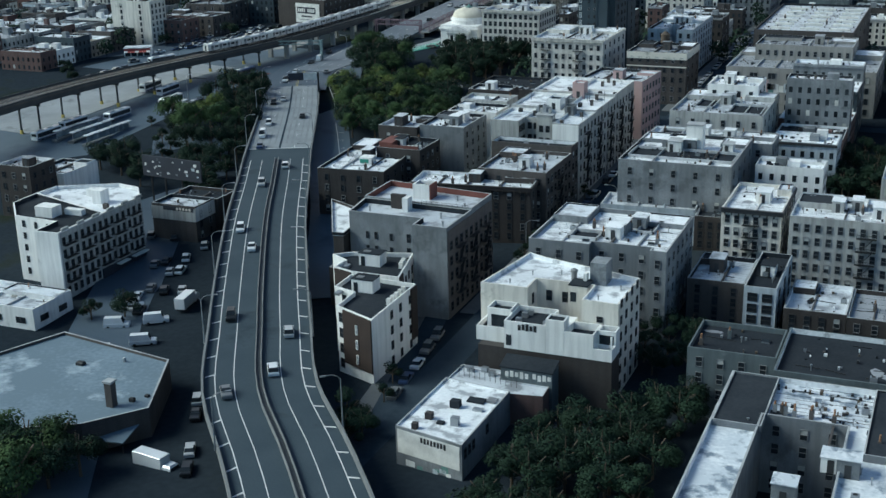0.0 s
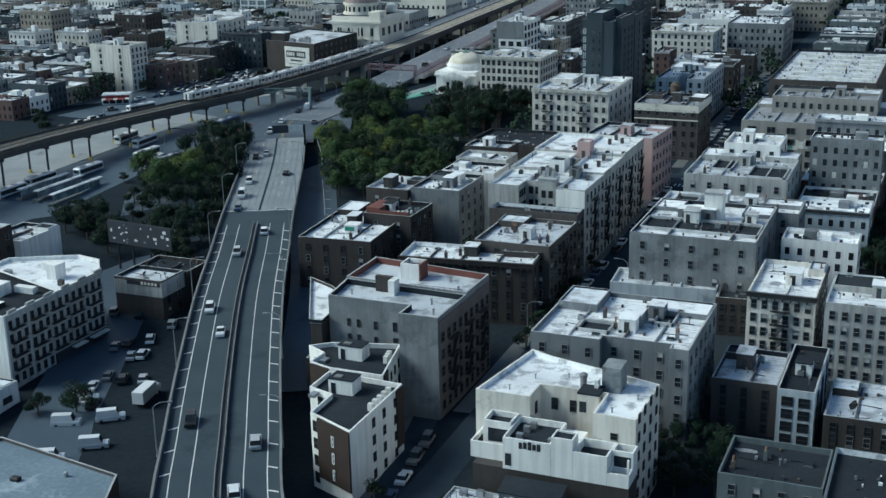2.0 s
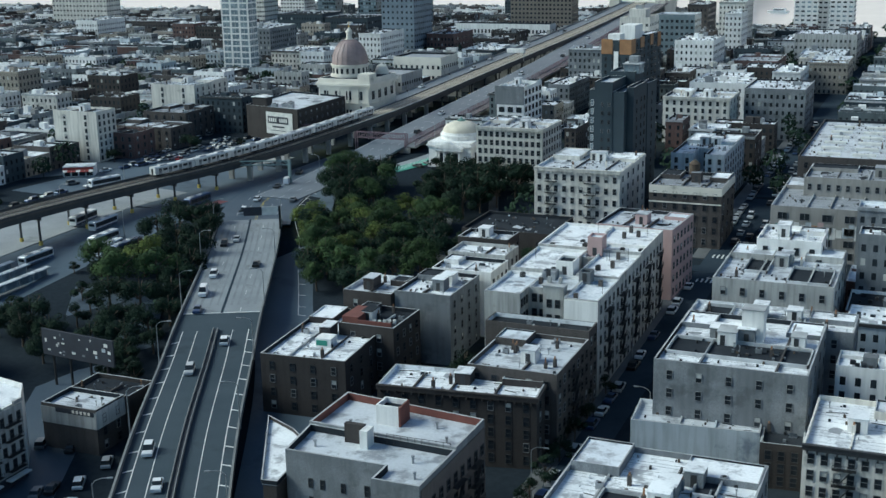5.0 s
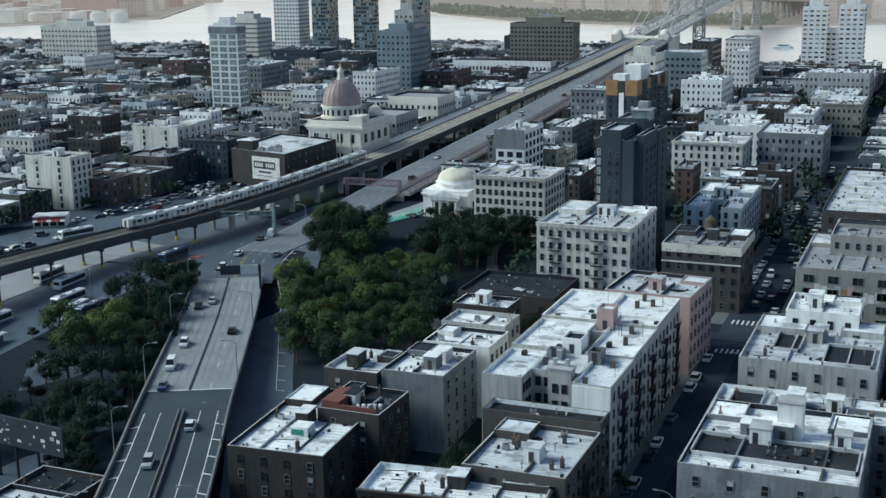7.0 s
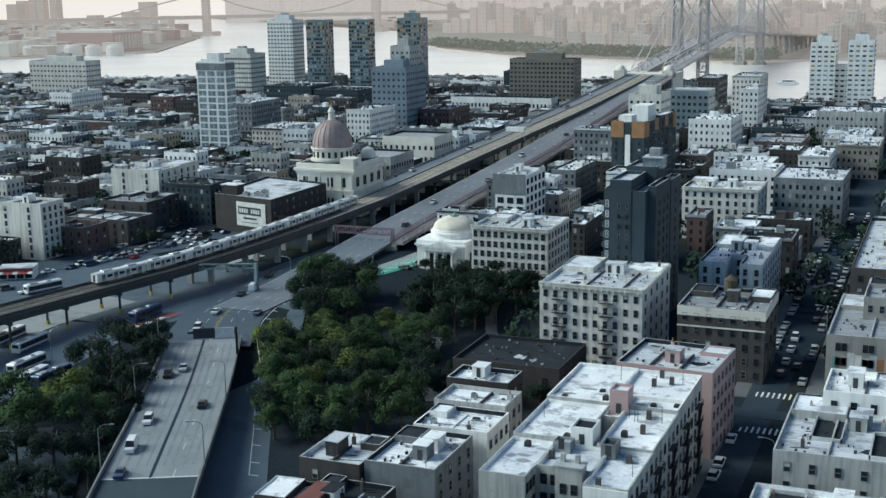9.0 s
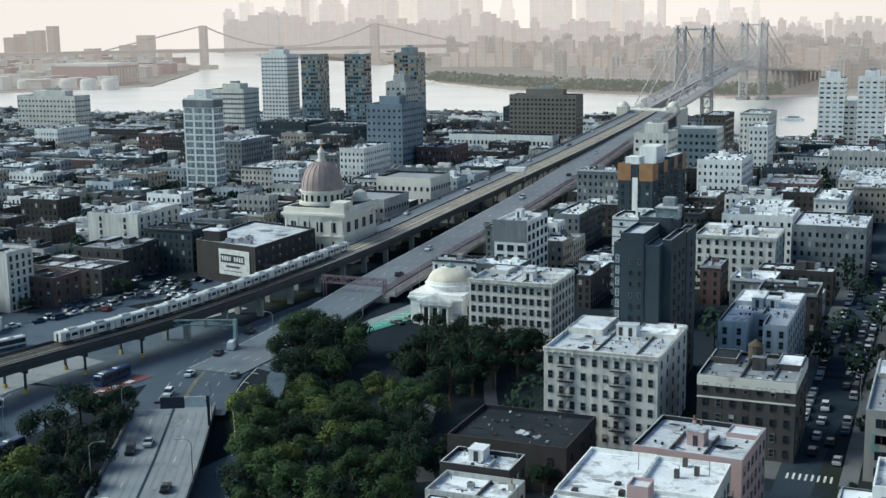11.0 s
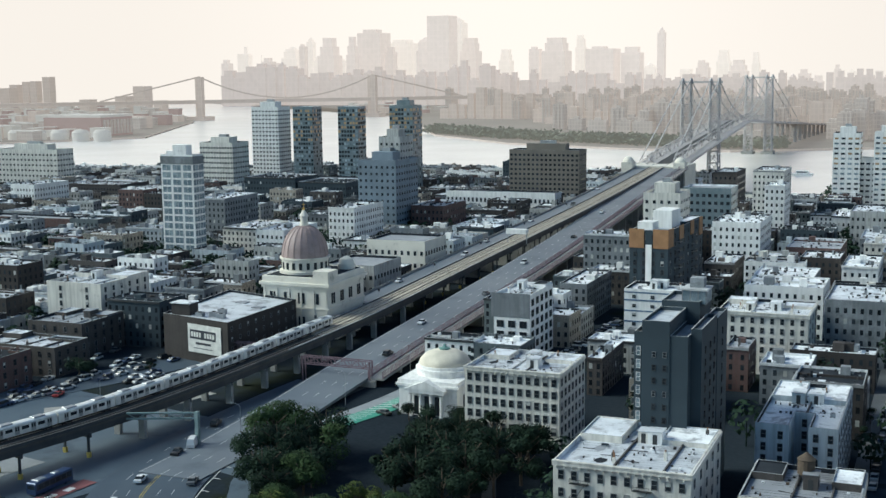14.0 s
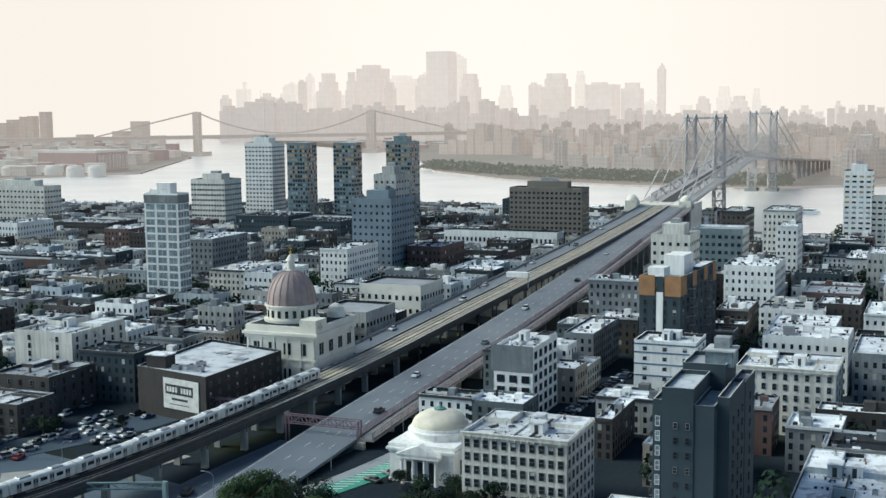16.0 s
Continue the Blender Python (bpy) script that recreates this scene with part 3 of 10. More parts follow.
    if w * d > 90:
        s = Shape()
        dark = "roof_grey" if roof in ("roof_white", "roof_silver") else "roof_dark"
        v0 = (notch[2] if notch else 0) + 0.5
        v = v0 + rng.uniform(0.4, 1.0)
        while v < d - 0.6:
            u = -w + 0.5
            while u < -0.6:
                e = min(u + rng.uniform(3, 9), -0.5)
                if rng.random() < 0.6:
                    s.add([(u, v, zr + 0.004), (e, v, zr + 0.004), (e, v + rng.uniform(0.1, 0.2), zr + 0.004), (u, v + 0.12, zr + 0.004)], [(0, 1, 2, 3)], dark)
                u = e
            v += rng.uniform(0.9, 1.6)
        for k in range(int(w * d / 16)):
            u, v = rng.uniform(-w + 0.8, -1.4), rng.uniform(v0, d - 1.4)
            g, h = rng.uniform(0.15, 0.55), rng.uniform(0.1, 0.6)
            s.box(u, v, zr - 0.01, u + g, v + rng.uniform(0.15, 0.7), zr + h, rng.choice(("iron", "steel", "brick_brown", "bark", "roof_white", "roof_dark")))
        for k in range(int(w / 5)):
            u, v = rng.uniform(-w + 0.8, -3), rng.uniform(v0, d - 1)
            s.beam((u, v, zr + 0.12), (u + rng.uniform(1.5, 5), v + rng.uniform(-1.0, 1.0), zr + 0.12), 0.1, 0.1, "iron")
        tagged(s.put("roof_clutter", root), kind="stuff")
    if tank:
        water_tank(root, -w * 0.5, d * 0.6, zr)
    return root


def fire_escape(root, face, u, wide, street, pitch, storeys, w, d):
    """Iron balconies and ladders on the front ('f') or on the side ('s')."""
    s = Shape()
    m = pose(-w + u * w, 0, 0) if face == "f" else pose(0, u * d, 0, 0, 0, 90)
    for f in range(1, storeys):
        z = street + 0.35 + f * pitch + 0.25
        s.box(-wide / 2, -1.05, z, wide / 2, -0.01, z + 0.06, "iron", m)
        for yy in (-1.05,):
            s.box(-wide / 2, yy, z + 0.9, wide / 2, yy + 0.05, z + 0.96, "iron", m)
            for k in range(int(wide / 0.45) + 1):
                xx = -wide / 2 + k * 0.45
                s.box(xx, yy, z + 0.06, xx + 0.04, yy + 0.04, z + 0.9, "iron", m)
        for xx in (-wide / 2, wide / 2 - 0.05):
            s.box(xx, -1.0, z + 0.9, xx + 0.05, -0.01, z + 0.96, "iron", m)
            s.box(xx, -1.0, z + 0.45, xx + 0.05, -0.01, z + 0.5, "iron", m)
        if f < storeys - 1:
            a, b = m @ Vector((-wide * 0.3, -0.7, z)), m @ Vector((wide * 0.3, -0.7, z + pitch))
            s.beam(a, b, 0.5, 0.08, "iron")
    s.put("fire_escape", root, "black iron fire escape")


def water_tank(root, x, y, z):
    s = Shape()
    for a in (-1, 1):
        for b in (-1, 1):
            s.box(x + a * 1.1 - 0.1, y + b * 1.1 - 0.1, z - 0.02, x + a * 1.1 + 0.1, y + b * 1.1 + 0.1, z + 2.2, "iron")
    s.turned(x, y, [(1.6, z + 2.2), (1.6, z + 5.0), (1.75, z + 5.0), (0.1, z + 6.3)], "bark", 14)
    s.put("water_tank", root, "wooden roof water tank on iron legs")


def far_building(x, y, w, d, turn, z1, storeys, wall, roof, rng, into=None, panes=None, label="", name="building", z0=None, win=(1.0, 1.6), pitch_x=2.4):
    """A building farther off: walls and roof in one mesh, its panes in a second. into, panes: shapes that gather the farthest ones."""
    base = land(x, y) - 1.5 if z0 is None else z0
    plan = [(-w / 2, -d / 2), (w / 2, -d / 2), (w / 2, d / 2), (-w / 2, d / 2)]
    ws, rs = shell(plan, base, z1, wall, roof, 0.7, 0.25)
    ws.add(rs.v, rs.f, roof)
    zr = z1 - 0.7
    for k in range(rng.choice((1, 1, 2, 3))):
        bx, by = rng.uniform(-0.3, 0.3) * w, rng.uniform(-0.3, 0.35) * d
        bw, bh = rng.uniform(0.9, 1.7), rng.uniform(1.2, 3.0)
        ws.box(bx - bw, by - bw, zr - 0.05, bx + bw, by + bw, zr + bh, rng.choice((wall, "white_wall", "grey_wall")))
    for k in range(rng.choice((0, 1, 2, 3, 4))):
        bx, by = rng.uniform(-0.45, 0.45) * w, rng.uniform(-0.4, 0.45) * d
        ws.box(bx - 0.3, by - 0.3, zr - 0.05, bx + 0.3, by + 0.3, zr + rng.uniform(0.7, 2.0), rng.choice(("brick_brown", "roof_dark", "steel")))
    for k in range(int(w * d / 14)):
        bx, by, g = rng.uniform(-0.46, 0.46) * w, rng.uniform(-0.46, 0.46) * d, rng.uniform(0.15, 0.6)
        ws.box(bx - g, by - g * rng.uniform(0.4, 1), zr - 0.05, bx + g, by + g, zr + rng.uniform(0.15, 0.9), rng.choice(("iron", "steel", "brick_brown", "roof_dark", "roof_white")))
    for k in range(rng.choice((1, 2, 2, 3))):
        bx, by, g, q = rng.uniform(-0.35, 0.3) * w, rng.uniform(-0.4, 0.3) * d, rng.uniform(0.8, 2.4), rng.uniform(0.8, 2.4)
        bx, by = max(-w / 2 + 0.4, min(bx, w / 2 - g - 0.4)), max(-d / 2 + 0.4, min(by, d / 2 - q - 0.4))
        ws.add([(bx, by, zr + 0.006), (bx + g, by, zr + 0.006), (bx + g, by + q, zr + 0.006), (bx, by + q, zr + 0.006)], [(0, 1, 2, 3)], rng.choice(("roof_dark", "roof_grey", "roof_silver")))
    if rng.random() < 0.5:
        ws.box(-w / 2 - 0.1, -d / 2 - 0.4, z1 - 0.8, w / 2 + 0.1, -d / 2 + 0.02, z1 - 0.1, rng.choice(("coping", "frame_dark", wall)))
    if rng.random() < 0.35:
        k = rng.uniform(-0.3, 0.3) * d
        ws.box(-w / 2 + 0.3, k, zr - 0.05, w / 2 - 0.3, k + 0.3, z1 - 0.05, wall)
    s = Shape()
    pitch = (z1 - 1.2 - base - 1.5) / storeys
    ww, wh = win[0] / 2, win[1]
    for f in range(storeys):
        z = base + 1.9 + f * pitch
        n = max(2, int(w / pitch_x))
        for k in range(n):
            u = -w / 2 + (k + 0.5) * w / n
            s.add([(u - ww, -d / 2 - 0.05, z), (u + ww, -d / 2 - 0.05, z), (u + ww, -d / 2 - 0.05, z + wh), (u - ww, -d / 2 - 0.05, z + wh)], [(0, 1, 2, 3)], "glass" if rng.random() < 0.92 else "blind")
        n = max(2, int(d / (pitch_x + 0.2)))
        for k in range(n):
            u = -d / 2 + (k + 0.5) * d / n
            s.add([(w / 2 + 0.05, u - ww, z), (w / 2 + 0.05, u + ww, z), (w / 2 + 0.05, u + ww, z + wh), (w / 2 + 0.05, u - ww, z + wh)], [(0, 1, 2, 3)], "glass" if rng.random() < 0.92 else "blind")
    m = pose(x, y, 0, 0, 0, turn)
    if into is not None:
        into.join(ws, m)
        panes.join(s, m)
        return None
    ob = ws.put(name)
    ob.matrix_world = m
    tagged(ob, label or "low city building with a flat roof", "building")
    tagged(s.put("window_panes", ob), kind="stuff")
    return ob



# ---- the named buildings, street by street ----
building("brown brick house with a roof terrace", -35.0, 230.9, 11.2, 15.8, 0.0, 4, 4, 3, 0, "brick_brown", "roof_silver", name="house", style="dark")
building("pale blue painted house with paired windows", -28.5, 228.4, 6.2, 21.5, 0.0, 4.6, 4, 2, 3, "blue_wall", "roof_dark", name="house", style="dark", win=(1.9, 1.7))
building("long low building with a black tar roof", -23.3, 192.0, 14.6, 13.0, 0.0, 6.0, 4, 4, 0, "slate_wall", "roof_dark", vents=4, bulk=0, plain=True)
building("wide building with a stained white roof round a deep yard", 2.0, 126.0, 31.0, 58.0, 0.0, 6.4, 4, 9, 0, "grey_wall", "roof_worn", vents=22, bulk=3, notch=(12.0, 24.0, 44.0))
building("low rear building with a black tar roof", 4.0, 186.5, 27.0, 19.0, 0.0, 6.3, 4, 8, 0, "slate_wall", "roof_dark", vents=4, bulk=0, plain=True)
building("pale tenement with arched windows and a dark cornice", -32.6, 261.1, 12.8, 22.0, 0.0, 10, 5, 6, 6, "cream_wall", "roof_white", cornice="frame_dark", escape=(("f", 0.5, 3.6),), bulk=1)
building("low dark brick house", -46.6, 274.7, 7.2, 16.0, 4.0, 3.5, 3, 3, 0, "brick_dark", "roof_dark", name="house")
building("long pale tenement with many windows and a fire escape", -5.2, 258.1, 25.4, 18.0, 0.0, 10.5, 5, 11, 3, "tan_wall", "roof_white", escape=(("f", 0.62, 4.0),), bulk=3, vents=8)
building("low building with a pale roof", -15.4, 227.1, 11.5, 16.1, 0.0, 1.5, 3, 4, 2, "brick_dark", "roof_silver", bulk=0)
building("low building with a dark roof", -5.2, 226.8, 10.1, 16.3, 0.0, 1.2, 3, 3, 2, "brick_dark", "roof_grey", bulk=0)
building("large grey block with a white roof and chimneys", -48.7, 222.5, 27.8, 24.7, 0.0, 11.7, 5, 7, 6, "grey_wall", "roof_white", bulk=3, vents=12, notch=(3.3, 15.3, 2.0))
building("long low building with a pale blue roof", -54.2, 277.0, 22.4, 10.5, 4.5, 4, 3, 0, 2, "blue_wall", "roof_silver", bulk=0)
building("grey stuccoed tenement with a white front roof", -47.2, 281.1, 26.8, 30.0, 0.0, 13.8, 5, 5, 4, "grey_wall", "roof_white", bulk=3, vents=8)
building("grey tenement with a white roof", -42.2, 310.1, 32.3, 12.3, 0.0, 12.8, 5, 5, 3, "grey_wall", "roof_white", bulk=2, vents=8)
building("tenement with a painted parapet", -48.1, 332.2, 25.2, 30.0, 0.0, 15, 5, 6, 4, "tan_wall", "roof_silver", bulk=2, vents=8)
building("white rooftop house with dark windows", -53.5, 357.4, 14.5, 14.2, 0.0, 18, 6, 4, 2, "white_wall", "roof_white", style="dark")
building("long tan school with rows of windows", -25.3, 412.6, 47.4, 40.0, 0.0, 13.4, 4, 8, 4, "school_wall", "roof_grey", name="school_building", win=(2.6, 2.0), bulk=0, vents=4)
building("tan upper storey block of a school", -34.5, 431.5, 31.9, 20.5, 0.0, 18, 5, 12, 2, "school_wall", "roof_grey", name="school_building", bulk=1)
building("brown brick building with roof skylights", -37.1, 460.5, 34.7, 74.0, 0.0, 18.5, 5, 8, 4, "brick_brown", "roof_silver", bulk=0, vents=6, plain=True)
building("dark brick house with a white roof and a green hatch", -137.0, 282.3, 18.9, 32.8, 4.3, 5, 4, 4, 6, "brick_dark", "roof_white", bulk=2, vents=6)
building("dark brick tenement with a wavy parapet", -92.6, 270.8, 30.2, 11.2, 6.5, 7.5, 5, 9, 2, "brick_dark", "roof_white", cornice="brick_dark", bulk=1, vents=4)
building("brown tenement with a pale roof and dark parapet", -91.2, 278.2, 17.7, 21.0, 0.0, 9.5, 5, 5, 7, "brick_brown", "roof_silver", escape=(("s", 0.5, 4.0),), vents=10)
building("dark brick rear block with a black tar roof", -91.3, 299.5, 22.0, 6.0, 0.0, 11.0, 5, 0, 2, "brick_brown", "roof_dark", bulk=0, vents=3, plain=True)
building("pink painted corner tenement with pale roof", -90.4, 370.0, 20.1, 19.2, -4.0, 15, 5, 3, 6, "pink_wall", "roof_silver", bulk=1)
building("dark brick corner tenement with a pale cornice", -87.1, 417.7, 20.6, 21.2, 0.0, 16, 5, 7, 3, "brick_brown", "roof_grey", bulk=1, tank=True)
building("cream tenement with iron fire escapes", -115.8, 415.5, 25.9, 30.4, 0.0, 19.5, 6, 10, 5, "cream_wall", "roof_silver", cornice="cream_wall", escape=(("f", 0.2, 3.6), ("f", 0.66, 3.6)), bulk=2, vents=8)
building("cream stone office building with rows of windows", -160.3, 479.4, 24.6, 21.9, 0.0, 19.5, 6, 11, 7, "cream_wall", "roof_silver", name="office_building", cornice="cream_wall", bulk=2, vents=8, win=(1.3, 1.9))
building("dark condominium tower with orange top corners", -164.3, 616.5, 13.6, 44.0, -4.4, 37, 12, 4, 8, "charcoal_wall", "roof_silver", name="tower_building", bulk=2)
building("grey and white loft office building", -196.3, 564.0, 12.1, 24.0, 0.0, 22, 6, 3, 5, "white_wall", "roof_silver", name="office_building", win=(2.4, 2.2), style="dark", bulk=1)
building("white and blue striped low building", -155.6, 598.0, 19.1, 16.0, 0.0, 19.8, 6, 3, 2, "white_wall", "roof_white", win=(1.3, 1.2), bulk=2, plain=True)
building("pale blue tenement pair round a narrow court", -94.5, 462.5, 17.0, 38.0, 0.0, 17, 6, 5, 8, "blue_wall", "roof_white", bulk=2, vents=8, notch=(6.0, 10.0, 11.0))
building("white tenement with many windows", -112.8, 574.2, 26.9, 23.1, 0.0, 19, 6, 9, 3, "cream_wall", "roof_white", cornice="cream_wall", bulk=2, vents=8)
building("white tall glass and concrete tower", -410.5, 698.7, 18.2, 9.0, 0.0, 54, 15, 3, 2, "white_wall", "roof_grey", name="tower_building", win=(4.8, 2.8), style="pale", bulk=1, plain=True)
building("small brown building with a grey roof", -177.4, 254.4, 13.2, 9.0, 0.0, -0.5, 3, 0, 2, "brick_brown", "roof_silver", name="workshop", bulk=0)
building("pinkish tall block with a white side", -339.8, 466.5, 21.0, 12.1, 0.0, 20, 7, 2, 4, "cream_wall", "roof_silver", bulk=1)
building("beige block of flats", -347.8, 546.7, 23.4, 28.0, 0.0, 20, 7, 2, 6, "cream_wall", "roof_silver", bulk=1)

# ---- landmarks and plain neighbours ----
def part(name, shape, parent, label="", smooth=False):
    return shape.put(name, parent, label, smooth)


def thing(name, label, category, x=0.0, y=0.0, z=0.0, turn=0.0, group=""):
    root = new(name)
    root.matrix_world = pose(x, y, z, 0, 0, turn)
    return tagged(root, label, category, group)


def four_sided(label, corners, z1, wall, roof, storeys, cols, name="building", parapet=0.9, win=(1.0, 1.7), style="plain", seed=1):
    """A block on a skewed four-cornered plan; cols: windows on the front and on the right side."""
    cx, cy = sum(p[0] for p in corners) / 4, sum(p[1] for p in corners) / 4
    root = thing(name, label, "building", cx, cy)
    plan = [(p[0] - cx, p[1] - cy) for p in corners]
    base = land(cx, cy) - 1.5
    ws, rs = shell(plan, base, z1, wall, roof, parapet)
    ws.put("wall", root)
    rs.put("roof", root)
    rng = random.Random(seed)
    street = land(cx, cy)
    pitch = (z1 - parapet - street - 0.6) / storeys
    for (p, q), n in zip(((plan[0], plan[1]), (plan[1], plan[2])), cols):
        a = math.degrees(math.atan2(q[1] - p[1], q[0] - p[0]))
        for f in range(storeys):
            for k in range(n):
                u = (k + 0.5) / n
                o = new("window", window_mesh(win[0], win[1], style if style != "plain" else rng.choice(("sash", "sash", "blind"))))
                o.parent = root
                o.matrix_local = pose(p[0] + (q[0] - p[0]) * u, p[1] + (q[1] - p[1]) * u, street + 0.5 + f * pitch + (pitch - win[1]) / 2, 0, 0, a)
    return root


def steak_house():
    r = four_sided("dark brown brick steak house with big painted sign", [(-313, 534), (-284, 527), (-283.5, 570), (-316, 579)], 14.5, "brick_dark", "roof_silver", 4, (0, 9), "restaurant_building", 0.8, (1.0, 1.5))
    cx, cy = -299.1, 552.5
    s = Shape()
    s.box(-311 - cx, 536 - cy, 13.0, -304 - cx, 541 - cy, 17.5, "brick_dark")
    s.box(-311.3 - cx, 535.7 - cy, 17.5, -303.7 - cx, 541.3 - cy, 17.8, "roof_white")
    part("stair_bulkhead", s, r, "dark brick stair tower with a white cap")
    m = Matrix.Translation((-298.5 - cx + 3, 530.5 - cy - 0.75, 0)) @ pose(0, 0, 0, 0, 0, -13.6)
    s = Shape()
    s.box(-6.2, -0.25, 3.2, 9.0, -0.02, 12.4, "sign_white", m)
    sg = part("sign_board", s, r, "big cream painted sign with unreadable bars")
    s = Shape()
    s.box(-5.2, -0.31, 7.6, 6.7, -0.25, 10.6, "sign_dark", m)
    for k in range(9):
        if k != 4:
            s.box(-4.6 + k * 1.22, -0.35, 8.3, -3.75 + k * 1.22, -0.31, 9.9, "sign_white", m)
    s.turned((m @ Vector((0.75, -0.33, 0))).x, (m @ Vector((0.75, -0.33, 0))).y, [(0.01, 8.2)], "sign_white", 8, cap=False)
    s.box(-2.6, -0.3, 5.9, 4.3, -0.25, 6.6, "sign_dark", m)
    s.box(-3.6, -0.29, 4.5, 5.0, -0.25, 4.8, "grey_wall", m)
    part("lettering", s, sg, "dark banner with pale bars")
    for bx, by in ((-300, 536), (-296, 538), (-292, 536), (-296, 543)):
        s = Shape()
        s.box(bx - cx - 1.3, by - cy - 0.9, 13.6, bx - cx + 1.3, by - cy + 0.9, 15.2, "steel")
        s.turned(bx - cx, by - cy, [(0.6, 15.2), (0.6, 15.4)], "iron", 10)
        part("air_conditioner", s, r)
    for bx, by in ((-300, 562), (-290, 556)):
        s = Shape().box(bx - cx - 2, by - cy - 1.5, 13.6, bx - cx + 2, by - cy + 1.5, 14.0, "roof_grey")
        part("roof_hatch", s, r)
    KEEP_PLANS.append((-318, 525, -280, 582))


def dome_bank():
    """The old savings bank: stone body, arcaded drum, ribbed dome, gilded lantern."""
    cx, cy = -286, 588
    r = thing("domed_bank", "cream stone bank with a ribbed brown dome and gilded lantern", "bank", cx, cy)
    w, d, z1 = 12.8, 14, 21.5
    s = Shape()
    s.box(-w, -d, -2, w, d, 19.0, "limestone")
    part("wall", s, r, "pale stone walls")
    for lo, hi, e, nm in ((0.0, 1.2, 0.35, "plinth"), (10.4, 11.0, 0.3, "string_course"), (17.4, 18.5, 0.5, "architrave"), (18.5, 19.5, 1.1, "cornice"), (19.5, z1, 0.2, "parapet")):
        part(nm, Shape().box(-w - e, -d - e, lo, w + e, d + e, hi, "limestone"), r)
    s = Shape().box(-w + 0.8, -d + 0.8, z1 - 0.05, w - 0.8, d - 0.8, z1 + 0.06, "roof_dark")
    part("roof", s, r)
    for k in range(4):
        for z, h in ((3.0, 4.6), (12.2, 3.8)):
            for face, px, py, ang in (("f", -w + 4 + k * 5.6, -d, 0), ("s", w, -d + 4 + k * 6.6, 90)):
                for e in (-0.75, 0.75):
                    o = new("window", window_mesh(1.1, h, "dark"))
                    o.parent = r
                    o.matrix_local = pose(px + (e if face == "f" else 0), py + (0 if face == "f" else e), z, 0, 0, ang)
    for k in range(6):
        s = Shape().box(-w + 0.2 + k * 4.84, -d - 0.28, 1.2, -w + 1.0 + k * 4.84, -d + 0.02, 17.4, "limestone")
        part("pilaster", s, r)
    dx, dy = -2.6, -1.6
    s = Shape().turned(dx, dy, [(9.2, z1), (9.2, z1 + 1.0), (8.4, z1 + 1.0), (8.4, z1 + 5.0), (9.0, z1 + 5.1), (9.0, z1 + 5.7), (8.6, z1 + 5.7)], "limestone", 40)
    drum = part("drum", s, r, "round stone drum with arched windows")
    for k in range(20):
        a = 360 * k / 20
        o = new("window", window_mesh(1.1, 2.4, "dark"))
        o.parent = drum
        o.matrix_local = pose(dx, dy, 0, 0, 0, a) @ pose(0, -8.42, z1 + 1.7)
    rings = [(8.3 * math.cos(radians(e)) ** 0.9, z1 + 5.7 + 11.0 * math.sin(radians(e))) for e in range(0, 88, 8)]
    s = Shape().turned(dx, dy, rings, "lead_dome", 40)
    dome = part("dome", s, r, "ribbed brown metal dome", True)
    for k in range(20):
        a = 2 * math.pi * k / 20
        s = Shape()
        for (r0, z0), (r1, z2) in zip(rings, rings[1:]):
            s.beam((dx + (r0 + 0.05) * math.cos(a), dy + (r0 + 0.05) * math.sin(a), z0), (dx + (r1 + 0.05) * math.cos(a), dy + (r1 + 0.05) * math.sin(a), z2), 0.3, 0.25, "lead_dome")
        part("rib", s, dome)
    top = z1 + 16.6
    s = Shape().turned(dx, dy, [(1.9, top - 0.4), (1.9, top + 0.3), (1.3, top + 0.3), (1.3, top + 3.2), (1.7, top + 3.3), (1.5, top + 3.7), (0.9, top + 4.7), (0.2, top + 5.6)], "limestone", 16)
    part("lantern", s, r, "small stone lantern on the dome")
    s = Shape().turned(dx, dy, [(0.45, top + 5.5), (0.3, top + 6.4), (0.08, top + 6.6), (0.06, top + 8.2)], "gold", 10)
    s.box(dx - 0.6, dy - 0.06, top + 7.3, dx + 0.6, dy + 0.06, top + 7.5, "gold")
    part("finial", s, r, "gilded finial and cross bar")
    s = Shape().turned(8.5, 9, [(3.2, z1), (3.2, z1 + 2), (3.0, z1 + 2), (2.4, z1 + 3.6), (0.5, z1 + 4.6)], "limestone", 20)
    part("small_dome", s, r, "small pale side dome")
    s = Shape()
    s.box(w - 5.5, -d - 0.4, 19.5, w + 0.5, -d + 7.0, z1 + 2.4, "limestone")
    part("corner_block", s, r, "taller plain stone corner block")
    s = Shape()
    vs, fs = [], []
    for k in range(9):
        a = math.pi * k / 8
        vs += [(w + 1.3 + 1.1 * math.cos(a), -12, 4.6 + 1.6 * math.sin(a)), (w + 1.3 + 1.1 * math.cos(a), 6, 4.6 + 1.6 * math.sin(a))]
    for k in range(8):
        fs.append((2 * k, 2 * k + 1, 2 * k + 3, 2 * k + 2))
    s.add(vs, fs, "copper_green")
    s.box(w + 0.01, -12, -2, w + 2.4, 6, 4.6, "limestone")
    part("canopy", s, r, "green copper barrel canopy")
    KEEP_PLANS.append((-300, 572, -270, 612))


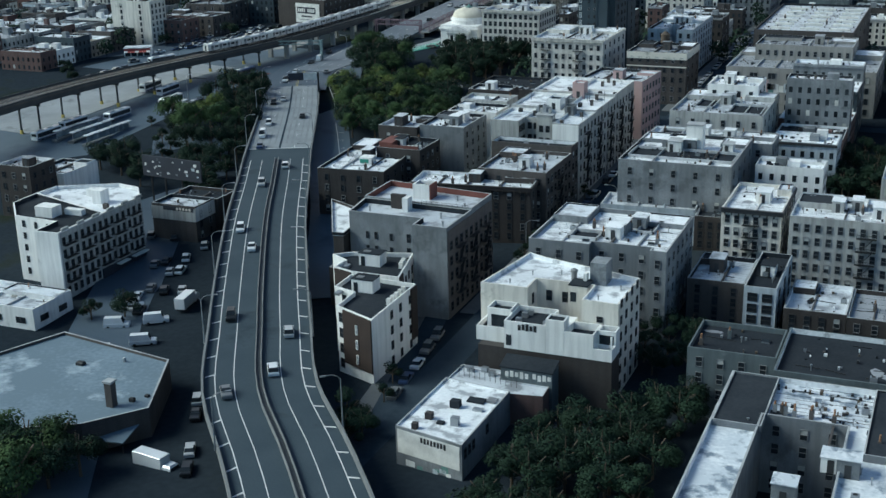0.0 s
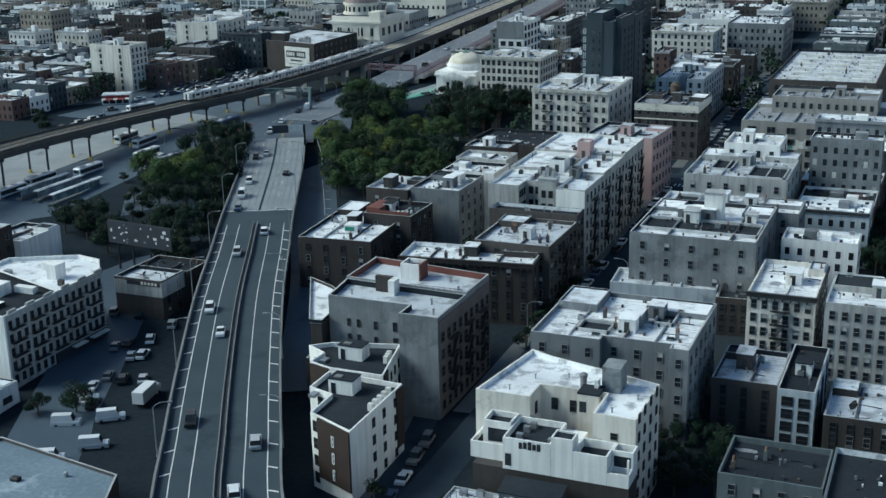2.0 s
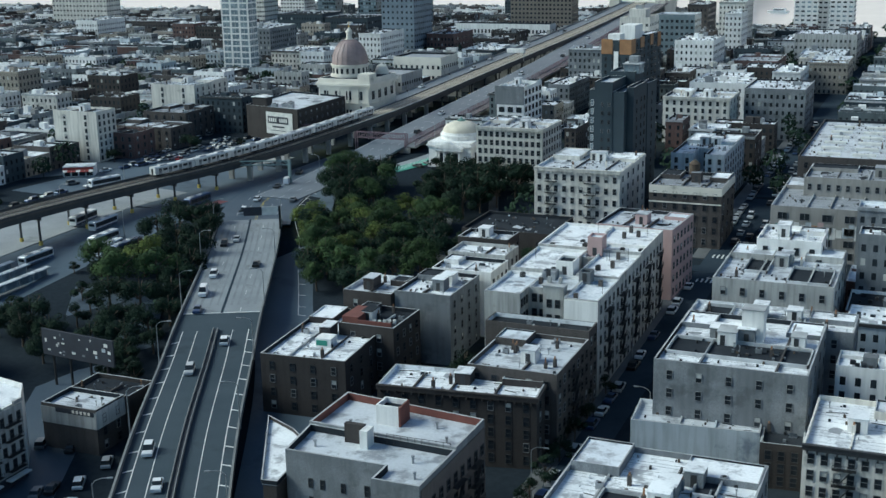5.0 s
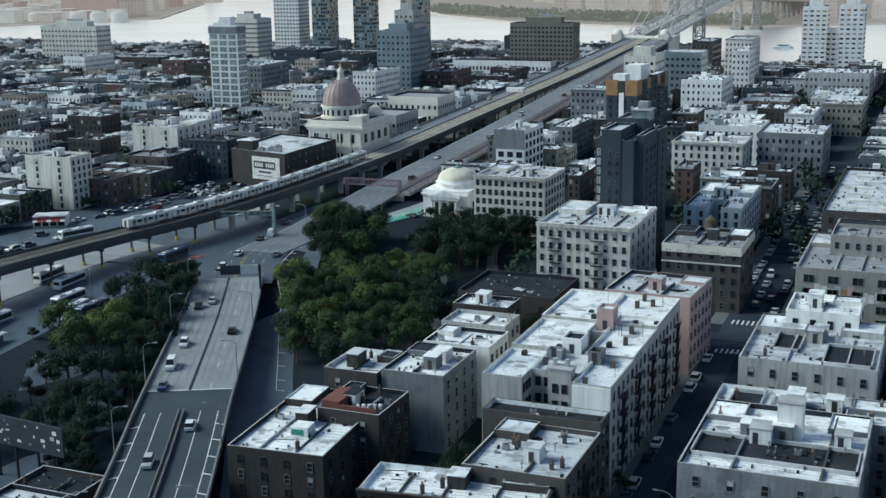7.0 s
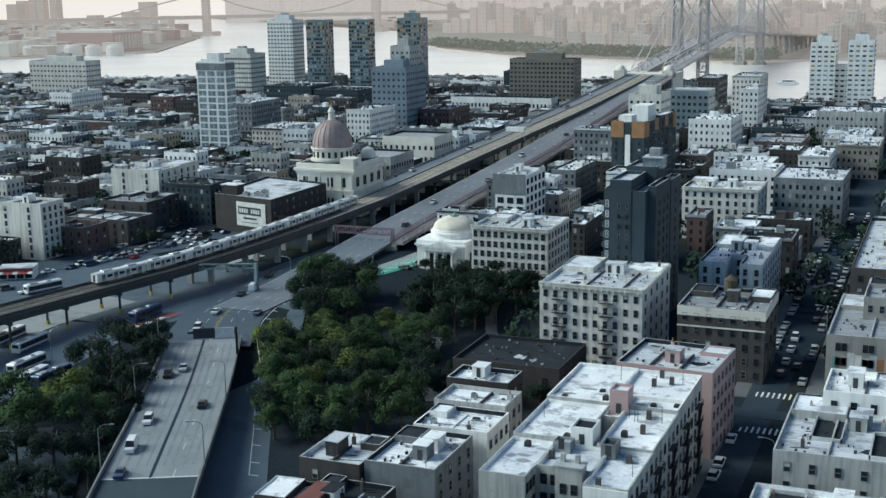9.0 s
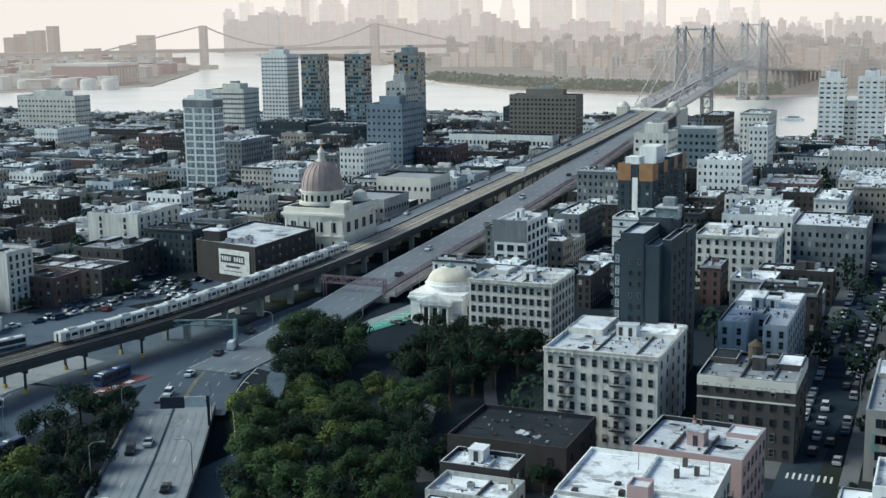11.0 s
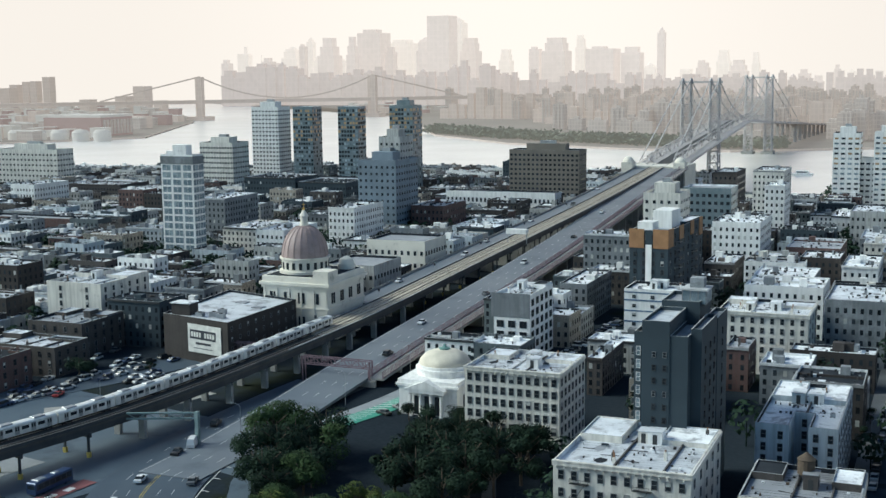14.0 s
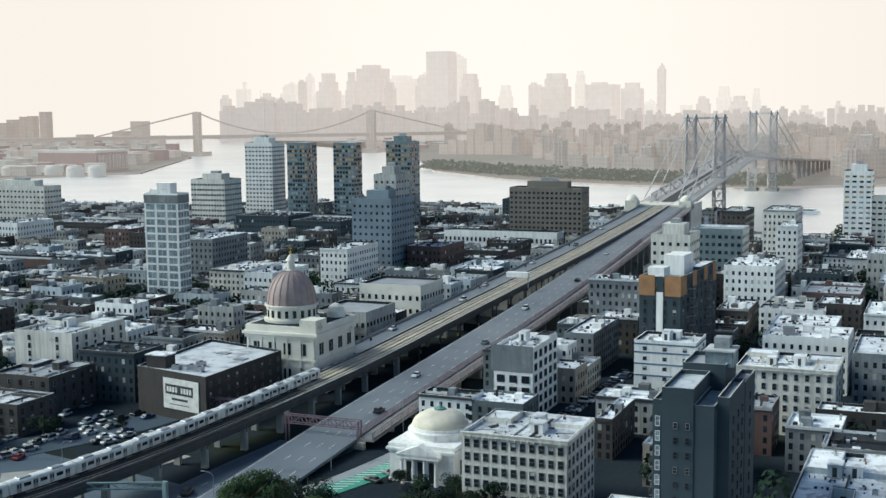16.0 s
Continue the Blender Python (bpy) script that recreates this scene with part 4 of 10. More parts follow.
def small_bank():
    """The low white bank with portico and saucer dome."""
    cx, cy = -203, 508
    r = thing("domed_bank", "white stone bank with a portico and a pale yellow dome", "bank", cx, cy)
    s = Shape()
    s.box(-8.5, -10, -2, 8.5, 10, 9.0, "white_wall")
    part("wall", s, r, "white stone walls")
    for lo, hi, e, nm in ((0, 0.8, 0.3, "plinth"), (7.4, 8.0, 0.3, "architrave"), (8.0, 8.6, 0.7, "cornice"), (8.6, 9.6, 0.25, "parapet")):
        part(nm, Shape().box(-8.5 - e, -10 - e, lo, 8.5 + e, 10 + e, hi, "white_wall"), r)
    for k in range(4):
        s = Shape().turned(-4.5 + 3.0 * k, -11.6, [(0.55, 0), (0.55, 0.3), (0.45, 0.4), (0.4, 6.0), (0.6, 6.3), (0.6, 6.6)], "white_wall", 12)
        part("column", s, r)
    for k in range(3):
        s = Shape().box(-3.9 + 3.0 * k, -10.35, 0.2, -2.1 + 3.0 * k, -10.31, 5.4, "glass")
        part("doorway", s, r, "tall dark doorway")
    s = Shape()
    s.box(-5.6, -12.4, 6.6, 5.6, -10, 7.6, "white_wall")
    s.add([(-5.9, -12.6, 7.6), (5.9, -12.6, 7.6), (0, -12.6, 10.0), (-5.9, -9.5, 7.6), (5.9, -9.5, 7.6), (0, -9.5, 10.0)], [(0, 1, 2), (3, 5, 4), (0, 2, 5, 3), (1, 4, 5, 2), (0, 3, 4, 1)], "white_wall")
    part("pediment", s, r, "white stone pediment")
    s = Shape().turned(0.5, 1, [(7.7, 9.5), (7.7, 10.9), (8.1, 11.0), (8.1, 11.5), (7.4, 11.5), (7.4, 12.3), (7.1, 12.3)], "white_wall", 40)
    part("drum", s, r, "white round drum")
    rings = [(7.1 * math.cos(radians(e)), 12.3 + 4.0 * math.sin(radians(e))) for e in range(0, 80, 8)]
    part("dome", Shape().turned(0.5, 1, rings, "dome_yellow", 40), r, "pale yellow saucer dome", True)
    s = Shape().turned(0.5, 1, [(1.5, 16.0), (1.5, 16.5), (0.9, 16.6), (0.3, 17.2), (0.1, 17.8)], "copper_green", 14)
    part("lantern", s, r, "small green lantern")
    for k in range(3):
        o = new("window", window_mesh(1.2, 3.4, "dark"))
        o.parent = r
        o.matrix_local = pose(8.52, -5 + 5 * k, 2.0, 0, 0, 90)
    KEEP_PLANS.append((-214, 494, -192, 520))


def extra_blocks():
    """Plain neighbours in the blocks along the ramp and the park."""
    b = building
    b("grey block with a red painted roof terrace", -134, 299, 13, 14, 0, 7.0, 4, 2, 4, "brick_dark", "roof_dark", name="house", vents=5)
    b("grey stuccoed house end with a pale roof", -127.5, 315, 13.5, 18, 0, 10.2, 5, 0, 4, "grey_wall", "roof_white", name="house", vents=6, bulk=2)
    b("pale row house with a flat white roof", -141.5, 314, 12, 14, 0, 9.5, 4, 2, 0, "brick_dark", "roof_silver", name="house")
    b("white row house with a stained roof", -125, 334, 15, 12, 0, 10.6, 4, 2, 4, "white_wall", "roof_white", name="house", vents=5, bulk=0)
    b("pale row house with a parapet roof", -126, 346.5, 15, 10, 0, 11.4, 4, 2, 3, "tan_wall", "roof_white", name="house", vents=4, bulk=0)
    b("corner house with an overhanging white roof", -129.5, 358, 13.5, 9, 0, 12.2, 4, 3, 3, "brick_dark", "roof_white", name="house", vents=3, bulk=1)
    b("dark low hall with a slate roof", -128, 388, 26, 22, 0, 6.5, 2, 4, 3, "brick_dark", "roof_dark", name="hall", vents=2, bulk=0, plain=True)
    b("low shop with a stained white roof", -118.5, 225, 4.5, 12, 8, -0.5, 2, 1, 0, "brick_dark", "roof_white", name="shop", bulk=0, vents=2)
    b("low dark rear workshop with a tar roof", -176.4, 263.6, 14.6, 9.0, 0, -0.8, 2, 0, 1, "brick_dark", "roof_dark", name="workshop", bulk=0)
    b("low modern wing with a planted roof deck", -181, 196, 40, 13, 0, -7.5, 1, 6, 2, "white_wall", "roof_silver", style="dark", win=(2.6, 1.4), bulk=0, vents=5)
    b("dark corner building with a flat roof", -230, 255, 11, 10.5, 0, 5.5, 4, 3, 3, "brick_dark", "roof_grey")
    b("white gabled workshop with blank walls", -228, 266, 12, 15, 0, 1.0, 2, 0, 0, "white_wall", "roof_silver", name="workshop", bulk=0)
    b("dark brick corner row with shops", -327, 497, 30, 16, 0, 9.5, 3, 8, 4, "brick_brown", "roof_silver", bulk=0)
    b("low red brick row house", -330, 476, 14, 14, 0, 10.5, 3, 4, 3, "brick_red", "roof_dark", name="house", bulk=0)
    b("dark brick house behind the corner", -335, 520, 22, 22, 0, 12.0, 4, 5, 5, "brick_brown", "roof_grey")
    b("white-painted low shop with a pale roof", -342, 493, 15, 18, 0, 7.0, 2, 3, 3, "white_wall", "roof_silver", name="shop", bulk=0)
    b("grey low house at the avenue corner", -372, 455, 22, 20, 0, 9.0, 3, 5, 5, "grey_wall", "roof_white", name="house", bulk=0)


def warehouse():
    """The wide single-storey warehouse on its crooked plot beside the ramp."""
    r = thing("warehouse", "wide brown brick warehouse with a worn blue-grey roof", "building")
    plan = [(-154, 137), (-131.2, 149.8), (-124, 159), (-132.8, 177.8), (-161, 182.5), (-170, 160)]
    ws, rs = shell(plan, -13, -4.6, "brick_brown", "roof_blue", 0.55, 0.35, "coping", "brick_brown")
    part("wall", ws, r)
    part("roof", rs, r, "blue-grey roof with broad pale stains")
    s = Shape()
    s.box(-132.0, 157.6, -10, -130.6, 159.0, -0.6, "brick_brown")
    s.box(-132.2, 157.4, -0.6, -130.4, 159.2, -0.25, "coping")
    part("chimney", s, r, "square brick chimney")
    for x, y, w, d, h in ((-148, 171, 1.6, 1.1, 0.7), (-129, 161, 1.0, 0.7, 0.8), (-127.6, 163.5, 0.7, 0.7, 0.5), (-141, 175, 0.5, 0.5, 0.9)):
        q = Shape()
        rounded_box(q, x - w / 2, y - d / 2, -5.16, x + w / 2, y + d / 2, -5.15 + h, "iron" if w > 0.6 else "steel")
        part("roof_vent", q, r, "dark roof vent")
    s = Shape()
    s.add([(-131.0, 157.4, -7.2), (-125.2, 157.4, -7.2), (-124.4, 151.6, -7.9), (-130.6, 150.6, -7.9), (-131.0, 157.4, -7.4), (-125.2, 157.4, -7.4), (-124.4, 151.6, -8.1), (-130.6, 150.6, -8.1)],
          [(3, 2, 1, 0), (4, 5, 6, 7), (0, 1, 5, 4), (1, 2, 6, 5), (2, 3, 7, 6), (3, 0, 4, 7)], "roof_blue")
    part("canopy", s, r, "blue-grey loading dock canopy")
    for x, y in ((-130.2, 151.2), (-125.0, 152.2)):
        part("post", Shape().box(x - 0.1, y - 0.1, -13, x + 0.1, y + 0.1, -7.95, "iron"), r)
    KEEP_PLANS.append((-172, 136, -122, 184))


def rounded_box(s, x0, y0, z0, x1, y1, z1, mat):
    """A low box whose top edges are cut back."""
    c = min(x1 - x0, y1 - y0, z1 - z0) * 0.22
    vs = [(x0, y0, z0), (x1, y0, z0), (x1, y1, z0), (x0, y1, z0), (x0, y0, z1 - c), (x1, y0, z1 - c), (x1, y1, z1 - c), (x0, y1, z1 - c), (x0 + c, y0 + c, z1), (x1 - c, y0 + c, z1), (x1 - c, y1 - c, z1), (x0 + c, y1 - c, z1)]
    s.add(vs, [(3, 2, 1, 0), (0, 1, 5, 4), (1, 2, 6, 5), (2, 3, 7, 6), (3, 0, 4, 7), (4, 5, 9, 8), (5, 6, 10, 9), (6, 7, 11, 10), (7, 4, 8, 11), (8, 9, 10, 11)], mat)


def charcoal_tower():
    """The dark tower: a stepped cluster of shafts with pale parapets and a glazed top."""
    r = thing("tower_building", "tall charcoal brick tower with stepped top and glazed penthouse", "building", -128, 455)
    shafts = ((-5.9, -4.0, -9.0, 12, 38.6), (-4.0, 1.7, -10.2, 6, 41.2), (1.7, 5.4, -10.0, 8, 38.3), (5.4, 7.6, -7.0, 10, 39.4), (-3.6, 4.6, 6.0, 18, 42.6), (4.6, 7.4, 12.0, 24, 38.2))
    for x0, x1, y0, y1, top in shafts:
        a, b = shell([(x0, y0), (x1, y0), (x1, y1), (x0, y1)], -3.0, top, "charcoal_wall", "roof_silver" if x0 == -4.0 else "roof_grey", 0.8, 0.25, "pale_cap", "charcoal_wall")
        part("wall", a, r)
        part("roof", b, r)
    s = Shape()
    s.box(0.4, 8.0, 41.7, 5.6, 14.0, 44.6, "pale_pane")
    for x in (0.4, 2.1, 3.8, 5.5):
        s.box(x - 0.08, 7.92, 41.7, x + 0.08, 8.06, 44.7, "frame_white")
    s.box(0.1, 7.6, 44.6, 5.9, 14.3, 44.9, "coping")
    s.box(1.6, 10.0, 44.9, 4.6, 13.0, 47.0, "grey_wall")
    part("penthouse", s, r, "glazed rooftop penthouse")
    for f in range(13):
        z = 0.6 + f * 2.75
        for x in (-1.5, 0.7):
            o = new("window", window_mesh(0.8, 1.25, "dark" if f % 3 else "sash"))
            o.parent = r
            o.matrix_local = pose(x, -10.2, z)
        o = new("window", window_mesh(0.9, 1.9, "pale"))
        o.parent = r
        o.matrix_local = pose(-5.0, -9.0, z)
        for y in (-3, 2.5, 7):
            o = new("window", window_mesh(0.9, 1.6, "dark"))
            o.parent = r
            o.matrix_local = pose(7.6, y, z, 0, 0, 90)
        o = new("window", window_mesh(0.9, 1.6, "dark"))
        o.parent = r
        o.matrix_local = pose(7.4, 18, z, 0, 0, 90)
        s = Shape()
        s.box(-7.1, -6.5, z - 0.3, -5.9, -3.5, z - 0.15, "concrete")
        s.box(-7.1, -6.5, z - 0.15, -7.04, -3.5, z + 0.8, "steel")
        part("balcony", s, r)
    KEEP_PLANS.append((-136, 444, -116, 480))


def long_tenement():
    """The long walk-up block on the street: wings round courts, roofs at several levels, fire escapes down the street side."""
    r = thing("apartment_building", "long pale tenement with courts, white roofs and fire escapes", "building", -91.2, 305.7)
    street, storeys, top = land(-100, 320), 6, 15.4
    wings = ((-24.6, -16.7, 0, 16.5, top, "tan_wall", "roof_worn"), (-16.7, -7.3, 5.5, 16.5, top, "tan_wall", "roof_silver"), (-7.3, 0.0, 0, 16.5, top + 0.1, "tan_wall", "roof_worn"),
             (-24.6, -12.6, 16.5, 35.5, top + 0.7, "tan_wall", "roof_white"), (-9.6, 0.0, 16.5, 35.5, top + 0.5, "tan_wall", "roof_white"),
             (-12.6, -9.6, 31.0, 41.5, top + 0.3, "tan_wall", "roof_silver"), (-24.6, -12.6, 35.5, 57.4, top + 1.3, "tan_wall", "roof_white"), (-12.6, 0.0, 41.5, 57.4, top + 1.2, "tan_wall", "roof_white"), (-9.6, 0.0, 35.5, 41.5, top + 1.2, "tan_wall", "roof_white"))
    for x0, x1, y0, y1, z1, wall, roof in wings:
        a, b = shell([(x0, y0), (x1, y0), (x1, y1), (x0, y1)], street - 2.0, z1, wall, roof, 0.75, 0.28, "white_wall" if y0 > 30 else "coping", "white_wall")
        part("wall", a, r)
        part("roof", b, r, "white-coated flat roof with stains")
    part("white_end_wall", Shape().box(-7.2, -0.2, 5.2, -0.05, -0.004, top - 0.2, "white_wall"), r, "blank whitewashed end wall")
    s = Shape()
    s.box(-12.6, 2.6, street - 2, -8.2, 5.49, top + 1.3, "tan_wall")
    s.box(-12.9, 2.4, top + 1.3, -8.0, 5.6, top + 1.55, "coping")
    part("stair_tower", s, r, "projecting stair tower in the court")
    for x in (-11.8, -9.4):
        part("chimney", Shape().box(x - 0.35, 4.2, top + 1.5, x + 0.35, 4.9, top + 2.9, "tan_wall"), r)
    for f in range(storeys):
        pitch = (top - 1.0 - street) / storeys
        z = street + 0.4 + f * pitch + (pitch - 1.8) * 0.45
        for x, y, a in ((-15.4, 5.5, 0), (-13.7, 5.5, 0), (-11.2, 2.6, 0), (-9.4, 2.6, 0)):
            o = new("window", window_mesh(1.15, 1.8, "dark"))
            o.parent = r
            o.matrix_local = pose(x, y, z, 0, 0, a)
        for k in range(3):
            o = new("window", window_mesh(1.0, 1.8, "dark"))
            o.parent = r
            o.matrix_local = pose(-16.7, 0.9 + 1.6 * k, z, 0, 0, 90)
        for k in range(17):
            o = new("window", window_mesh(1.1, 1.8, "blind" if (k * 7 + f * 5) % 9 == 0 else "sash" if (k + f) % 3 else "dark"))
            o.parent = r
            o.matrix_local = pose(0, 2.0 + k * 3.3, z, 0, 0, 90)
    for u in (0.12, 0.32, 0.52, 0.72, 0.92):
        fire_escape(r, "s", u, 4.0, street, (top - 1.0 - street) / storeys, storeys, 24.6, 57.4)
    zr = top - 0.3
    for x0, x1, y0, y1, z1, wall, roof in ((-14.2, -10.4, 16.6, 21.5, top + 3.0, "white_wall", "roof_dark"), (-12.2, -8.8, 34.0, 38.0, top + 4.3, "pink_wall", "roof_silver"), (-16.4, -13.4, 13.5, 16.2, top + 1.2, "steel", "roof_grey"),
                                            (-8.0, -5.5, 13.0, 16.3, top + 2.0, "grey_wall", "roof_dark")):
        a, b = shell([(x0, y0), (x1, y0), (x1, y1), (x0, y1)], zr - 1.2, z1, wall, roof, 0.5, 0.2, wall, wall)
        a.add(b.v, b.f, roof)
        a.box((x0 + x1) / 2 - 0.5, y0 - 0.05, zr + 0.2, (x0 + x1) / 2 + 0.5, y0 - 0.003, zr + 2.1, "frame_dark")
        part("stair_bulkhead", a, r, "roof stair house with a dark door")
    rng = random.Random(51)
    for k in range(26):
        x, y = rng.choice((rng.uniform(-23.5, -14), rng.uniform(-8.8, -1))), rng.uniform(1, 56)
        if -17 < x < -12 and y < 8:
            continue
        z = top - 0.65 + (0.7 if y > 16.5 else 0) + (0.6 if y > 35.5 else 0)
        q = Shape()
        if k % 3 == 0:
            rounded_box(q, x - 0.5, y - 0.5, z - 0.3, x + 0.5, y + 0.5, z + rng.uniform(0.4, 1.0), "iron")
            part("roof_vent", q, r)
        elif k % 3 == 1:
            q.turned(x, y, [(0.05, z - 0.3), (0.05, z + rng.uniform(1.5, 3.0))], "iron", 6)
            part("aerial", q, r)
        else:
            q.box(x - 0.4, y - 0.4, z - 0.3, x + 0.4, y + 0.4, z + 1.3, "brick_brown")
            part("chimney", q, r)
    for k in range(9):
        x, y, w, d = rng.choice((rng.uniform(-23, -16), rng.uniform(-8, -3))), rng.uniform(2, 52), rng.uniform(1.2, 4), rng.uniform(0.8, 3)
        z = top - 0.75 + (0.7 if y > 16.5 else 0) + (0.6 if y > 35.5 else 0) + 0.012
        n = 9
        ring = [(x + w * rng.uniform(0.35, 0.6) * math.cos(2 * math.pi * q / n), y + d * rng.uniform(0.35, 0.6) * math.sin(2 * math.pi * q / n), z) for q in range(n)]
        part("tar_patch", Shape().add(ring, [tuple(range(n))], "roof_grey"), r)
    KEEP_PLANS.append((-117, 304, -90, 364))


def billboard():
    r = thing("billboard", "dark weathered billboard with peeling pale strips", "billboard", -201, 279, 0, -6)
    s = Shape().box(-10.5, -0.2, -1.5, 10.5, 0.2, 4.5, "sign_dark")
    panel = part("panel", s, r, "dark panel with pale torn strips")
    rng = random.Random(4)
    for k in range(24):
        s = Shape()
        x, z = rng.uniform(-10, 9), rng.uniform(-1.2, 3.6)
        s.box(x, -0.21 - 0.002 * k, z, x + rng.uniform(0.3, 1.1), -0.2, z + rng.uniform(0.3, 0.9), rng.choice(("sign_white", "grey_wall", "blue_wall")))
        part("paper_strip", s, panel)
    for x in (-8, -3, 3, 8):
        s = Shape().box(x - 0.2, 0.2, land(-201, 279) - 0.5, x + 0.2, 0.6, 4.2, "iron")
        part("post", s, r)


KEEP_PLANS = []
M["pale_cap"] = material("pale_cap", (0.5, 0.5, 0.49), 0.7, scale=0.4)
M["dome_yellow"] = material("dome_yellow", (0.7, 0.64, 0.53), 0.7, scale=0.3)
steak_house()
dome_bank()
small_bank()
extra_blocks()
warehouse()
charcoal_tower()
long_tenement()
billboard()


# ---- waterfront towers ----
def grid_tower(label, x, y, w, d, z1, storeys, cols, side, wall, turn=0.0, win=(2.2, 2.0), crown=True, name="tower_building", base=-11.0, style="dark", mixed=0.0):
    """A slab tower far off: shell, roof plant, panes grouped floor by floor."""
    r = thing(name, label, "tower", x, y, 0, turn, "waterfront towers")
    plan = [(-w / 2, -d / 2), (w / 2, -d / 2), (w / 2, d / 2), (-w / 2, d / 2)]
    ws, rs = shell(plan, base, z1, wall, "roof_grey", 1.0)
    ws.put("wall", r)
    rs.put("roof", r)
    pitch = (z1 - base - 3) / storeys
    rng = random.Random(int(abs(x) + w))
    for f in range(storeys):
        s = Shape()
        z = base + 2 + f * pitch
        for k in range(cols):
            u = -w / 2 + (k + 0.5) * w / cols
            s.box(u - win[0] / 2, -d / 2 - 0.12, z, u + win[0] / 2, -d / 2 - 0.02, z + win[1], ("gold_reflection_pane" if f > storeys * 0.62 and rng.random() < 0.55 else "pale_pane") if rng.random() < mixed else "glass")
        for k in range(side):
            u = -d / 2 + (k + 0.5) * d / side
            s.box(w / 2 + 0.02, u - win[0] / 2, z, w / 2 + 0.12, u + win[0] / 2, z + win[1], ("gold_reflection_pane" if f > storeys * 0.62 and rng.random() < 0.55 else "pale_pane") if rng.random() < mixed else "glass")
        tagged(s.put("glazing_band", r), kind="stuff")
    if crown:
        s = Shape().box(-w * 0.28, -d * 0.25, z1 - 1.05, w * 0.28, d * 0.25, z1 + 4, wall)
        s.box(-w * 0.1, -d * 0.1, z1 + 4, w * 0.12, d * 0.1, z1 + 6, "steel")
        s.put("roof_plant", r)
    return r


M["tower_glass"] = material("tower_glass", (0.13, 0.175, 0.195), 0.25, colour_b=(0.2, 0.24, 0.26), scale=0.12, fine=0.4, bump=0, spec=0.6)
# Gold reflections in the upper glazing, painted as a pane colour.
M["gold_reflection_pane"] = material("gold_reflection_pane", (0.42, 0.27, 0.14), 0.3, scale=0.3, bump=0)
M["blue_brick"] = material("blue_brick", (0.2, 0.25, 0.3), 0.8, scale=0.1)
M["ochre_brick"] = material("ochre_brick", (0.19, 0.165, 0.14), 0.85, colour_b=(0.14, 0.125, 0.11), scale=0.1)
grid_tower("pale gridded riverside tower", -600, 1095, 25, 20, 65, 22, 8, 6, "white_wall", win=(1.6, 1.3))
grid_tower("dark glass riverside tower with gold reflections painted on", -566, 1095, 18, 16, 65, 22, 8, 6, "tower_glass", win=(1.7, 2.0), crown=False, mixed=0.55)
grid_tower("second dark glass riverside tower", -528, 1100, 18, 14, 65, 22, 7, 6, "tower_glass", win=(1.9, 2.0), crown=False, mixed=0.5)
grid_tower("third glass riverside tower with gold reflections painted on panes", -478, 1095, 20, 18, 66, 22, 8, 6, "tower_glass", win=(1.9, 2.0), mixed=0.6)
grid_tower("blue brick housing tower with stepped top", -370, 831, 23, 30, 44, 14, 7, 9, "blue_brick", win=(1.2, 1.4))
grid_tower("pale stepped upper block of the housing tower", -370, 842, 13, 18, 56, 16, 4, 5, "tan_wall", win=(1.2, 1.4))
grid_tower("long ochre brick housing slab", -336, 1018, 50, 18, 38, 14, 16, 5, "ochre_brick", win=(1.6, 1.4))
grid_tower("white balconied riverside tower", -145, 1098, 18, 18, 47, 16, 4, 4, "white_wall", win=(2.6, 1.3), mixed=0.6)
grid_tower("second white balconied riverside tower", -118, 1094, 18, 18, 48, 16, 4, 4, "white_wall", win=(2.6, 1.3), mixed=0.6)
grid_tower("white balconied connecting wing", -131, 1100, 20, 10, 30, 10, 5, 3, "white_wall", win=(2.6, 1.3), crown=False)
grid_tower("cream block of flats beside the bridge", -198, 768, 17, 22, 36, 11, 5, 6, "cream_wall", win=(1.3, 1.5))
grid_tower("dark teal block with white awnings", -189, 828, 24, 20, 33, 11, 8, 5, "tower_glass", win=(1.6, 1.6), crown=False)
grid_tower("long white arcaded hall near the bridge", -345, 952, 74, 14, 15, 4, 26, 4, "white_wall", win=(1.3, 2.6), crown=False, name="hall")
grid_tower("dark glazed low market block", -505, 1040, 110, 40, 12, 4, 30, 10, "tower_glass", win=(2.6, 2.4), crown=False, name="market_hall")
grid_tower("pale wide riverside block", -611, 1040, 30, 24, 39, 12, 12, 7, "cream_wall", win=(1.6, 1.5))
grid_tower("wide grey housing block near the river", -767, 1003, 60, 20, 34, 10, 16, 6, "cream_wall", win=(1.6, 1.5))
grid_tower("white housing block among trees", -690, 770, 22, 16, 24, 7, 7, 4, "cream_wall", win=(1.6, 1.5))
grid_tower("long low red brick housing row", -560, 760, 60, 14, 13, 4, 22, 4, "brick_red", win=(1.2, 1.5), crown=False, name="apartment_building")
grid_tower("pale block with painted stripes beside the railway", -297, 650, 22, 26, 16, 5, 8, 9, "tan_wall", win=(1.2, 1.7), crown=False, name="apartment_building")
grid_tower("cream block with a dark mansard roof", -300, 700, 28, 24, 19, 5, 9, 8, "limestone", win=(1.2, 1.9), crown=False, name="apartment_building")
KEEP_PLANS += [(-312, 636, -285, 664), (-315, 686, -285, 713), (-384, 816, -360, 860), (-362, 1008, -310, 1030), (-384, 944, -306, 960), (-208, 756, -189, 780), (-202, 817, -176, 839), 
               (-615, 1080, -460, 1115), (-565, 1018, -448, 1062), (-628, 1025, -594, 1055), (-799, 990, -735, 1015), (-702, 760, -678, 780), (-592, 751, -528, 769), (-156, 1086, -108, 1110)]


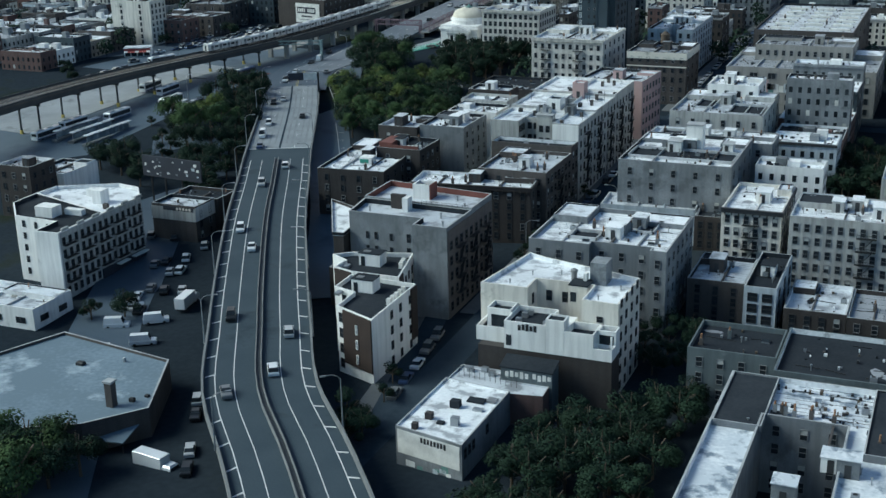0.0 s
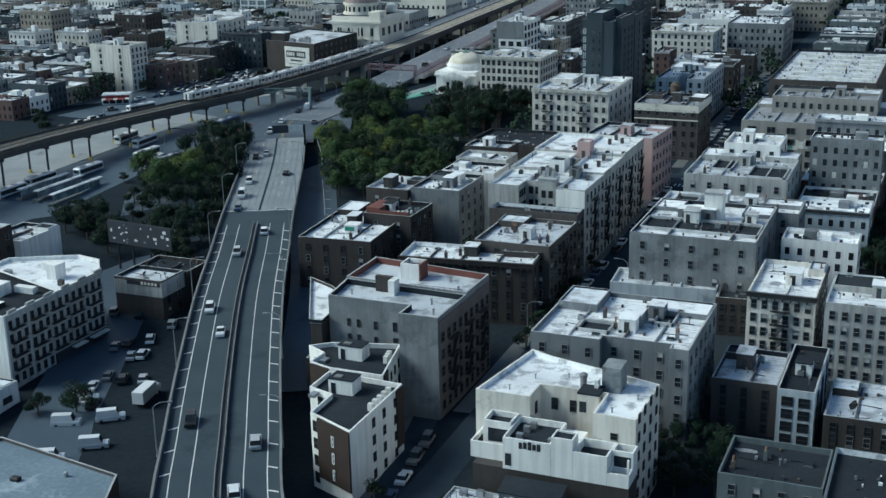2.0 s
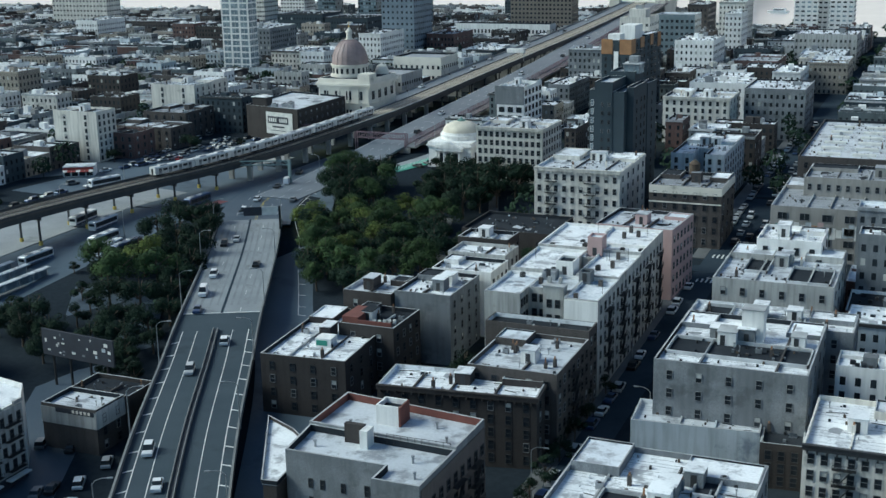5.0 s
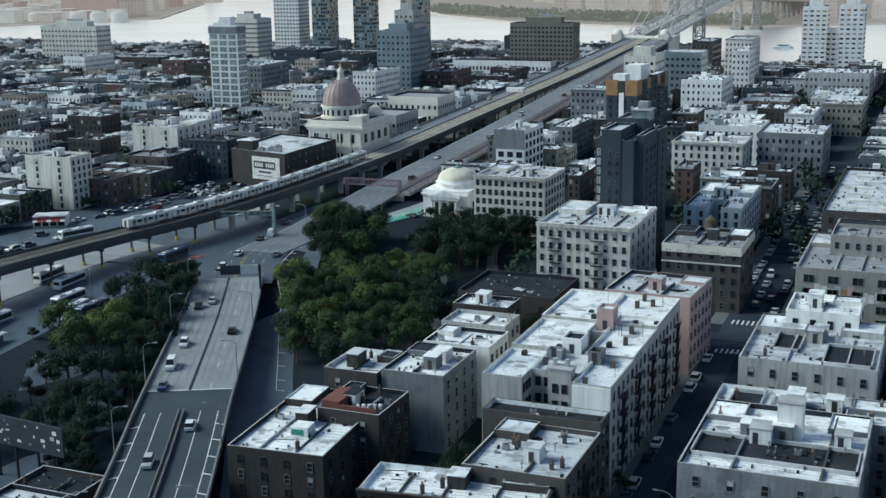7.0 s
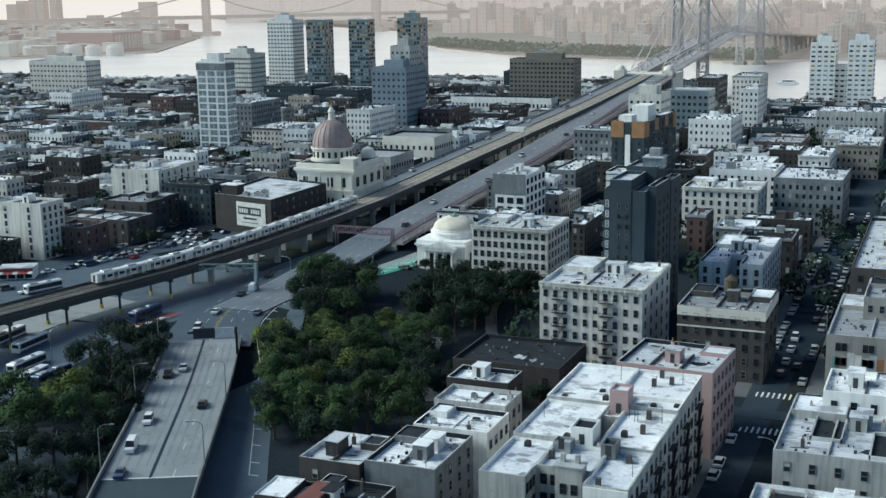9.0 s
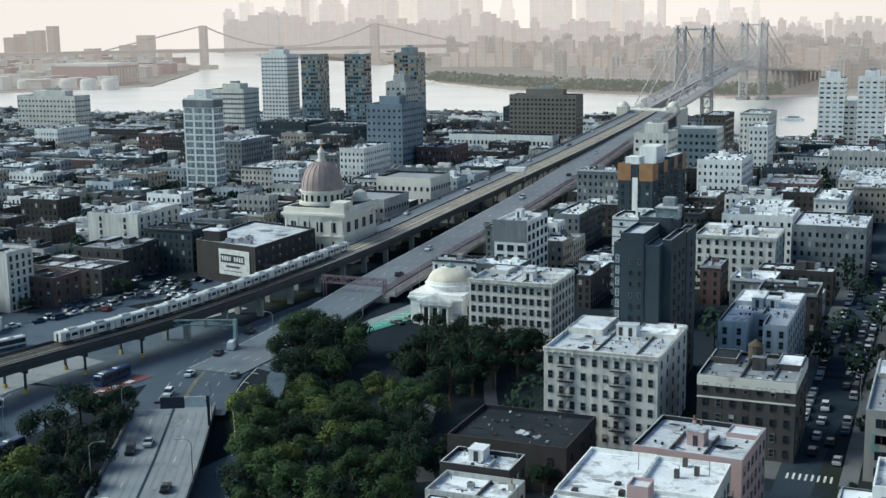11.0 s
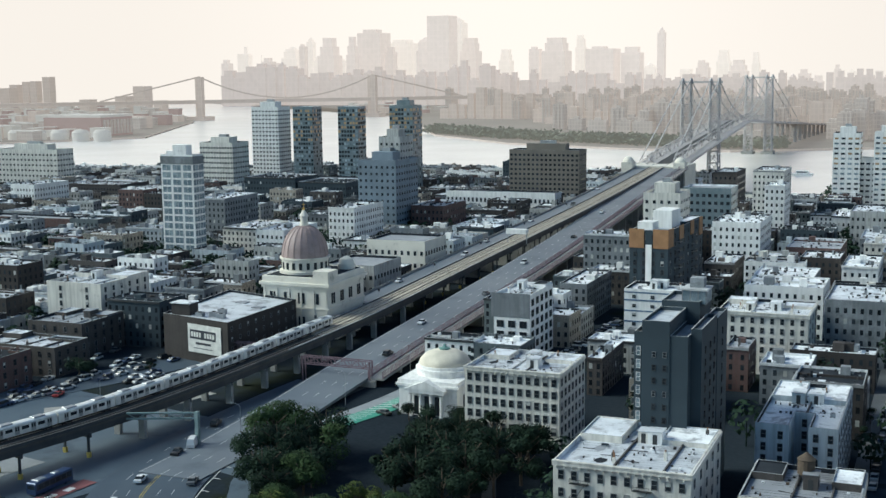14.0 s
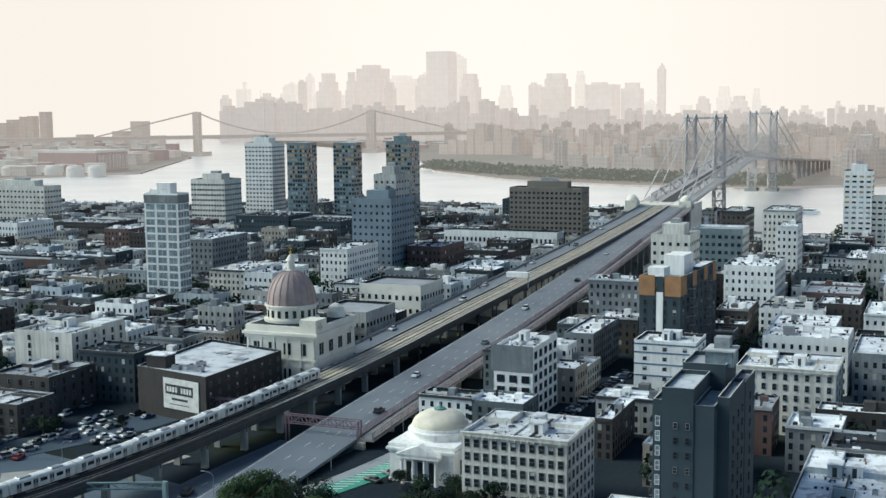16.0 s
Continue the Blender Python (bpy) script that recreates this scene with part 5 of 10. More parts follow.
# ---- particular features of the near buildings ----
def named(label):
    return next(o for o in scene.objects if o.get("label") == label and o.parent is None)


def windows_on(root, p, q, z0, pitch, rows, places, w, h, style="dark"):
    """Windows on the wall from plan point p to q: storeys from z0 up, places as shares of its length."""
    a = math.degrees(math.atan2(q[1] - p[1], q[0] - p[0]))
    for f in range(rows):
        for u in places:
            o = new("window", window_mesh(w, h, style))
            o.parent = root
            o.matrix_local = pose(p[0] + (q[0] - p[0]) * u, p[1] + (q[1] - p[1]) * u, z0 + f * pitch, 0, 0, a)


def grey_corner_block():
    """Stepped grey block: high back roof with a red inner parapet, lower front roofs, brick street side."""
    cx, cy, g = -106, 235, land(-106, 235)
    r = thing("apartment_building", "grey stuccoed block of flats with a red-edged parapet roof", "building", cx, cy)
    back = [(-14.0, 2.0), (12.2, 0.6), (12.3, 12.5), (-14.0, 15.7)]
    front = [(-12.7, -8.2), (4.3, -8.2), (4.3, -13.0), (12.0, -13.0), (12.18, 0.59), (-13.9, 1.99)]
    ws, rs = shell(back, g - 1.5, 12.5, "grey_wall", "roof_silver", 1.3, 0.35, "coping", "red_brick_paint")
    part("wall", ws, r)
    part("roof", rs, r, "pale grey coated roof")
    ws, rs = shell(front, g - 1.5, 12.1, "grey_wall", "roof_silver", 1.1, 0.35, "coping", "roof_dark")
    part("wall", ws, r)
    part("roof", rs, r, "stained silver roof")
    street = Shape().add([(12.03, -12.6, g - 1), (12.33, 12.2, g - 1), (12.33, 12.2, 11.2), (12.03, -12.6, 11.2), (12.17, -12.6, g - 1), (12.47, 12.2, g - 1), (12.47, 12.2, 11.2), (12.17, -12.6, 11.2)],
                         [(3, 2, 1, 0), (4, 5, 6, 7), (0, 1, 5, 4), (1, 2, 6, 5), (2, 3, 7, 6), (3, 0, 4, 7)], "brick_front")
    part("brick_front", street, r, "brown brick street front")
    windows_on(r, (12.17, -12.6), (12.47, 12.2), g + 1.6, 3.35, 5, [(k + 0.5) / 9 for k in range(9)], 1.25, 1.95)
    windows_on(r, (-12.7, -8.2), (4.3, -8.2), 3.2, 3.1, 2, (0.25, 0.37, 0.58), 0.75, 1.6)
    windows_on(r, (-12.7, -8.2), (4.3, -8.2), 3.2, 3.1, 2, (0.82,), 0.9, 1.9)
    for y in (-7.4, 0.2, 7.6):
        s = Shape()
        for f in range(1, 5):
            z = g + 1.5 + f * 3.35
            s.box(12.48, y - 2.0, z, 13.5, y + 2.0, z + 0.06, "iron")
            s.box(13.45, y - 2.0, z + 0.9, 13.5, y + 2.0, z + 0.96, "iron")
            for k in range(10):
                s.box(13.45, y - 2.0 + k * 0.44, z, 13.49, y - 1.96 + k * 0.44, z + 0.9, "iron")
            if f < 4:
                s.beam((13.1, y - 1.2, z), (13.1, y + 1.2, z + 3.35), 0.5, 0.08, "iron")
        part("fire_escape", s, r, "black iron fire escape")
    part("chimney", Shape().box(-6.4, -0.4, 11.0, -3.0, 0.55, 14.2, "brick_dark"), r, "dark brick chimney")
    part("chimney", Shape().box(-3.0, -1.9, 11.0, -1.7, 0.5, 14.0, "white_wall"), r, "white rendered chimney")
    s = Shape()
    s.box(-4.6, 7.4, 11.2, -0.6, 7.7, 14.6, "white_wall")
    s.box(-4.6, 7.7, 11.2, -4.3, 11.2, 14.6, "white_wall")
    s.box(-4.3, 10.9, 11.2, -0.6, 11.2, 14.6, "white_wall")
    s.box(-0.6, 7.4, 11.2, -0.3, 11.2, 14.6, "red_brick_paint")
    s.box(-4.3, 7.7, 13.6, -0.6, 10.9, 13.7, "roof_dark")
    part("roof_cabin", s, r, "white and red walled stair cabin")
    s = Shape()
    for k in range(10):
        s.box(0.4 + k * 1.2, 0.7, 11.0, 0.46 + k * 1.2, 0.76, 13.0, "iron")
    s.box(0.4, 0.7, 12.9, 11.3, 0.76, 12.96, "iron")
    part("roof_fence", s, r, "thin dark roof fence")
    for x, y, h in ((-7.5, 4.0, 1.6), (5.5, 9.0, 1.0), (9.0, 4.5, 0.8), (7.0, -4.0, 0.9), (-10, -3.5, 0.7), (9.5, -9.0, 0.8)):
        s = Shape()
        s.turned(x, y, [(0.2, 10.9), (0.2, 11.2 + h), (0.3, 11.2 + h), (0.3, 11.4 + h)], "steel", 8)
        part("vent_pipe", s, r)
    low = [(-27.0, 11.0), (-20.5, 7.6), (-14.2, 2.2), (-12.9, -11.0), (-15.2, -11.2)]
    n = thing("building", "low pointed shop with a white roof beside the grey block", "building", cx, cy)
    ws, rs = shell(low, g - 1.5, 8.0, "brick_dark", "roof_white", 0.6, 0.25, "coping")
    part("wall", ws, n)
    part("roof", rs, n)


def white_end_tenement():
    """Angled tenement: blank white end, long front with balconies, black near roof and white rear roof."""
    cx, cy = -192, 228
    g = land(-184, 225)
    r = thing("apartment_building", "white end-walled tenement with iron balconies and a black roof", "building", cx, cy)
    near = [(0.0, -16.1), (6.4, -15.8), (6.2, 1.0), (-21.4, 10.0), (-21.0, 1.0), (-12.8, -7.7), (-0.2, -8.5)]
    rear = [(6.2, 1.05), (5.9, 16.0), (0.4, 23.0), (-6.5, 24.4), (-20.8, 17.0), (-21.4, 10.05)]
    for plan, roof, inner in ((near, "roof_dark", "roof_dark"), (rear, "roof_white", "white_wall")):
        ws, rs = shell(plan, g - 1.5, 4.5, "white_wall" if roof == "roof_dark" else "cream_wall", roof, 0.9, 0.35, "white_wall", inner)
        part("wall", ws, r)
        part("roof", rs, r, "black tar roof" if roof == "roof_dark" else "white-coated roof")
    front = Shape().box(6.3, -15.3, g - 1, 6.45, 15.6, 4.2, "tan_wall")
    part("street_front", front, r, "weathered pale street front")
    part("shop_front", Shape().box(6.45, -2.0, g - 1, 6.9, 15.0, g + 2.6, "sign_dark"), r, "dark shop fronts")
    part("shop_awning", Shape().box(6.9, 3.0, g + 2.3, 8.2, 7.0, g + 2.6, "sign_white"), r)
    part("shop_awning", Shape().box(6.9, 9.0, g + 2.3, 8.2, 14.6, g + 2.6, "sign_white"), r)
    rise = (3.4 - g) / 5
    windows_on(r, (6.45, -15.3), (6.45, 15.6), g + 0.7, rise, 5, [(k + 0.5) / 14 for k in range(14)], 1.0, 1.85)
    for k in range(5):
        y = -12.5 + k * 6.2
        s = Shape()
        for f in range(1, 5):
            z = g + 0.6 + f * rise
            s.box(6.46, y - 2.1, z, 7.5, y + 2.1, z + 0.08, "iron")
            s.box(7.45, y - 2.1, z + 0.85, 7.5, y + 2.1, z + 0.92, "iron")
            for j in range(12):
                s.box(7.46, y - 2.1 + j * 0.38, z, 7.49, y - 2.07 + j * 0.38, z + 0.85, "iron")
        part("balcony", s, r, "black iron balcony")
    for k in range(6):
        y = -14.4 + k * 5.6
        part("parapet_crest", Shape().box(6.06, y, 4.45, 6.46, y + 2.4, 5.1, "tan_wall"), r)
    for x, y, w, d, h, m in ((-9.5, -4.5, 5.0, 3.6, 2.6, "white_wall"), (-4.0, -0.6, 5.0, 1.6, 1.4, "white_wall"), (-3.2, 9.0, 2.6, 3.4, 3.4, "white_wall"), (-9.0, 14.0, 3.0, 2.4, 1.8, "white_wall"), (2.2, 6.0, 1.2, 1.0, 1.3, "brick_brown"), (-15.0, 8.5, 1.4, 1.4, 1.0, "steel")):
        part("roof_bulkhead", Shape().box(x, y, 3.5, x + w, y + d, 3.6 + h, m), r)
    windows_on(r, near[5], near[6], g + 1.5, rise, 5, (0.2, 0.5, 0.8), 0.9, 1.6)


def sign_on_workshop():
    r = named("small brown building with a grey roof")
    part("upper_wall", Shape().box(-13.25, -0.12, -4.6, 0.05, -0.004, -1.2, "tan_wall"), r, "faded tan upper wall")
    part("upper_wall", Shape().box(0.004, 0, -4.6, 0.12, 9.0, -0.9, "cream_wall"), r)
    sign = part("sign", Shape().box(-9.6, -0.2, -2.0, -0.4, -0.12, -1.0, "sign_dark"), r, "dark painted sign with pale marks")
    for k in range(5):
        part("lettering", Shape().box(-5.6 + k * 0.95, -0.23, -1.8, -5.0 + k * 0.95, -0.2, -1.15, "limestone"), sign)


def stepped_house(label, plan, z1, cabin, panel, east, units):
    """White modern house: zigzag ramp side, dark roof decks, roof cabin, dark brown corners."""
    cx, cy = plan[0]
    g = land(cx, cy)
    r = thing("house", label, "house", cx, cy)
    pts = [(x - cx, y - cy) for x, y in plan]
    ws, rs = shell(pts, g - 1.5, z1, "white_wall", "roof_dark", 0.9, 0.28, "white_wall", "white_wall")
    part("wall", ws, r)
    part("roof", rs, r, "black roof deck")
    x, y, w, d = cabin
    x, y = x - cx, y - cy
    zr = z1 - 0.9
    part("roof_cabin", Shape().box(x, y, zr - 0.05, x + w, y + d, zr + 2.6, "white_wall"), r, "white roof cabin")
    part("cabin_roof", Shape().box(x - 0.1, y - 0.1, zr + 2.6, x + w + 0.1, y + d + 0.1, zr + 2.78, "roof_dark"), r)
    part("cabin_door", Shape().box(x + 0.5, y - 0.06, zr, x + 1.4, y - 0.004, zr + 2.0, "glass"), r)
    part("skylight", Shape().box(x + 0.8, y + 0.6, zr + 2.78, x + 2.2, y + d * 0.5, zr + 2.95, "frame_white"), r)
    part("roof_hatch", Shape().box(x - 2.4, y - 3.0, zr, x - 1.2, y - 1.2, zr + 0.5, "steel"), r)
    for p, q, lo, hi, wide in panel:
        p, q = Vector((p[0] - cx, p[1] - cy)), Vector((q[0] - cx, q[1] - cy))
        a, b = p + (q - p) * lo, p + (q - p) * hi
        n = Vector((q.y - p.y, p.x - q.x)).normalized()
        f = Shape().add([(v.x + n.x * e, v.y + n.y * e, z) for z in (g + 2.6, z1 - 0.25) for e in (0.004, 0.3) for v in (a, b)],
                        [(0, 1, 3, 2), (4, 6, 7, 5), (0, 4, 5, 1), (2, 3, 7, 6), (0, 2, 6, 4), (1, 5, 7, 3)], "brown_panel")
        pan = part("brown_facing", f, r, "dark brown panel facing")
        if wide:
            c, ang = a + (b - a) * 0.5 + n * 0.3, math.degrees(math.atan2(q.y - p.y, q.x - p.x))
            for k in range(3):
                o = new("slot_window", window_mesh(0.6, 1.9, "pale"))
                o.parent = pan
                o.matrix_local = pose(c.x, c.y, g + 3.4 + k * 3.0, 0, 0, ang)
    p, q = ((v[0] - cx, v[1] - cy) for v in east)
    windows_on(r, p, q, g + 1.2, 3.1, 4, (0.42, 0.62, 0.84), 1.0, 1.7)
    for k in range(units):
        u = 0.5 + 0.085 * k
        ax, ay = p[0] + (q[0] - p[0]) * u - 1.2, p[1] + (q[1] - p[1]) * u
        part("air_conditioner", Shape().box(ax - 0.4, ay - 0.4, zr, ax + 0.4, ay + 0.4, zr + 1.3, "sign_white"), r)
    west = ((pts[-1], pts[0]), (pts[-2], pts[-1]), (pts[-3], pts[-2]))
    for a, b in west:
        windows_on(r, a, b, g + 1.2, 3.1, 4, (0.5,), 1.2, 1.8)
    if math.hypot(pts[1][0] - pts[0][0], pts[1][1] - pts[0][1]) > 8:
        windows_on(r, pts[0], pts[1], g + 1.2, 3.1, 4, (0.12,), 1.1, 1.9)


def stepped_houses():
    stepped_house("white modern house with a dark brown panelled corner", [(-104.8, 193.3), (-95.3, 188.9), (-95.4, 209.2), (-110.1, 210.0), (-110.0, 202.6), (-105.0, 201.0)], 4.3,
                  (-106.6, 203.2, 4.6, 3.4), (((-104.8, 193.3), (-95.3, 188.9), 0.2, 0.99, True), ((-95.3, 188.9), (-95.4, 209.2), 0.86, 0.99, False)), ((-95.3, 188.9), (-95.4, 209.2)), 5)
    stepped_house("white modern house with dark roof decks", [(-114.9, 211.8), (-110.0, 210.25), (-99.6, 210.25), (-102.9, 225.0), (-115.5, 221.6), (-118.9, 218.8), (-114.6, 216.4)], 4.8,
                  (-111.6, 216.6, 4.8, 3.2), (((-114.9, 211.8), (-110.0, 210.25), 0.05, 0.95, False), ((-99.6, 210.25), (-102.9, 225.0), 0.02, 0.22, False)), ((-99.6, 210.25), (-102.9, 225.0)), 3)


def courtyard_block():
    """Off-white block with a recess to the front, and the white terraces with dark decks before it."""
    cx, cy = -63, 200
    g = land(cx, cy)
    r = thing("apartment_building", "off-white block of flats round a courtyard", "building", cx, cy)
    plan = [(-14.0, -2.8), (-5.0, -2.8), (-5.0, 2.5), (5.8, 2.5), (5.8, -5.2), (12.5, -5.6), (12.7, 8.7), (-7.0, 14.4), (-11.0, 16.2)]
    ws, rs = shell(plan, g - 1.5, 11.0, "cream_wall", "roof_white", 0.8, 0.3, "cream_wall", "roof_white")
    part("wall", ws, r)
    part("roof", rs, r, "white-coated flat roof with stains")
    windows_on(r, plan[2], plan[3], 7.0, 3, 1, (0.22, 0.5), 1.1, 2.0)
    windows_on(r, plan[1], plan[2], 7.0, 3, 1, (0.55,), 0.9, 2.0)
    windows_on(r, plan[4], plan[5], 7.2, 3, 1, (0.5,), 1.1, 1.1)
    windows_on(r, plan[5], plan[6], g + 1.5, 3.1, 6, (0.12, 0.35, 0.6, 0.85), 1.0, 1.6)
    part("stair_bulkhead", Shape().box(1.6, 0.8, g, 5.0, 2.5, 11.0, "cream_wall"), r, "square stair bay in the recess")
    part("bulkhead_roof", Shape().box(1.5, 0.7, 11.0, 5.1, 4.4, 11.25, "roof_dark"), r)
    part("window", Shape().box(1.9, 0.74, 8.0, 3.0, 0.796, 9.8, "glass"), r)
    part("lift_tower", Shape().box(4.4, 4.6, 10.1, 7.4, 8.6, 14.4, "grey_wall"), r, "tall plain lift tower")
    part("chimney", Shape().box(3.6, 3.2, 10.1, 4.2, 4.6, 12.6, "white_wall"), r)
    s = Shape()
    s.turned(1.2, 5.4, [(0.55, 10.1), (0.55, 12.0), (0.7, 12.0), (0.7, 12.4), (0.2, 12.7)], "frame_white", 12)
    part("vent_cowl", s, r)
    for x, y in ((-9.5, 0.5), (-7.0, 6.0), (-2.0, 8.0), (8.0, -2.5), (10.5, 3.5), (7.5, 6.8)):
        s = Shape()
        s.turned(x, y, [(0.12, 10.1), (0.12, 10.9), (0.2, 10.9), (0.2, 11.05)], "steel", 8)
        part("vent_pipe", s, r)
    t = thing("house", "white terraced front wing with dark roof decks", "house", cx, cy, 1.6)
    y0 = -10.9
    part("brick_base", Shape().box(-11.5, y0 + 0.1, g - 3.1, 12.9, -5.8, 0.8, "brick_dark"), t, "dark brick lower wall")

    def unit(x0, v0, x1, v1, lo, hi, drop=0.9):
        ws, rs = shell([(x0, v0), (x1, v0), (x1, v1), (x0, v1)], lo, hi, "white_wall", "roof_dark", drop, 0.25, "white_wall", "white_wall")
        part("wall", ws, t)
        part("roof_deck", rs, t, "black roof deck")

    unit(-12.6, -8.8, -6.6, -2.9, 0.8, 3.5, 1.0)
    unit(-11.2, -6.9, -6.7, -2.95, 2.6, 6.4)
    unit(-6.55, y0, 1.0, -2.9, 0.8, 6.0, 1.0)
    unit(1.05, y0, 4.4, -8.0, 0.8, 7.2, 0.3)
    unit(4.45, y0, 9.6, -5.75, 0.8, 5.4, 1.3)
    unit(9.65, -8.4, 12.9, -5.75, 0.8, 5.4, 1.3)
    unit(9.65, y0, 12.9, -8.45, 0.8, 2.9, 1.0)
    part("link_wall", Shape().box(1.05, -7.9, 0.8, 4.4, -2.9, 5.0, "white_wall"), t)
    part("balcony_post", Shape().box(12.6, y0, 2.9, 12.9, y0 + 0.3, 5.4, "white_wall"), t)
    part("glass_door", Shape().box(-10.4, -6.96, 3.0, -7.2, -6.9, 5.2, "glass"), t)
    part("glass_door", Shape().box(10.0, -8.46, 2.2, 12.5, -8.4, 4.6, "glass"), t)
    part("window", Shape().box(-6.2, y0 - 0.04, 1.4, -5.2, y0 - 0.004, 3.4, "glass"), t)
    s = Shape()
    for k in range(5):
        s.box(-4.0 + k * 0.72, y0 - 0.05, 4.5 + 0.1 * (k % 2), -3.45 + k * 0.72, y0 - 0.004, 5.5 + 0.15 * (k % 3), "paint_black")
    part("graffiti", s, t, "black unreadable graffiti marks")
    rng = random.Random(8)
    for k in range(4):
        x, y = rng.uniform(-5.6, 0.0), rng.uniform(-10.5, -4.5)
        part("air_conditioner", Shape().box(x, y, 5.0, x + 1.0, y + 0.8, 5.9, "steel"), t)


def garage():
    """Low painted garage in two levels, and the dark graffitied shed behind it."""
    cx, cy, g = -70, 170, land(-70, 170)
    r = thing("garage_building", "low painted garage with a white stained roof", "building", cx, cy)
    plan = [(-7.9, -8.8), (4.6, -11.5), (5.0, 9.4), (-7.4, 11.0)]
    ws, rs = shell(plan, g - 1.5, -1.0, "grey_wall", "roof_white", 0.35, 0.25, "coping", "roof_white")
    part("wall", ws, r)
    part("roof", rs, r, "white-coated roof with stains")
    p, q = Vector(plan[0]), Vector(plan[1])
    n = Vector((q.y - p.y, p.x - q.x)).normalized()
    a, b = p + (q - p) * 0.03, p + (q - p) * 0.97
    face = lambda a, b, z0, z1, e0, e1, m: Shape().add([(v.x + n.x * e, v.y + n.y * e, z) for z in (z0, z1) for e in (e0, e1) for v in (a, b)],
                                                       [(0, 1, 3, 2), (4, 6, 7, 5), (0, 4, 5, 1), (2, 3, 7, 6), (0, 2, 6, 4), (1, 5, 7, 3)], m)
    sign = part("painted_sign", face(a, b, -5.6, -1.5, 0.004, 0.1, "sign_white"), r, "white painted wall panel with dark lettering marks")
    for k in range(8):
        u = a + (b - a) * (0.38 + k * 0.053)
        part("lettering", face(u, u + (b - a) * 0.036, -2.7 - 0.1 * (k % 2), -1.8, 0.1, 0.13, "paint_black"), sign)
    rng = random.Random(6)
    for k in range(8):
        u = a + (b - a) * rng.uniform(0, 0.85)
        z = rng.uniform(-9.0, -6.6)
        part("mural_patch", face(u, u + (b - a) * rng.uniform(0.07, 0.15), z, z + rng.uniform(0.5, 1.2), 0.004, 0.04, rng.choice(("blue_wall", "copper_green", "white_wall", "sign_dark"))), r)
    windows_on(r, plan[1], plan[2], g + 3.6, 3, 1, (0.06, 0.14, 0.22, 0.5), 1.0, 1.7)
    for x, y, w, d, h, m in ((-2.4, 0.6, 1.6, 1.4, 1.2, "roof_dark"), (-4.6, -4.6, 1.2, 1.0, 1.1, "brick_dark"), (0.2, -5.4, 1.3, 1.1, 1.4, "steel"), (-0.6, 3.6, 3.0, 1.8, 0.25, "roof_dark"), (1.5, 0.8, 1.8, 1.0, 0.3, "steel"), (2.6, 4.4, 1.6, 1.6, 0.4, "roof_grey"), (-5.2, -8.6, 0.9, 0.9, 1.0, "brick_dark"), (-2.2, -5.6, 1.2, 0.9, 0.3, "roof_dark")):
        part("roof_unit", Shape().box(x, y, -1.4, x + w, y + d, -1.3 + h, m), r)
    rear = [(-7.4, 11.05), (5.0, 9.45), (10.5, 10.3), (10.3, 14.3), (1.4, 14.4), (1.3, 18.1), (-7.2, 18.1)]
    e = thing("building", "low rear yard building with a pale blue-grey roof", "building", cx, cy)
    ws, rs = shell(rear, g - 1.5, -1.5, "brick_red", "roof_silver", 0.3, 0.2, "coping", "roof_silver")
    part("wall", ws, e)
    part("roof", rs, e)
    s = Shape()
    for k in range(13):
        u = k / 12
        s.box(-7.2 + 12.2 * u, 14.2 - 1.6 * u, -1.8, -7.14 + 12.2 * u, 14.26 - 1.6 * u, 0.0, "iron")
    s.beam((-7.2, 14.2, 0), (5.0, 12.6, 0), 0.05, 0.05, "iron")
    part("roof_fence", s, e, "thin dark roof fence")
    for x, y in ((-5.5, 16.0), (-3.0, 16.6), (-1.2, 15.4)):
        part("roof_unit", Shape().box(x, y, -1.8, x + 1.1, y + 0.9, -0.9, "steel"), e)
    d = thing("shed", "dark shed with a sloping tar roof and pale graffiti", "shed", cx, cy)
    x0, x1, ya, yb = 1.5, 10.8, 14.45, 18.1
    body = [(x0, ya, g - 1), (x1, ya, g - 1), (x1, yb, g - 1), (x0, yb, g - 1), (x0, ya, 0.9), (x1, ya, 0.9), (x1, yb, 1.7), (x0, yb, 1.7)]
    part("wall", Shape().add(body, [(0, 1, 5, 4), (1, 2, 6, 5), (2, 3, 7, 6), (3, 0, 4, 7), (3, 2, 1, 0), (4, 5, 6, 7)], "slate_wall"), d)
    top = [(x, y, z) for z in (0.0, 0.22) for x, y in ((x0 - 0.2, ya - 0.25), (x1 + 0.2, ya - 0.25), (x1 + 0.2, yb), (x0 - 0.2, yb))]
    top = [(x, y, z + 0.91 + (y - ya) * 0.219) for x, y, z in top]
    part("roof", Shape().add(top, [(3, 2, 1, 0), (4, 5, 6, 7), (0, 1, 5, 4), (1, 2, 6, 5), (2, 3, 7, 6), (3, 0, 4, 7)], "roof_dark"), d)
    for k in range(9):
        w = x0 + 0.8 + k * 0.9 + (0.5 if k > 4 else 0)
        part("graffiti", Shape().box(w, ya - 0.05, -0.9 + 0.15 * (k % 3), w + 0.62, ya - 0.004, 0.2 + 0.2 * (k % 2), "sign_white"), d)


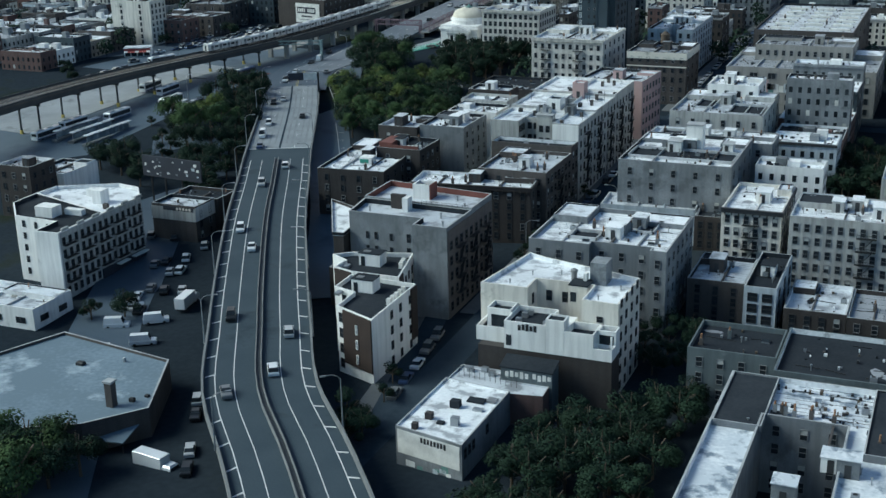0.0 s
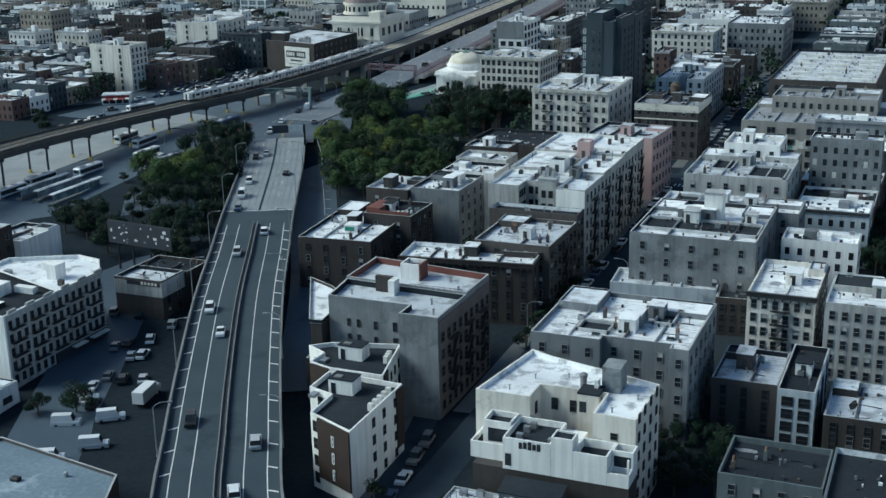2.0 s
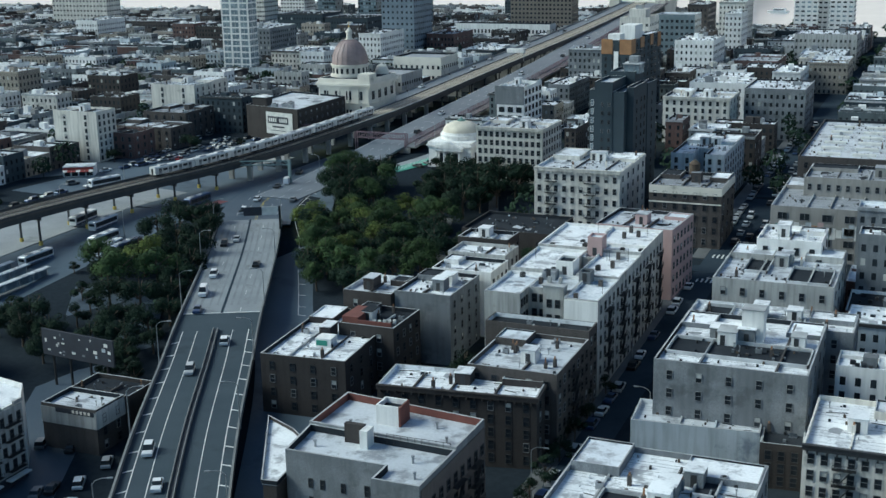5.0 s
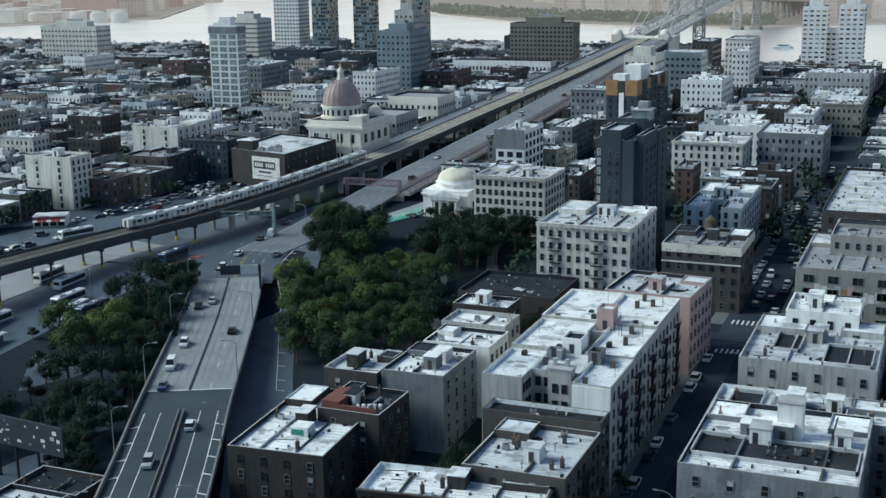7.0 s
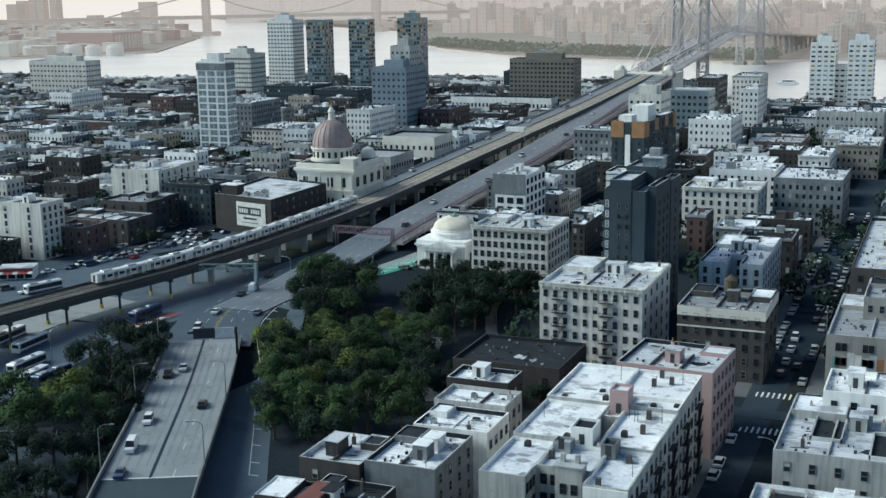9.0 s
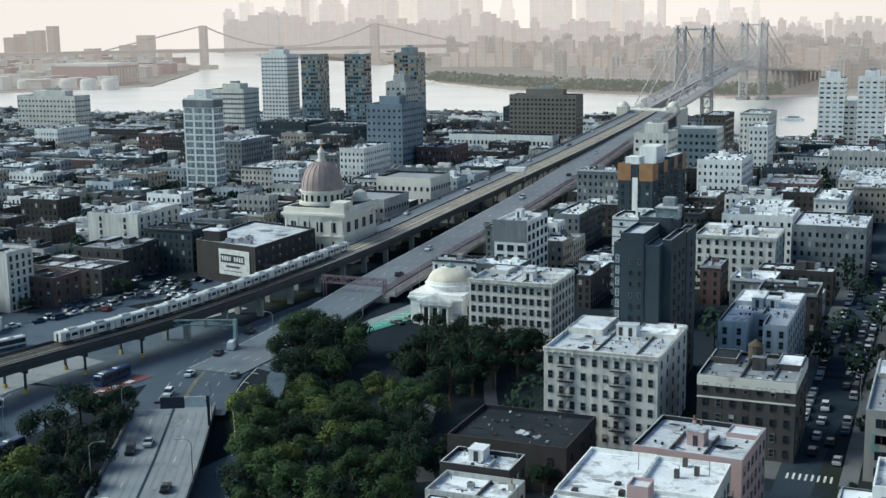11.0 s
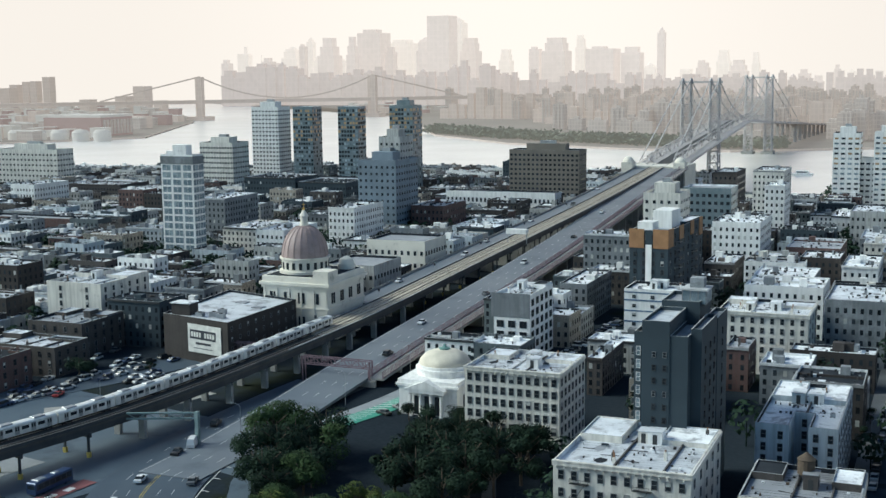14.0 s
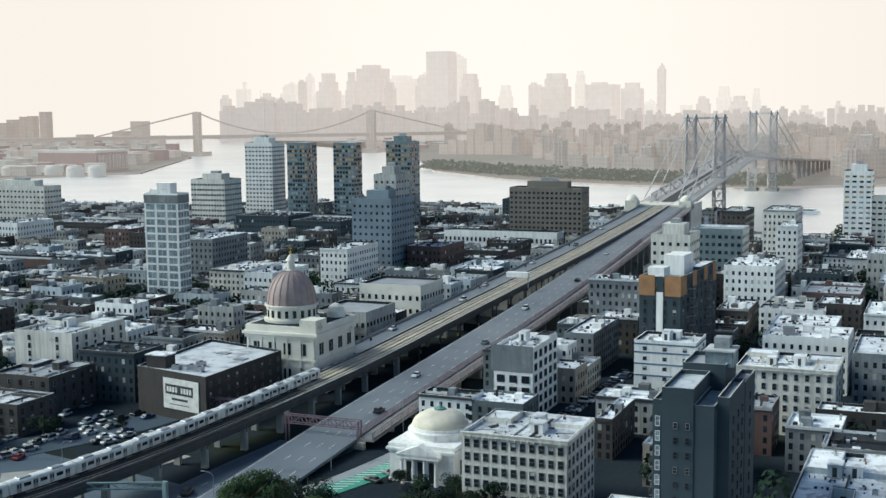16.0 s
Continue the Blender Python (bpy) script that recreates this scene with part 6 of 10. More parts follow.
def stained_roof_details():
    for label, top, sheets in (("grey stuccoed tenement with a white front roof", 13.8, ((0.03, 0.97, 0.2, 0.5),)),
                               ("grey tenement with a white roof", 12.8, ((0.3, 0.55, 0.1, 0.6), (0.75, 0.92, 0.3, 0.9))),
                               ("tenement with a painted parapet", 15.0, ((0.05, 0.4, 0.1, 0.5), (0.6, 0.8, 0.3, 0.7))),
                               ("large grey block with a white roof and chimneys", 11.7, ((0.55, 0.75, 0.2, 0.4), (0.2, 0.32, 0.5, 0.8)))):
        r = named(label)
        w = [c for c in r.children if c.name.startswith("wall")][0]
        ww, dd = -min(v.co.x for v in w.data.vertices), max(v.co.y for v in w.data.vertices)
        zr = top - 0.9
        # Flat black sheets serve as tar roofing and as painted darkness of wells.
        for u0, u1, v0, v1 in sheets:
            s = Shape().box(-ww * u1, dd * v0, zr - 0.01, -ww * u0, dd * v1, zr + 0.05, "roof_dark")
            part("tar_sheet", s, r, "flat black sheet for tar roofing and the dark of roof wells")
            s = Shape()
            for a, b, c, e in ((u0, u0, v0, v1), (u1, u1, v0, v1), (u0, u1, v0, v0), (u0, u1, v1, v1)):
                s.box(-ww * b - 0.15, dd * c - 0.15, zr - 0.02, -ww * a + 0.15, dd * e + 0.15, zr + 0.7, "coping")
            part("well_kerb", s, r, "pale kerb round a roof well")


def other_details():
    r = named("dark condominium tower with orange top corners")
    z = 37.0
    w = [c for c in r.children if c.name.startswith("wall")][0]
    ww, dd = -min(v.co.x for v in w.data.vertices), max(v.co.y for v in w.data.vertices)
    for u0, u1 in ((-ww - 0.15, -ww * 0.62), (-ww * 0.38, 0.15)):
        part("orange_facing", Shape().box(u0, -0.25, z - 6.2, u1, -0.004, z + 0.4, "orange_panel"), r, "orange facing on the top storeys")
    for v0, v1, h in ((0.0, 0.14, 6.0), (0.3, 0.42, 4.5), (0.62, 0.72, 4.5), (0.88, 0.98, 6.0)):
        part("orange_facing", Shape().box(0.004, dd * v0, z - h, 0.25, dd * v1, z + 0.4, "orange_panel"), r)
    part("penthouse", Shape().box(-ww * 0.7, dd * 0.3, z - 0.95, -ww * 0.2, dd * 0.55, z + 5.5, "white_wall"), r, "white rooftop penthouse")
    part("penthouse", Shape().box(-ww * 0.9, dd * 0.1, z - 0.95, -ww * 0.5, dd * 0.25, z + 2.2, "white_wall"), r, "white rooftop penthouse")
    part("white_strip", Shape().box(-ww * 0.58, -0.2, 2, -ww * 0.42, -0.004, z - 5, "white_wall"), r, "white stair strip")
    for f in range(10):
        for v in (0.25, 0.7):
            s = Shape()
            zz = 5 + f * 3.0
            s.box(0.005, dd * v - 1.6, zz, 1.5, dd * v + 1.6, zz + 0.15, "concrete")
            s.box(1.42, dd * v - 1.6, zz + 0.15, 1.5, dd * v + 1.6, zz + 1.1, "iron")
            part("balcony", s, r)
    r = named("dark brick corner tenement with a pale cornice")
    part("cornice_band", Shape().box(-20.65, -0.12, 13.6, 0.12, -0.004, 15.9, "limestone"), r, "deep pale stone band under the roof")
    part("cornice_band", Shape().box(0.004, -0.1, 13.6, 0.14, 21.2, 15.9, "limestone"), r)
    part("string_course", Shape().box(-20.65, -0.14, 10.9, 0.12, -0.004, 11.25, "limestone"), r)
    r = named("brown brick building with roof skylights")
    for i in range(3):
        for k in range(6):
            q = Shape()
            rounded_box(q, -30 + i * 10.5, 8 + k * 10.5, 17.55, -23 + i * 10.5, 9.1 + k * 10.5, 18.5, "sign_white")
            part("skylight", q, r, "long white roof light")
    r = named("grey stuccoed tenement with a white front roof")
    for x0, x1, y0, y1, h in ((-14.2, -10.2, 17.0, 20.5, 6.2), (-18.0, -14.6, 13.5, 17.5, 2.6), (-5.0, -2.5, 16.0, 19.0, 2.2)):
        q = Shape()
        q.box(x0, y0, 12.85, x1, y1, 12.9 + h, "white_wall")
        q.box(x0 - 0.15, y0 - 0.15, 12.9 + h, x1 + 0.15, y1 + 0.15, 13.1 + h, "coping")
        q.box(x0 + 0.5, y0 - 0.04, 12.95, x0 + 1.4, y0 - 0.003, 14.9, "frame_dark")
        part("stair_bulkhead", q, r, "tall white roof stair house")
    r = named("white tall glass and concrete tower")
    part("grey_top", Shape().box(-18.3, -0.2, 49.4, 0.1, -0.004, 53.2, "grey_wall"), r, "grey louvred top storey")
    part("grey_top", Shape().box(0.004, -0.1, 49.4, 0.2, 9.0, 53.2, "grey_wall"), r)
    part("roof_plant", Shape().box(-12.5, 2.0, 53.0, -5.0, 7.0, 58.5, "white_wall"), r, "white roof plant room")
    part("roof_plant", Shape().box(-17.0, 3.0, 53.0, -13.0, 6.0, 55.5, "white_wall"), r)
    r = named("white and blue striped low building")
    for z in (8.6, 12.2, 15.8, 18.4):
        part("blue_stripe", Shape().box(-19.13, -0.1, z, 0.08, -0.004, z + 0.45, "stripe_blue"), r, "painted blue stripe")
        part("blue_stripe", Shape().box(0.004, 0.0, z, 0.1, 15.9, z + 0.45, "stripe_blue"), r)
    r = named("grey and white loft office building")
    part("grey_top", Shape().box(-12.9, -0.16, 14.5, 0.12, -0.004, 22.3, "grey_wall"), r, "dark grey upper facing")
    r = named("dark brick house with a white roof and a green hatch")
    s = Shape().box(-10.5, 9, 4.0, -7.0, 12.5, 6.0, "white_wall")
    b = part("stair_bulkhead", s, r, "white bulkhead with green graffiti")
    part("graffiti", Shape().box(-10.3, 8.95, 4.5, -7.8, 9.0, 5.6, "green_paint"), b)
    r = named("grey block with a red painted roof terrace")
    s = Shape()
    s.box(-12.6, 1.0, 6.1, -8.8, 9, 8.2, "red_brick_paint")
    s.box(-8.8, 1.0, 6.1, -1.0, 1.4, 7.6, "red_brick_paint")
    part("terrace_wall", s, r, "red painted terrace walls")
    for k in range(5):
        part("terrace_chair", Shape().box(-6.5 + k * 1.0, 3.5 + 0.4 * k, 6.12, -5.9 + k * 1.0, 4.1 + 0.4 * k, 7.0, "sign_white"), r)
    rng = random.Random(3)
    r = named("long tan school with rows of windows")
    for k in range(14):
        u = -46 + k * 1.6
        part("mural_patch", Shape().box(u, -0.03, 4 + rng.uniform(0, 2), u + 1.5, -0.004, 9.5 - rng.uniform(0, 2), rng.choice(("orange_panel", "blue_wall", "copper_green", "sign_white", "pink_wall"))), r)


M["stripe_blue"] = material("stripe_blue", (0.1, 0.17, 0.28), 0.8, scale=0.4)
M["red_brick_paint"] = material("red_brick_paint", (0.17, 0.06, 0.048), 0.85, scale=0.4)
grey_corner_block()
white_end_tenement()
sign_on_workshop()
stepped_houses()
courtyard_block()
garage()
stained_roof_details()
other_details()

# ---- more blocks along the streets ----
rng_block = random.Random(31)


def block(label, x, y, w, d, z1, storeys, wall, roof):
    """A plain neighbour by its near right corner; fill keeps clear of it."""
    for a, b, c, e in TAKEN:
        if x - w < c - 0.6 and x > a + 0.6 and y < e - 0.6 and y + d > b + 0.6:
            d = b - y - 0.3 if y < b and b - y > 7 else 0
            if d == 0:
                return
    ob = far_building(x - w / 2, y + d / 2, w, d, 0.0, z1, storeys, wall, roof, rng_block, label=label, z0=land(x - w / 2, y + d / 2) - 1.5)
    TAKEN.append((x - w, y, x, y + d))
    KEEP_PLANS.append((x - w - 0.5, y - 0.5, x + 0.5, y + d + 0.5))


TAKEN = list(KEEP_PLANS)
for ob in list(scene.objects):
    if ob.parent is None and ob.type == "EMPTY" and ob.get("category") in ("building", "house", "tower"):
        corners = [ob.matrix_world @ Vector(c) for ch in ob.children if ch.name.startswith("wall") for c in ch.bound_box]
        if corners:
            TAKEN.append((min(c.x for c in corners), min(c.y for c in corners), max(c.x for c in corners), max(c.y for c in corners)))
block("red brick rear house with a dark roof", -126.7, 551.7, 6.6, 14.7, 13, 4, "brick_red", "roof_grey")
block("grey house with a white roof", -108.2, 539.5, 13.5, 14.3, 12, 4, "grey_wall", "roof_white")
block("long cream tenement with rows of windows", -86.3, 552.5, 23.2, 25.0, 14, 5, "cream_wall", "roof_silver")
block("tall grey blank-walled tenement", -85.6, 592.6, 24.4, 30.9, 21, 6, "grey_wall", "roof_silver")
block("white tenement with a bright roof", -114.0, 628.9, 26.3, 22.5, 18, 5, "white_wall", "roof_white")
block("grey row house with a white roof", -120.6, 663.2, 22.1, 22.6, 16, 5, "grey_wall", "roof_white")
block("red brick tenement with a pale parapet", -119.3, 754.2, 22.9, 34.0, 14, 4, "brick_red", "roof_grey")
block("dark brick house with a white roof", -117.5, 733.0, 16.0, 29.1, 13, 4, "brick_dark", "roof_white")
block("white row house with small windows", -100.7, 700.5, 13.5, 34.0, 15, 4, "white_wall", "roof_white")
block("tan brick tenement with a silver roof", -82.0, 736.3, 19.3, 34.0, 16, 4, "brick_tan", "roof_silver")
block("pale grey low workshop", -90.3, 811.2, 25.0, 34.0, 12, 3, "grey_wall", "roof_silver")
block("long pale office block with window bands", -87.2, 850.8, 35.9, 34.0, 20, 5, "tan_wall", "roof_silver")
block("small white row house beside a yard", -126.0, 895.7, 10.2, 34.0, 12, 3, "white_wall", "roof_white")
block("wide pale block with a dark cornice and white roof", -152.3, 747.2, 20.9, 34.0, 25, 7, "white_wall", "roof_white")
block("lower grey house with a white roof", -155.9, 741.5, 15.1, 34.0, 16, 4, "grey_wall", "roof_white")
block("low brown brick house", -157.7, 713.9, 12.3, 26.5, 12, 3, "brick_brown", "roof_silver")
block("grey stuccoed house with a white roof", -196.1, 628.1, 10.3, 34.0, 15, 5, "grey_wall", "roof_white")
block("low white building with a dark roof", -164.4, 575.4, 12.6, 11.9, 8, 3, "white_wall", "roof_dark")
block("brown brick house behind the offices", -164.5, 533.6, 4.5, 24.3, 11, 4, "brick_brown", "roof_white")
block("low dark shed with a white roof", -163.1, 551.4, 5.5, 20.7, 4, 2, "brick_dark", "roof_white")
block("low grey hall with a white roof", -200.8, 555.5, 16.5, 21.3, 5, 2, "grey_wall", "roof_white")
block("long dark brick row with shops", -329.0, 518.7, 34.6, 17.1, 9, 3, "brick_dark", "roof_grey")
block("dark brick house with a bright white roof", -337.6, 571.1, 22.7, 25.9, 12, 4, "brick_dark", "roof_white")
block("long low brown brick shed with painted walls", -345.8, 634.3, 33.4, 28.8, 9, 3, "brick_brown", "roof_dark")
block("tan stuccoed tenement behind the bank", -336.7, 626.0, 15.9, 34.0, 17, 5, "tan_wall", "roof_silver")
block("low house with a bright white roof", -369.8, 636.5, 19.4, 29.1, 10, 3, "grey_wall", "roof_white")
block("dark brick corner house with a white roof", -398.8, 643.3, 13.3, 32.8, 12, 4, "brick_dark", "roof_white")
block("cream tenement with dark windows", -393.9, 726.9, 19.4, 32.8, 16, 5, "cream_wall", "roof_silver")
block("long dark brick shed with flat roof", -416.0, 731.5, 24.9, 31.0, 9, 3, "brick_dark", "roof_dark")
block("grey block of flats beside the white tower", -435.2, 763.5, 16.2, 34.0, 26, 8, "grey_wall", "roof_silver")
block("white tenement with blank stuccoed walls", -368.2, 709.2, 15.2, 33.8, 18, 5, "white_wall", "roof_silver")
block("white block of flats with a blue side", -351.7, 751.0, 14.4, 34.0, 25, 7, "white_wall", "roof_silver")
block("blue-grey low block with a silver roof", -297.6, 796.6, 19.8, 34.0, 12, 3, "blue_wall", "roof_silver")
block("red-brown brick block by the railway", -336.5, 830.5, 19.5, 34.0, 18, 5, "brick_red", "roof_grey")
block("tan block behind the blue tower", -367.4, 820.3, 14.5, 34.0, 22, 6, "tan_wall", "roof_silver")
block("dark riverside block with dark roof decks", -498.2, 952.2, 41.0, 34.0, 20, 6, "charcoal_wall", "roof_dark")
block("second dark riverside block with roof decks", -457.0, 948.0, 36.8, 34.0, 18, 5, "charcoal_wall", "roof_dark")
block("white block of flats near the river", -629.9, 841.2, 19.4, 34.0, 22, 6, "white_wall", "roof_silver")
block("brown brick housing row near the river", -622.3, 921.0, 49.8, 34.0, 15, 5, "brick_brown", "roof_grey")
block("dark brick block near the river", -582.0, 910.2, 30.1, 34.0, 14, 4, "brick_dark", "roof_grey")
block("white blank slab near the river", -157.0, 863.1, 10.3, 22.4, 31, 9, "white_wall", "roof_white")
block("cream stepped block with many windows", -166.1, 930.1, 17.4, 34.0, 33, 10, "cream_wall", "roof_silver")
block("brown block near the bridge", -200.5, 978.2, 14.2, 34.0, 28, 8, "brick_brown", "roof_grey")
block("dark brick house with a white roof", -122.8, 736.9, 13.4, 25.3, 13, 4, "brick_dark", "roof_white")
block("white tenement with a parapet roof", -116.4, 635.1, 18.0, 27.1, 17, 5, "white_wall", "roof_white")

# ---- elevated ramp ----
def build_ramp():
    s = Shape()
    s.ribbon(RAMP, 9.6, 9.6, 0.0, "ramp_asphalt", 1.2)
    tagged(s.put("road_ramp"), "elevated four-lane ramp of dark worn asphalt", "road", kind="structure")
    far = [p for p in RAMP if p[1] > 312]
    s = Shape().ribbon(far, 9.3, 9.3, 0.02, "pale_deck")
    tagged(s.put("road_deck"), "pale concrete lanes with wheel marks and stains", "road", kind="structure")
    s = Shape()
    rng = random.Random(18)
    for lane in (-6.6, -2.6, 2.6, 6.6):
        for wheel in (-0.85, 0.85):
            off = lane + wheel + rng.uniform(-0.15, 0.15)
            half = rng.uniform(0.22, 0.4)
            s.ribbon(far[1:-1], off + half, -off + half, 0.026, "deck_worn")
    tagged(s.put("wheel_marks"), "dark wheel marks along the pale lanes", "road marking", kind="structure")
    for side, nm in ((1, "barrier"), (-1, "barrier")):
        s = Shape()
        off = 9.75 * side
        s.ribbon(RAMP, off + 0.2, -off + 0.2, 0.95, "old_concrete", 1.3)
        tagged(s.put(nm), "weathered concrete ramp barrier", "barrier", kind="structure")
    near = [p for p in RAMP if p[1] < 312]
    s = Shape()
    s.ribbon(near, 0.6, -0.42, 0.8, "old_concrete", 0.85)
    s.ribbon(near, -0.42, 0.6, 0.8, "old_concrete", 0.85)
    s.ribbon(near, 0.42, 0.42, 0.3, "girder_dark", 0.35)
    tagged(s.put("median_barrier"), "narrow concrete median barrier with a dark gap", "barrier", kind="structure")
    s = Shape().ribbon(far, 0.3, 0.3, 0.08, "asphalt", 0.1)
    tagged(s.put("median_strip"), "dark median strip", "road", kind="structure")
    s = Shape()
    for off in (4.3, -3.9):
        s.ribbon(near, off + 0.08, -off + 0.08, 0.012, "road_paint")
    for off in (7.6, -7.6):
        s.ribbon(near, off + 0.09, -off + 0.09, 0.012, "road_paint")
    dashes(s, [p for p in spline(far, 1.5)], 4.4, 3, 9, 0.12, 0.04, "road_paint")
    dashes(s, [p for p in spline(far, 1.5)], -4.4, 3, 9, 0.12, 0.04, "road_paint")
    fine = spline(near, 1.0)
    run = 0.0
    for a, b in zip(fine, fine[1:]):
        run += math.hypot(b[0] - a[0], b[1] - a[1])
        if run > 8:
            run = 0.0
            dx, dy = b[0] - a[0], b[1] - a[1]
            q = math.hypot(dx, dy)
            t, nn = Vector((dx / q, dy / q, 0)), Vector((-dy / q, dx / q, 0))
            for sd in (1, -1):
                c = Vector(a) + nn * (7.6 * sd)
                e = Vector(a) + nn * (9.3 * sd) - t * 0.9
                w = t * 0.22
                z = Vector((0, 0, 0.013))
                s.add([c - w + z, c + w + z, e + w + z, e - w + z], [(0, 1, 2, 3)], "road_paint")
    j0, j1 = far[0], far[0]
    dx, dy = far[1][0] - far[0][0], far[1][1] - far[0][1]
    q = math.hypot(dx, dy)
    nn = Vector((-dy / q, dx / q, 0))
    for k in (0.0, 5.5):
        c = Vector(far[0]) + Vector((dx / q, dy / q, 0)) * k
        s.beam(c + nn * 9.2 + Vector((0, 0, 0.02)), c - nn * 9.2 + Vector((0, 0, 0.02)), 0.5, 0.05, "road_paint" if k == 0 else "asphalt")
    tagged(s.put("road_markings"), "worn white lane lines and shoulder ticks", "road marking", kind="structure")
    s = Shape()
    for p in RAMP[::4]:
        if p[1] < 340:
            g = land(p[0], p[1])
            for off in (-6, 6):
                s.box(p[0] + off - 0.7, p[1] - 0.7, g - 1, p[0] + off + 0.7, p[1] + 0.7, p[2] - 1.1, "concrete")
            s.beam((p[0] - 8.5, p[1], p[2] - 1.7), (p[0] + 8.5, p[1], p[2] - 1.7), 1.2, 1.2, "concrete")
    tagged(s.put("ramp_piers"), "concrete piers under the ramp", "pier", kind="structure")


build_ramp()


# ---- elevated railway and bridge approach ----
def build_track():
    s = Shape()
    s.ribbon(TRACK, 5.2, 5.2, 0.0, "track_steel", 0.5)
    tagged(s.put("track_deck"), "dark timber and steel deck of an elevated railway", "railway", kind="structure")
    s = Shape()
    for off in (4.6, -4.6, 0.4, -0.4):
        s.ribbon(TRACK, off + 0.25, -off + 0.25, -0.5, "girder_dark", 1.6)
    tagged(s.put("track_girders"), "riveted steel girders", "girder", kind="structure")
    s = Shape()
    for c in (2.2, -2.2):
        for off in (c + 0.72, c - 0.72):
            s.ribbon(TRACK, off + 0.06, -off + 0.06, 0.22, "rail", 0.2)
    tagged(s.put("rails"), "two pairs of worn steel rails", "rail", kind="structure")
    s = Shape()
    for off in (5.1, -5.1):
        s.ribbon(TRACK, off + 0.1, -off + 0.1, 0.75, "girder_dark", 0.7)
        s.ribbon([p for p in TRACK if p[1] > 520], off + 0.17, -off + 0.17, 0.86, "coping", 0.12)
    tagged(s.put("track_parapet"), "dark plate parapets with a pale top along the railway", "parapet", kind="structure")
    # Added pale strips imitate sun glare on the farther rails.
    s = Shape()
    high = [p for p in TRACK if p[1] > 545]
    for off, half in ((4.2, 0.7), (2.2, 0.4), (0.0, 0.75), (-2.2, 0.4), (-4.2, 0.7)):
        s.ribbon(high, off + half, -off + half, 0.3, "rail_glare", 0.2)
    tagged(s.put("track_walkway"), "pale tan strips between the tracks imitating rail glare", "walkway", kind="structure")
    s = Shape()
    fine = spline(TRACK, 0.9)
    for k in range(0, len(fine) - 1):
        a, b = fine[k], fine[k + 1]
        if a[1] > 700 or a[1] < 330:
            continue
        dx, dy = b[0] - a[0], b[1] - a[1]
        q = math.hypot(dx, dy) or 1
        nn = Vector((-dy / q, dx / q, 0))
        for c in (2.2, -2.2):
            p = Vector(a) + nn * c
            s.beam(p - nn * 1.3 + Vector((0, 0, 0.06)), p + nn * 1.3 + Vector((0, 0, 0.06)), 0.24, 0.1, "bark")
    tagged(s.put("sleepers"), "weathered timber sleepers", "sleeper", kind="stuff")
    run = 0.0
    for a, b in zip(TRACK, TRACK[1:]):
        run += math.hypot(b[0] - a[0], b[1] - a[1])
        if run > 17:
            run = 0
            g = land(a[0], a[1])
            dx, dy = b[0] - a[0], b[1] - a[1]
            q = math.hypot(dx, dy)
            nn = Vector((-dy / q, dx / q, 0))
            p = Vector(a)
            s = Shape()
            z = a[2] - 2.0
            for off in (4.2, -4.2):
                c = p + nn * off
                if 440 < a[1] < 620:
                    s.box(c.x - 0.9, c.y - 0.6, g - 0.5, c.x + 0.9, c.y + 0.6, z, "concrete")
                else:
                    s.box(c.x - 0.25, c.y - 0.25, g - 0.5, c.x + 0.25, c.y + 0.25, z, "girder_dark")
                    s.box(c.x - 0.42, c.y - 0.42, g - 0.5, c.x + 0.42, c.y + 0.42, g + 1.3, "yellow_paint")
            e0, e1 = p + nn * 5.2, p - nn * 5.2
            s.beam((e0.x, e0.y, z - 0.3), (e1.x, e1.y, z - 0.3), 0.6, 1.2, "girder_dark")
            tagged(s.put("viaduct_bent"), "steel bent that carries the railway", "viaduct pier", group="railway bents")


build_track()


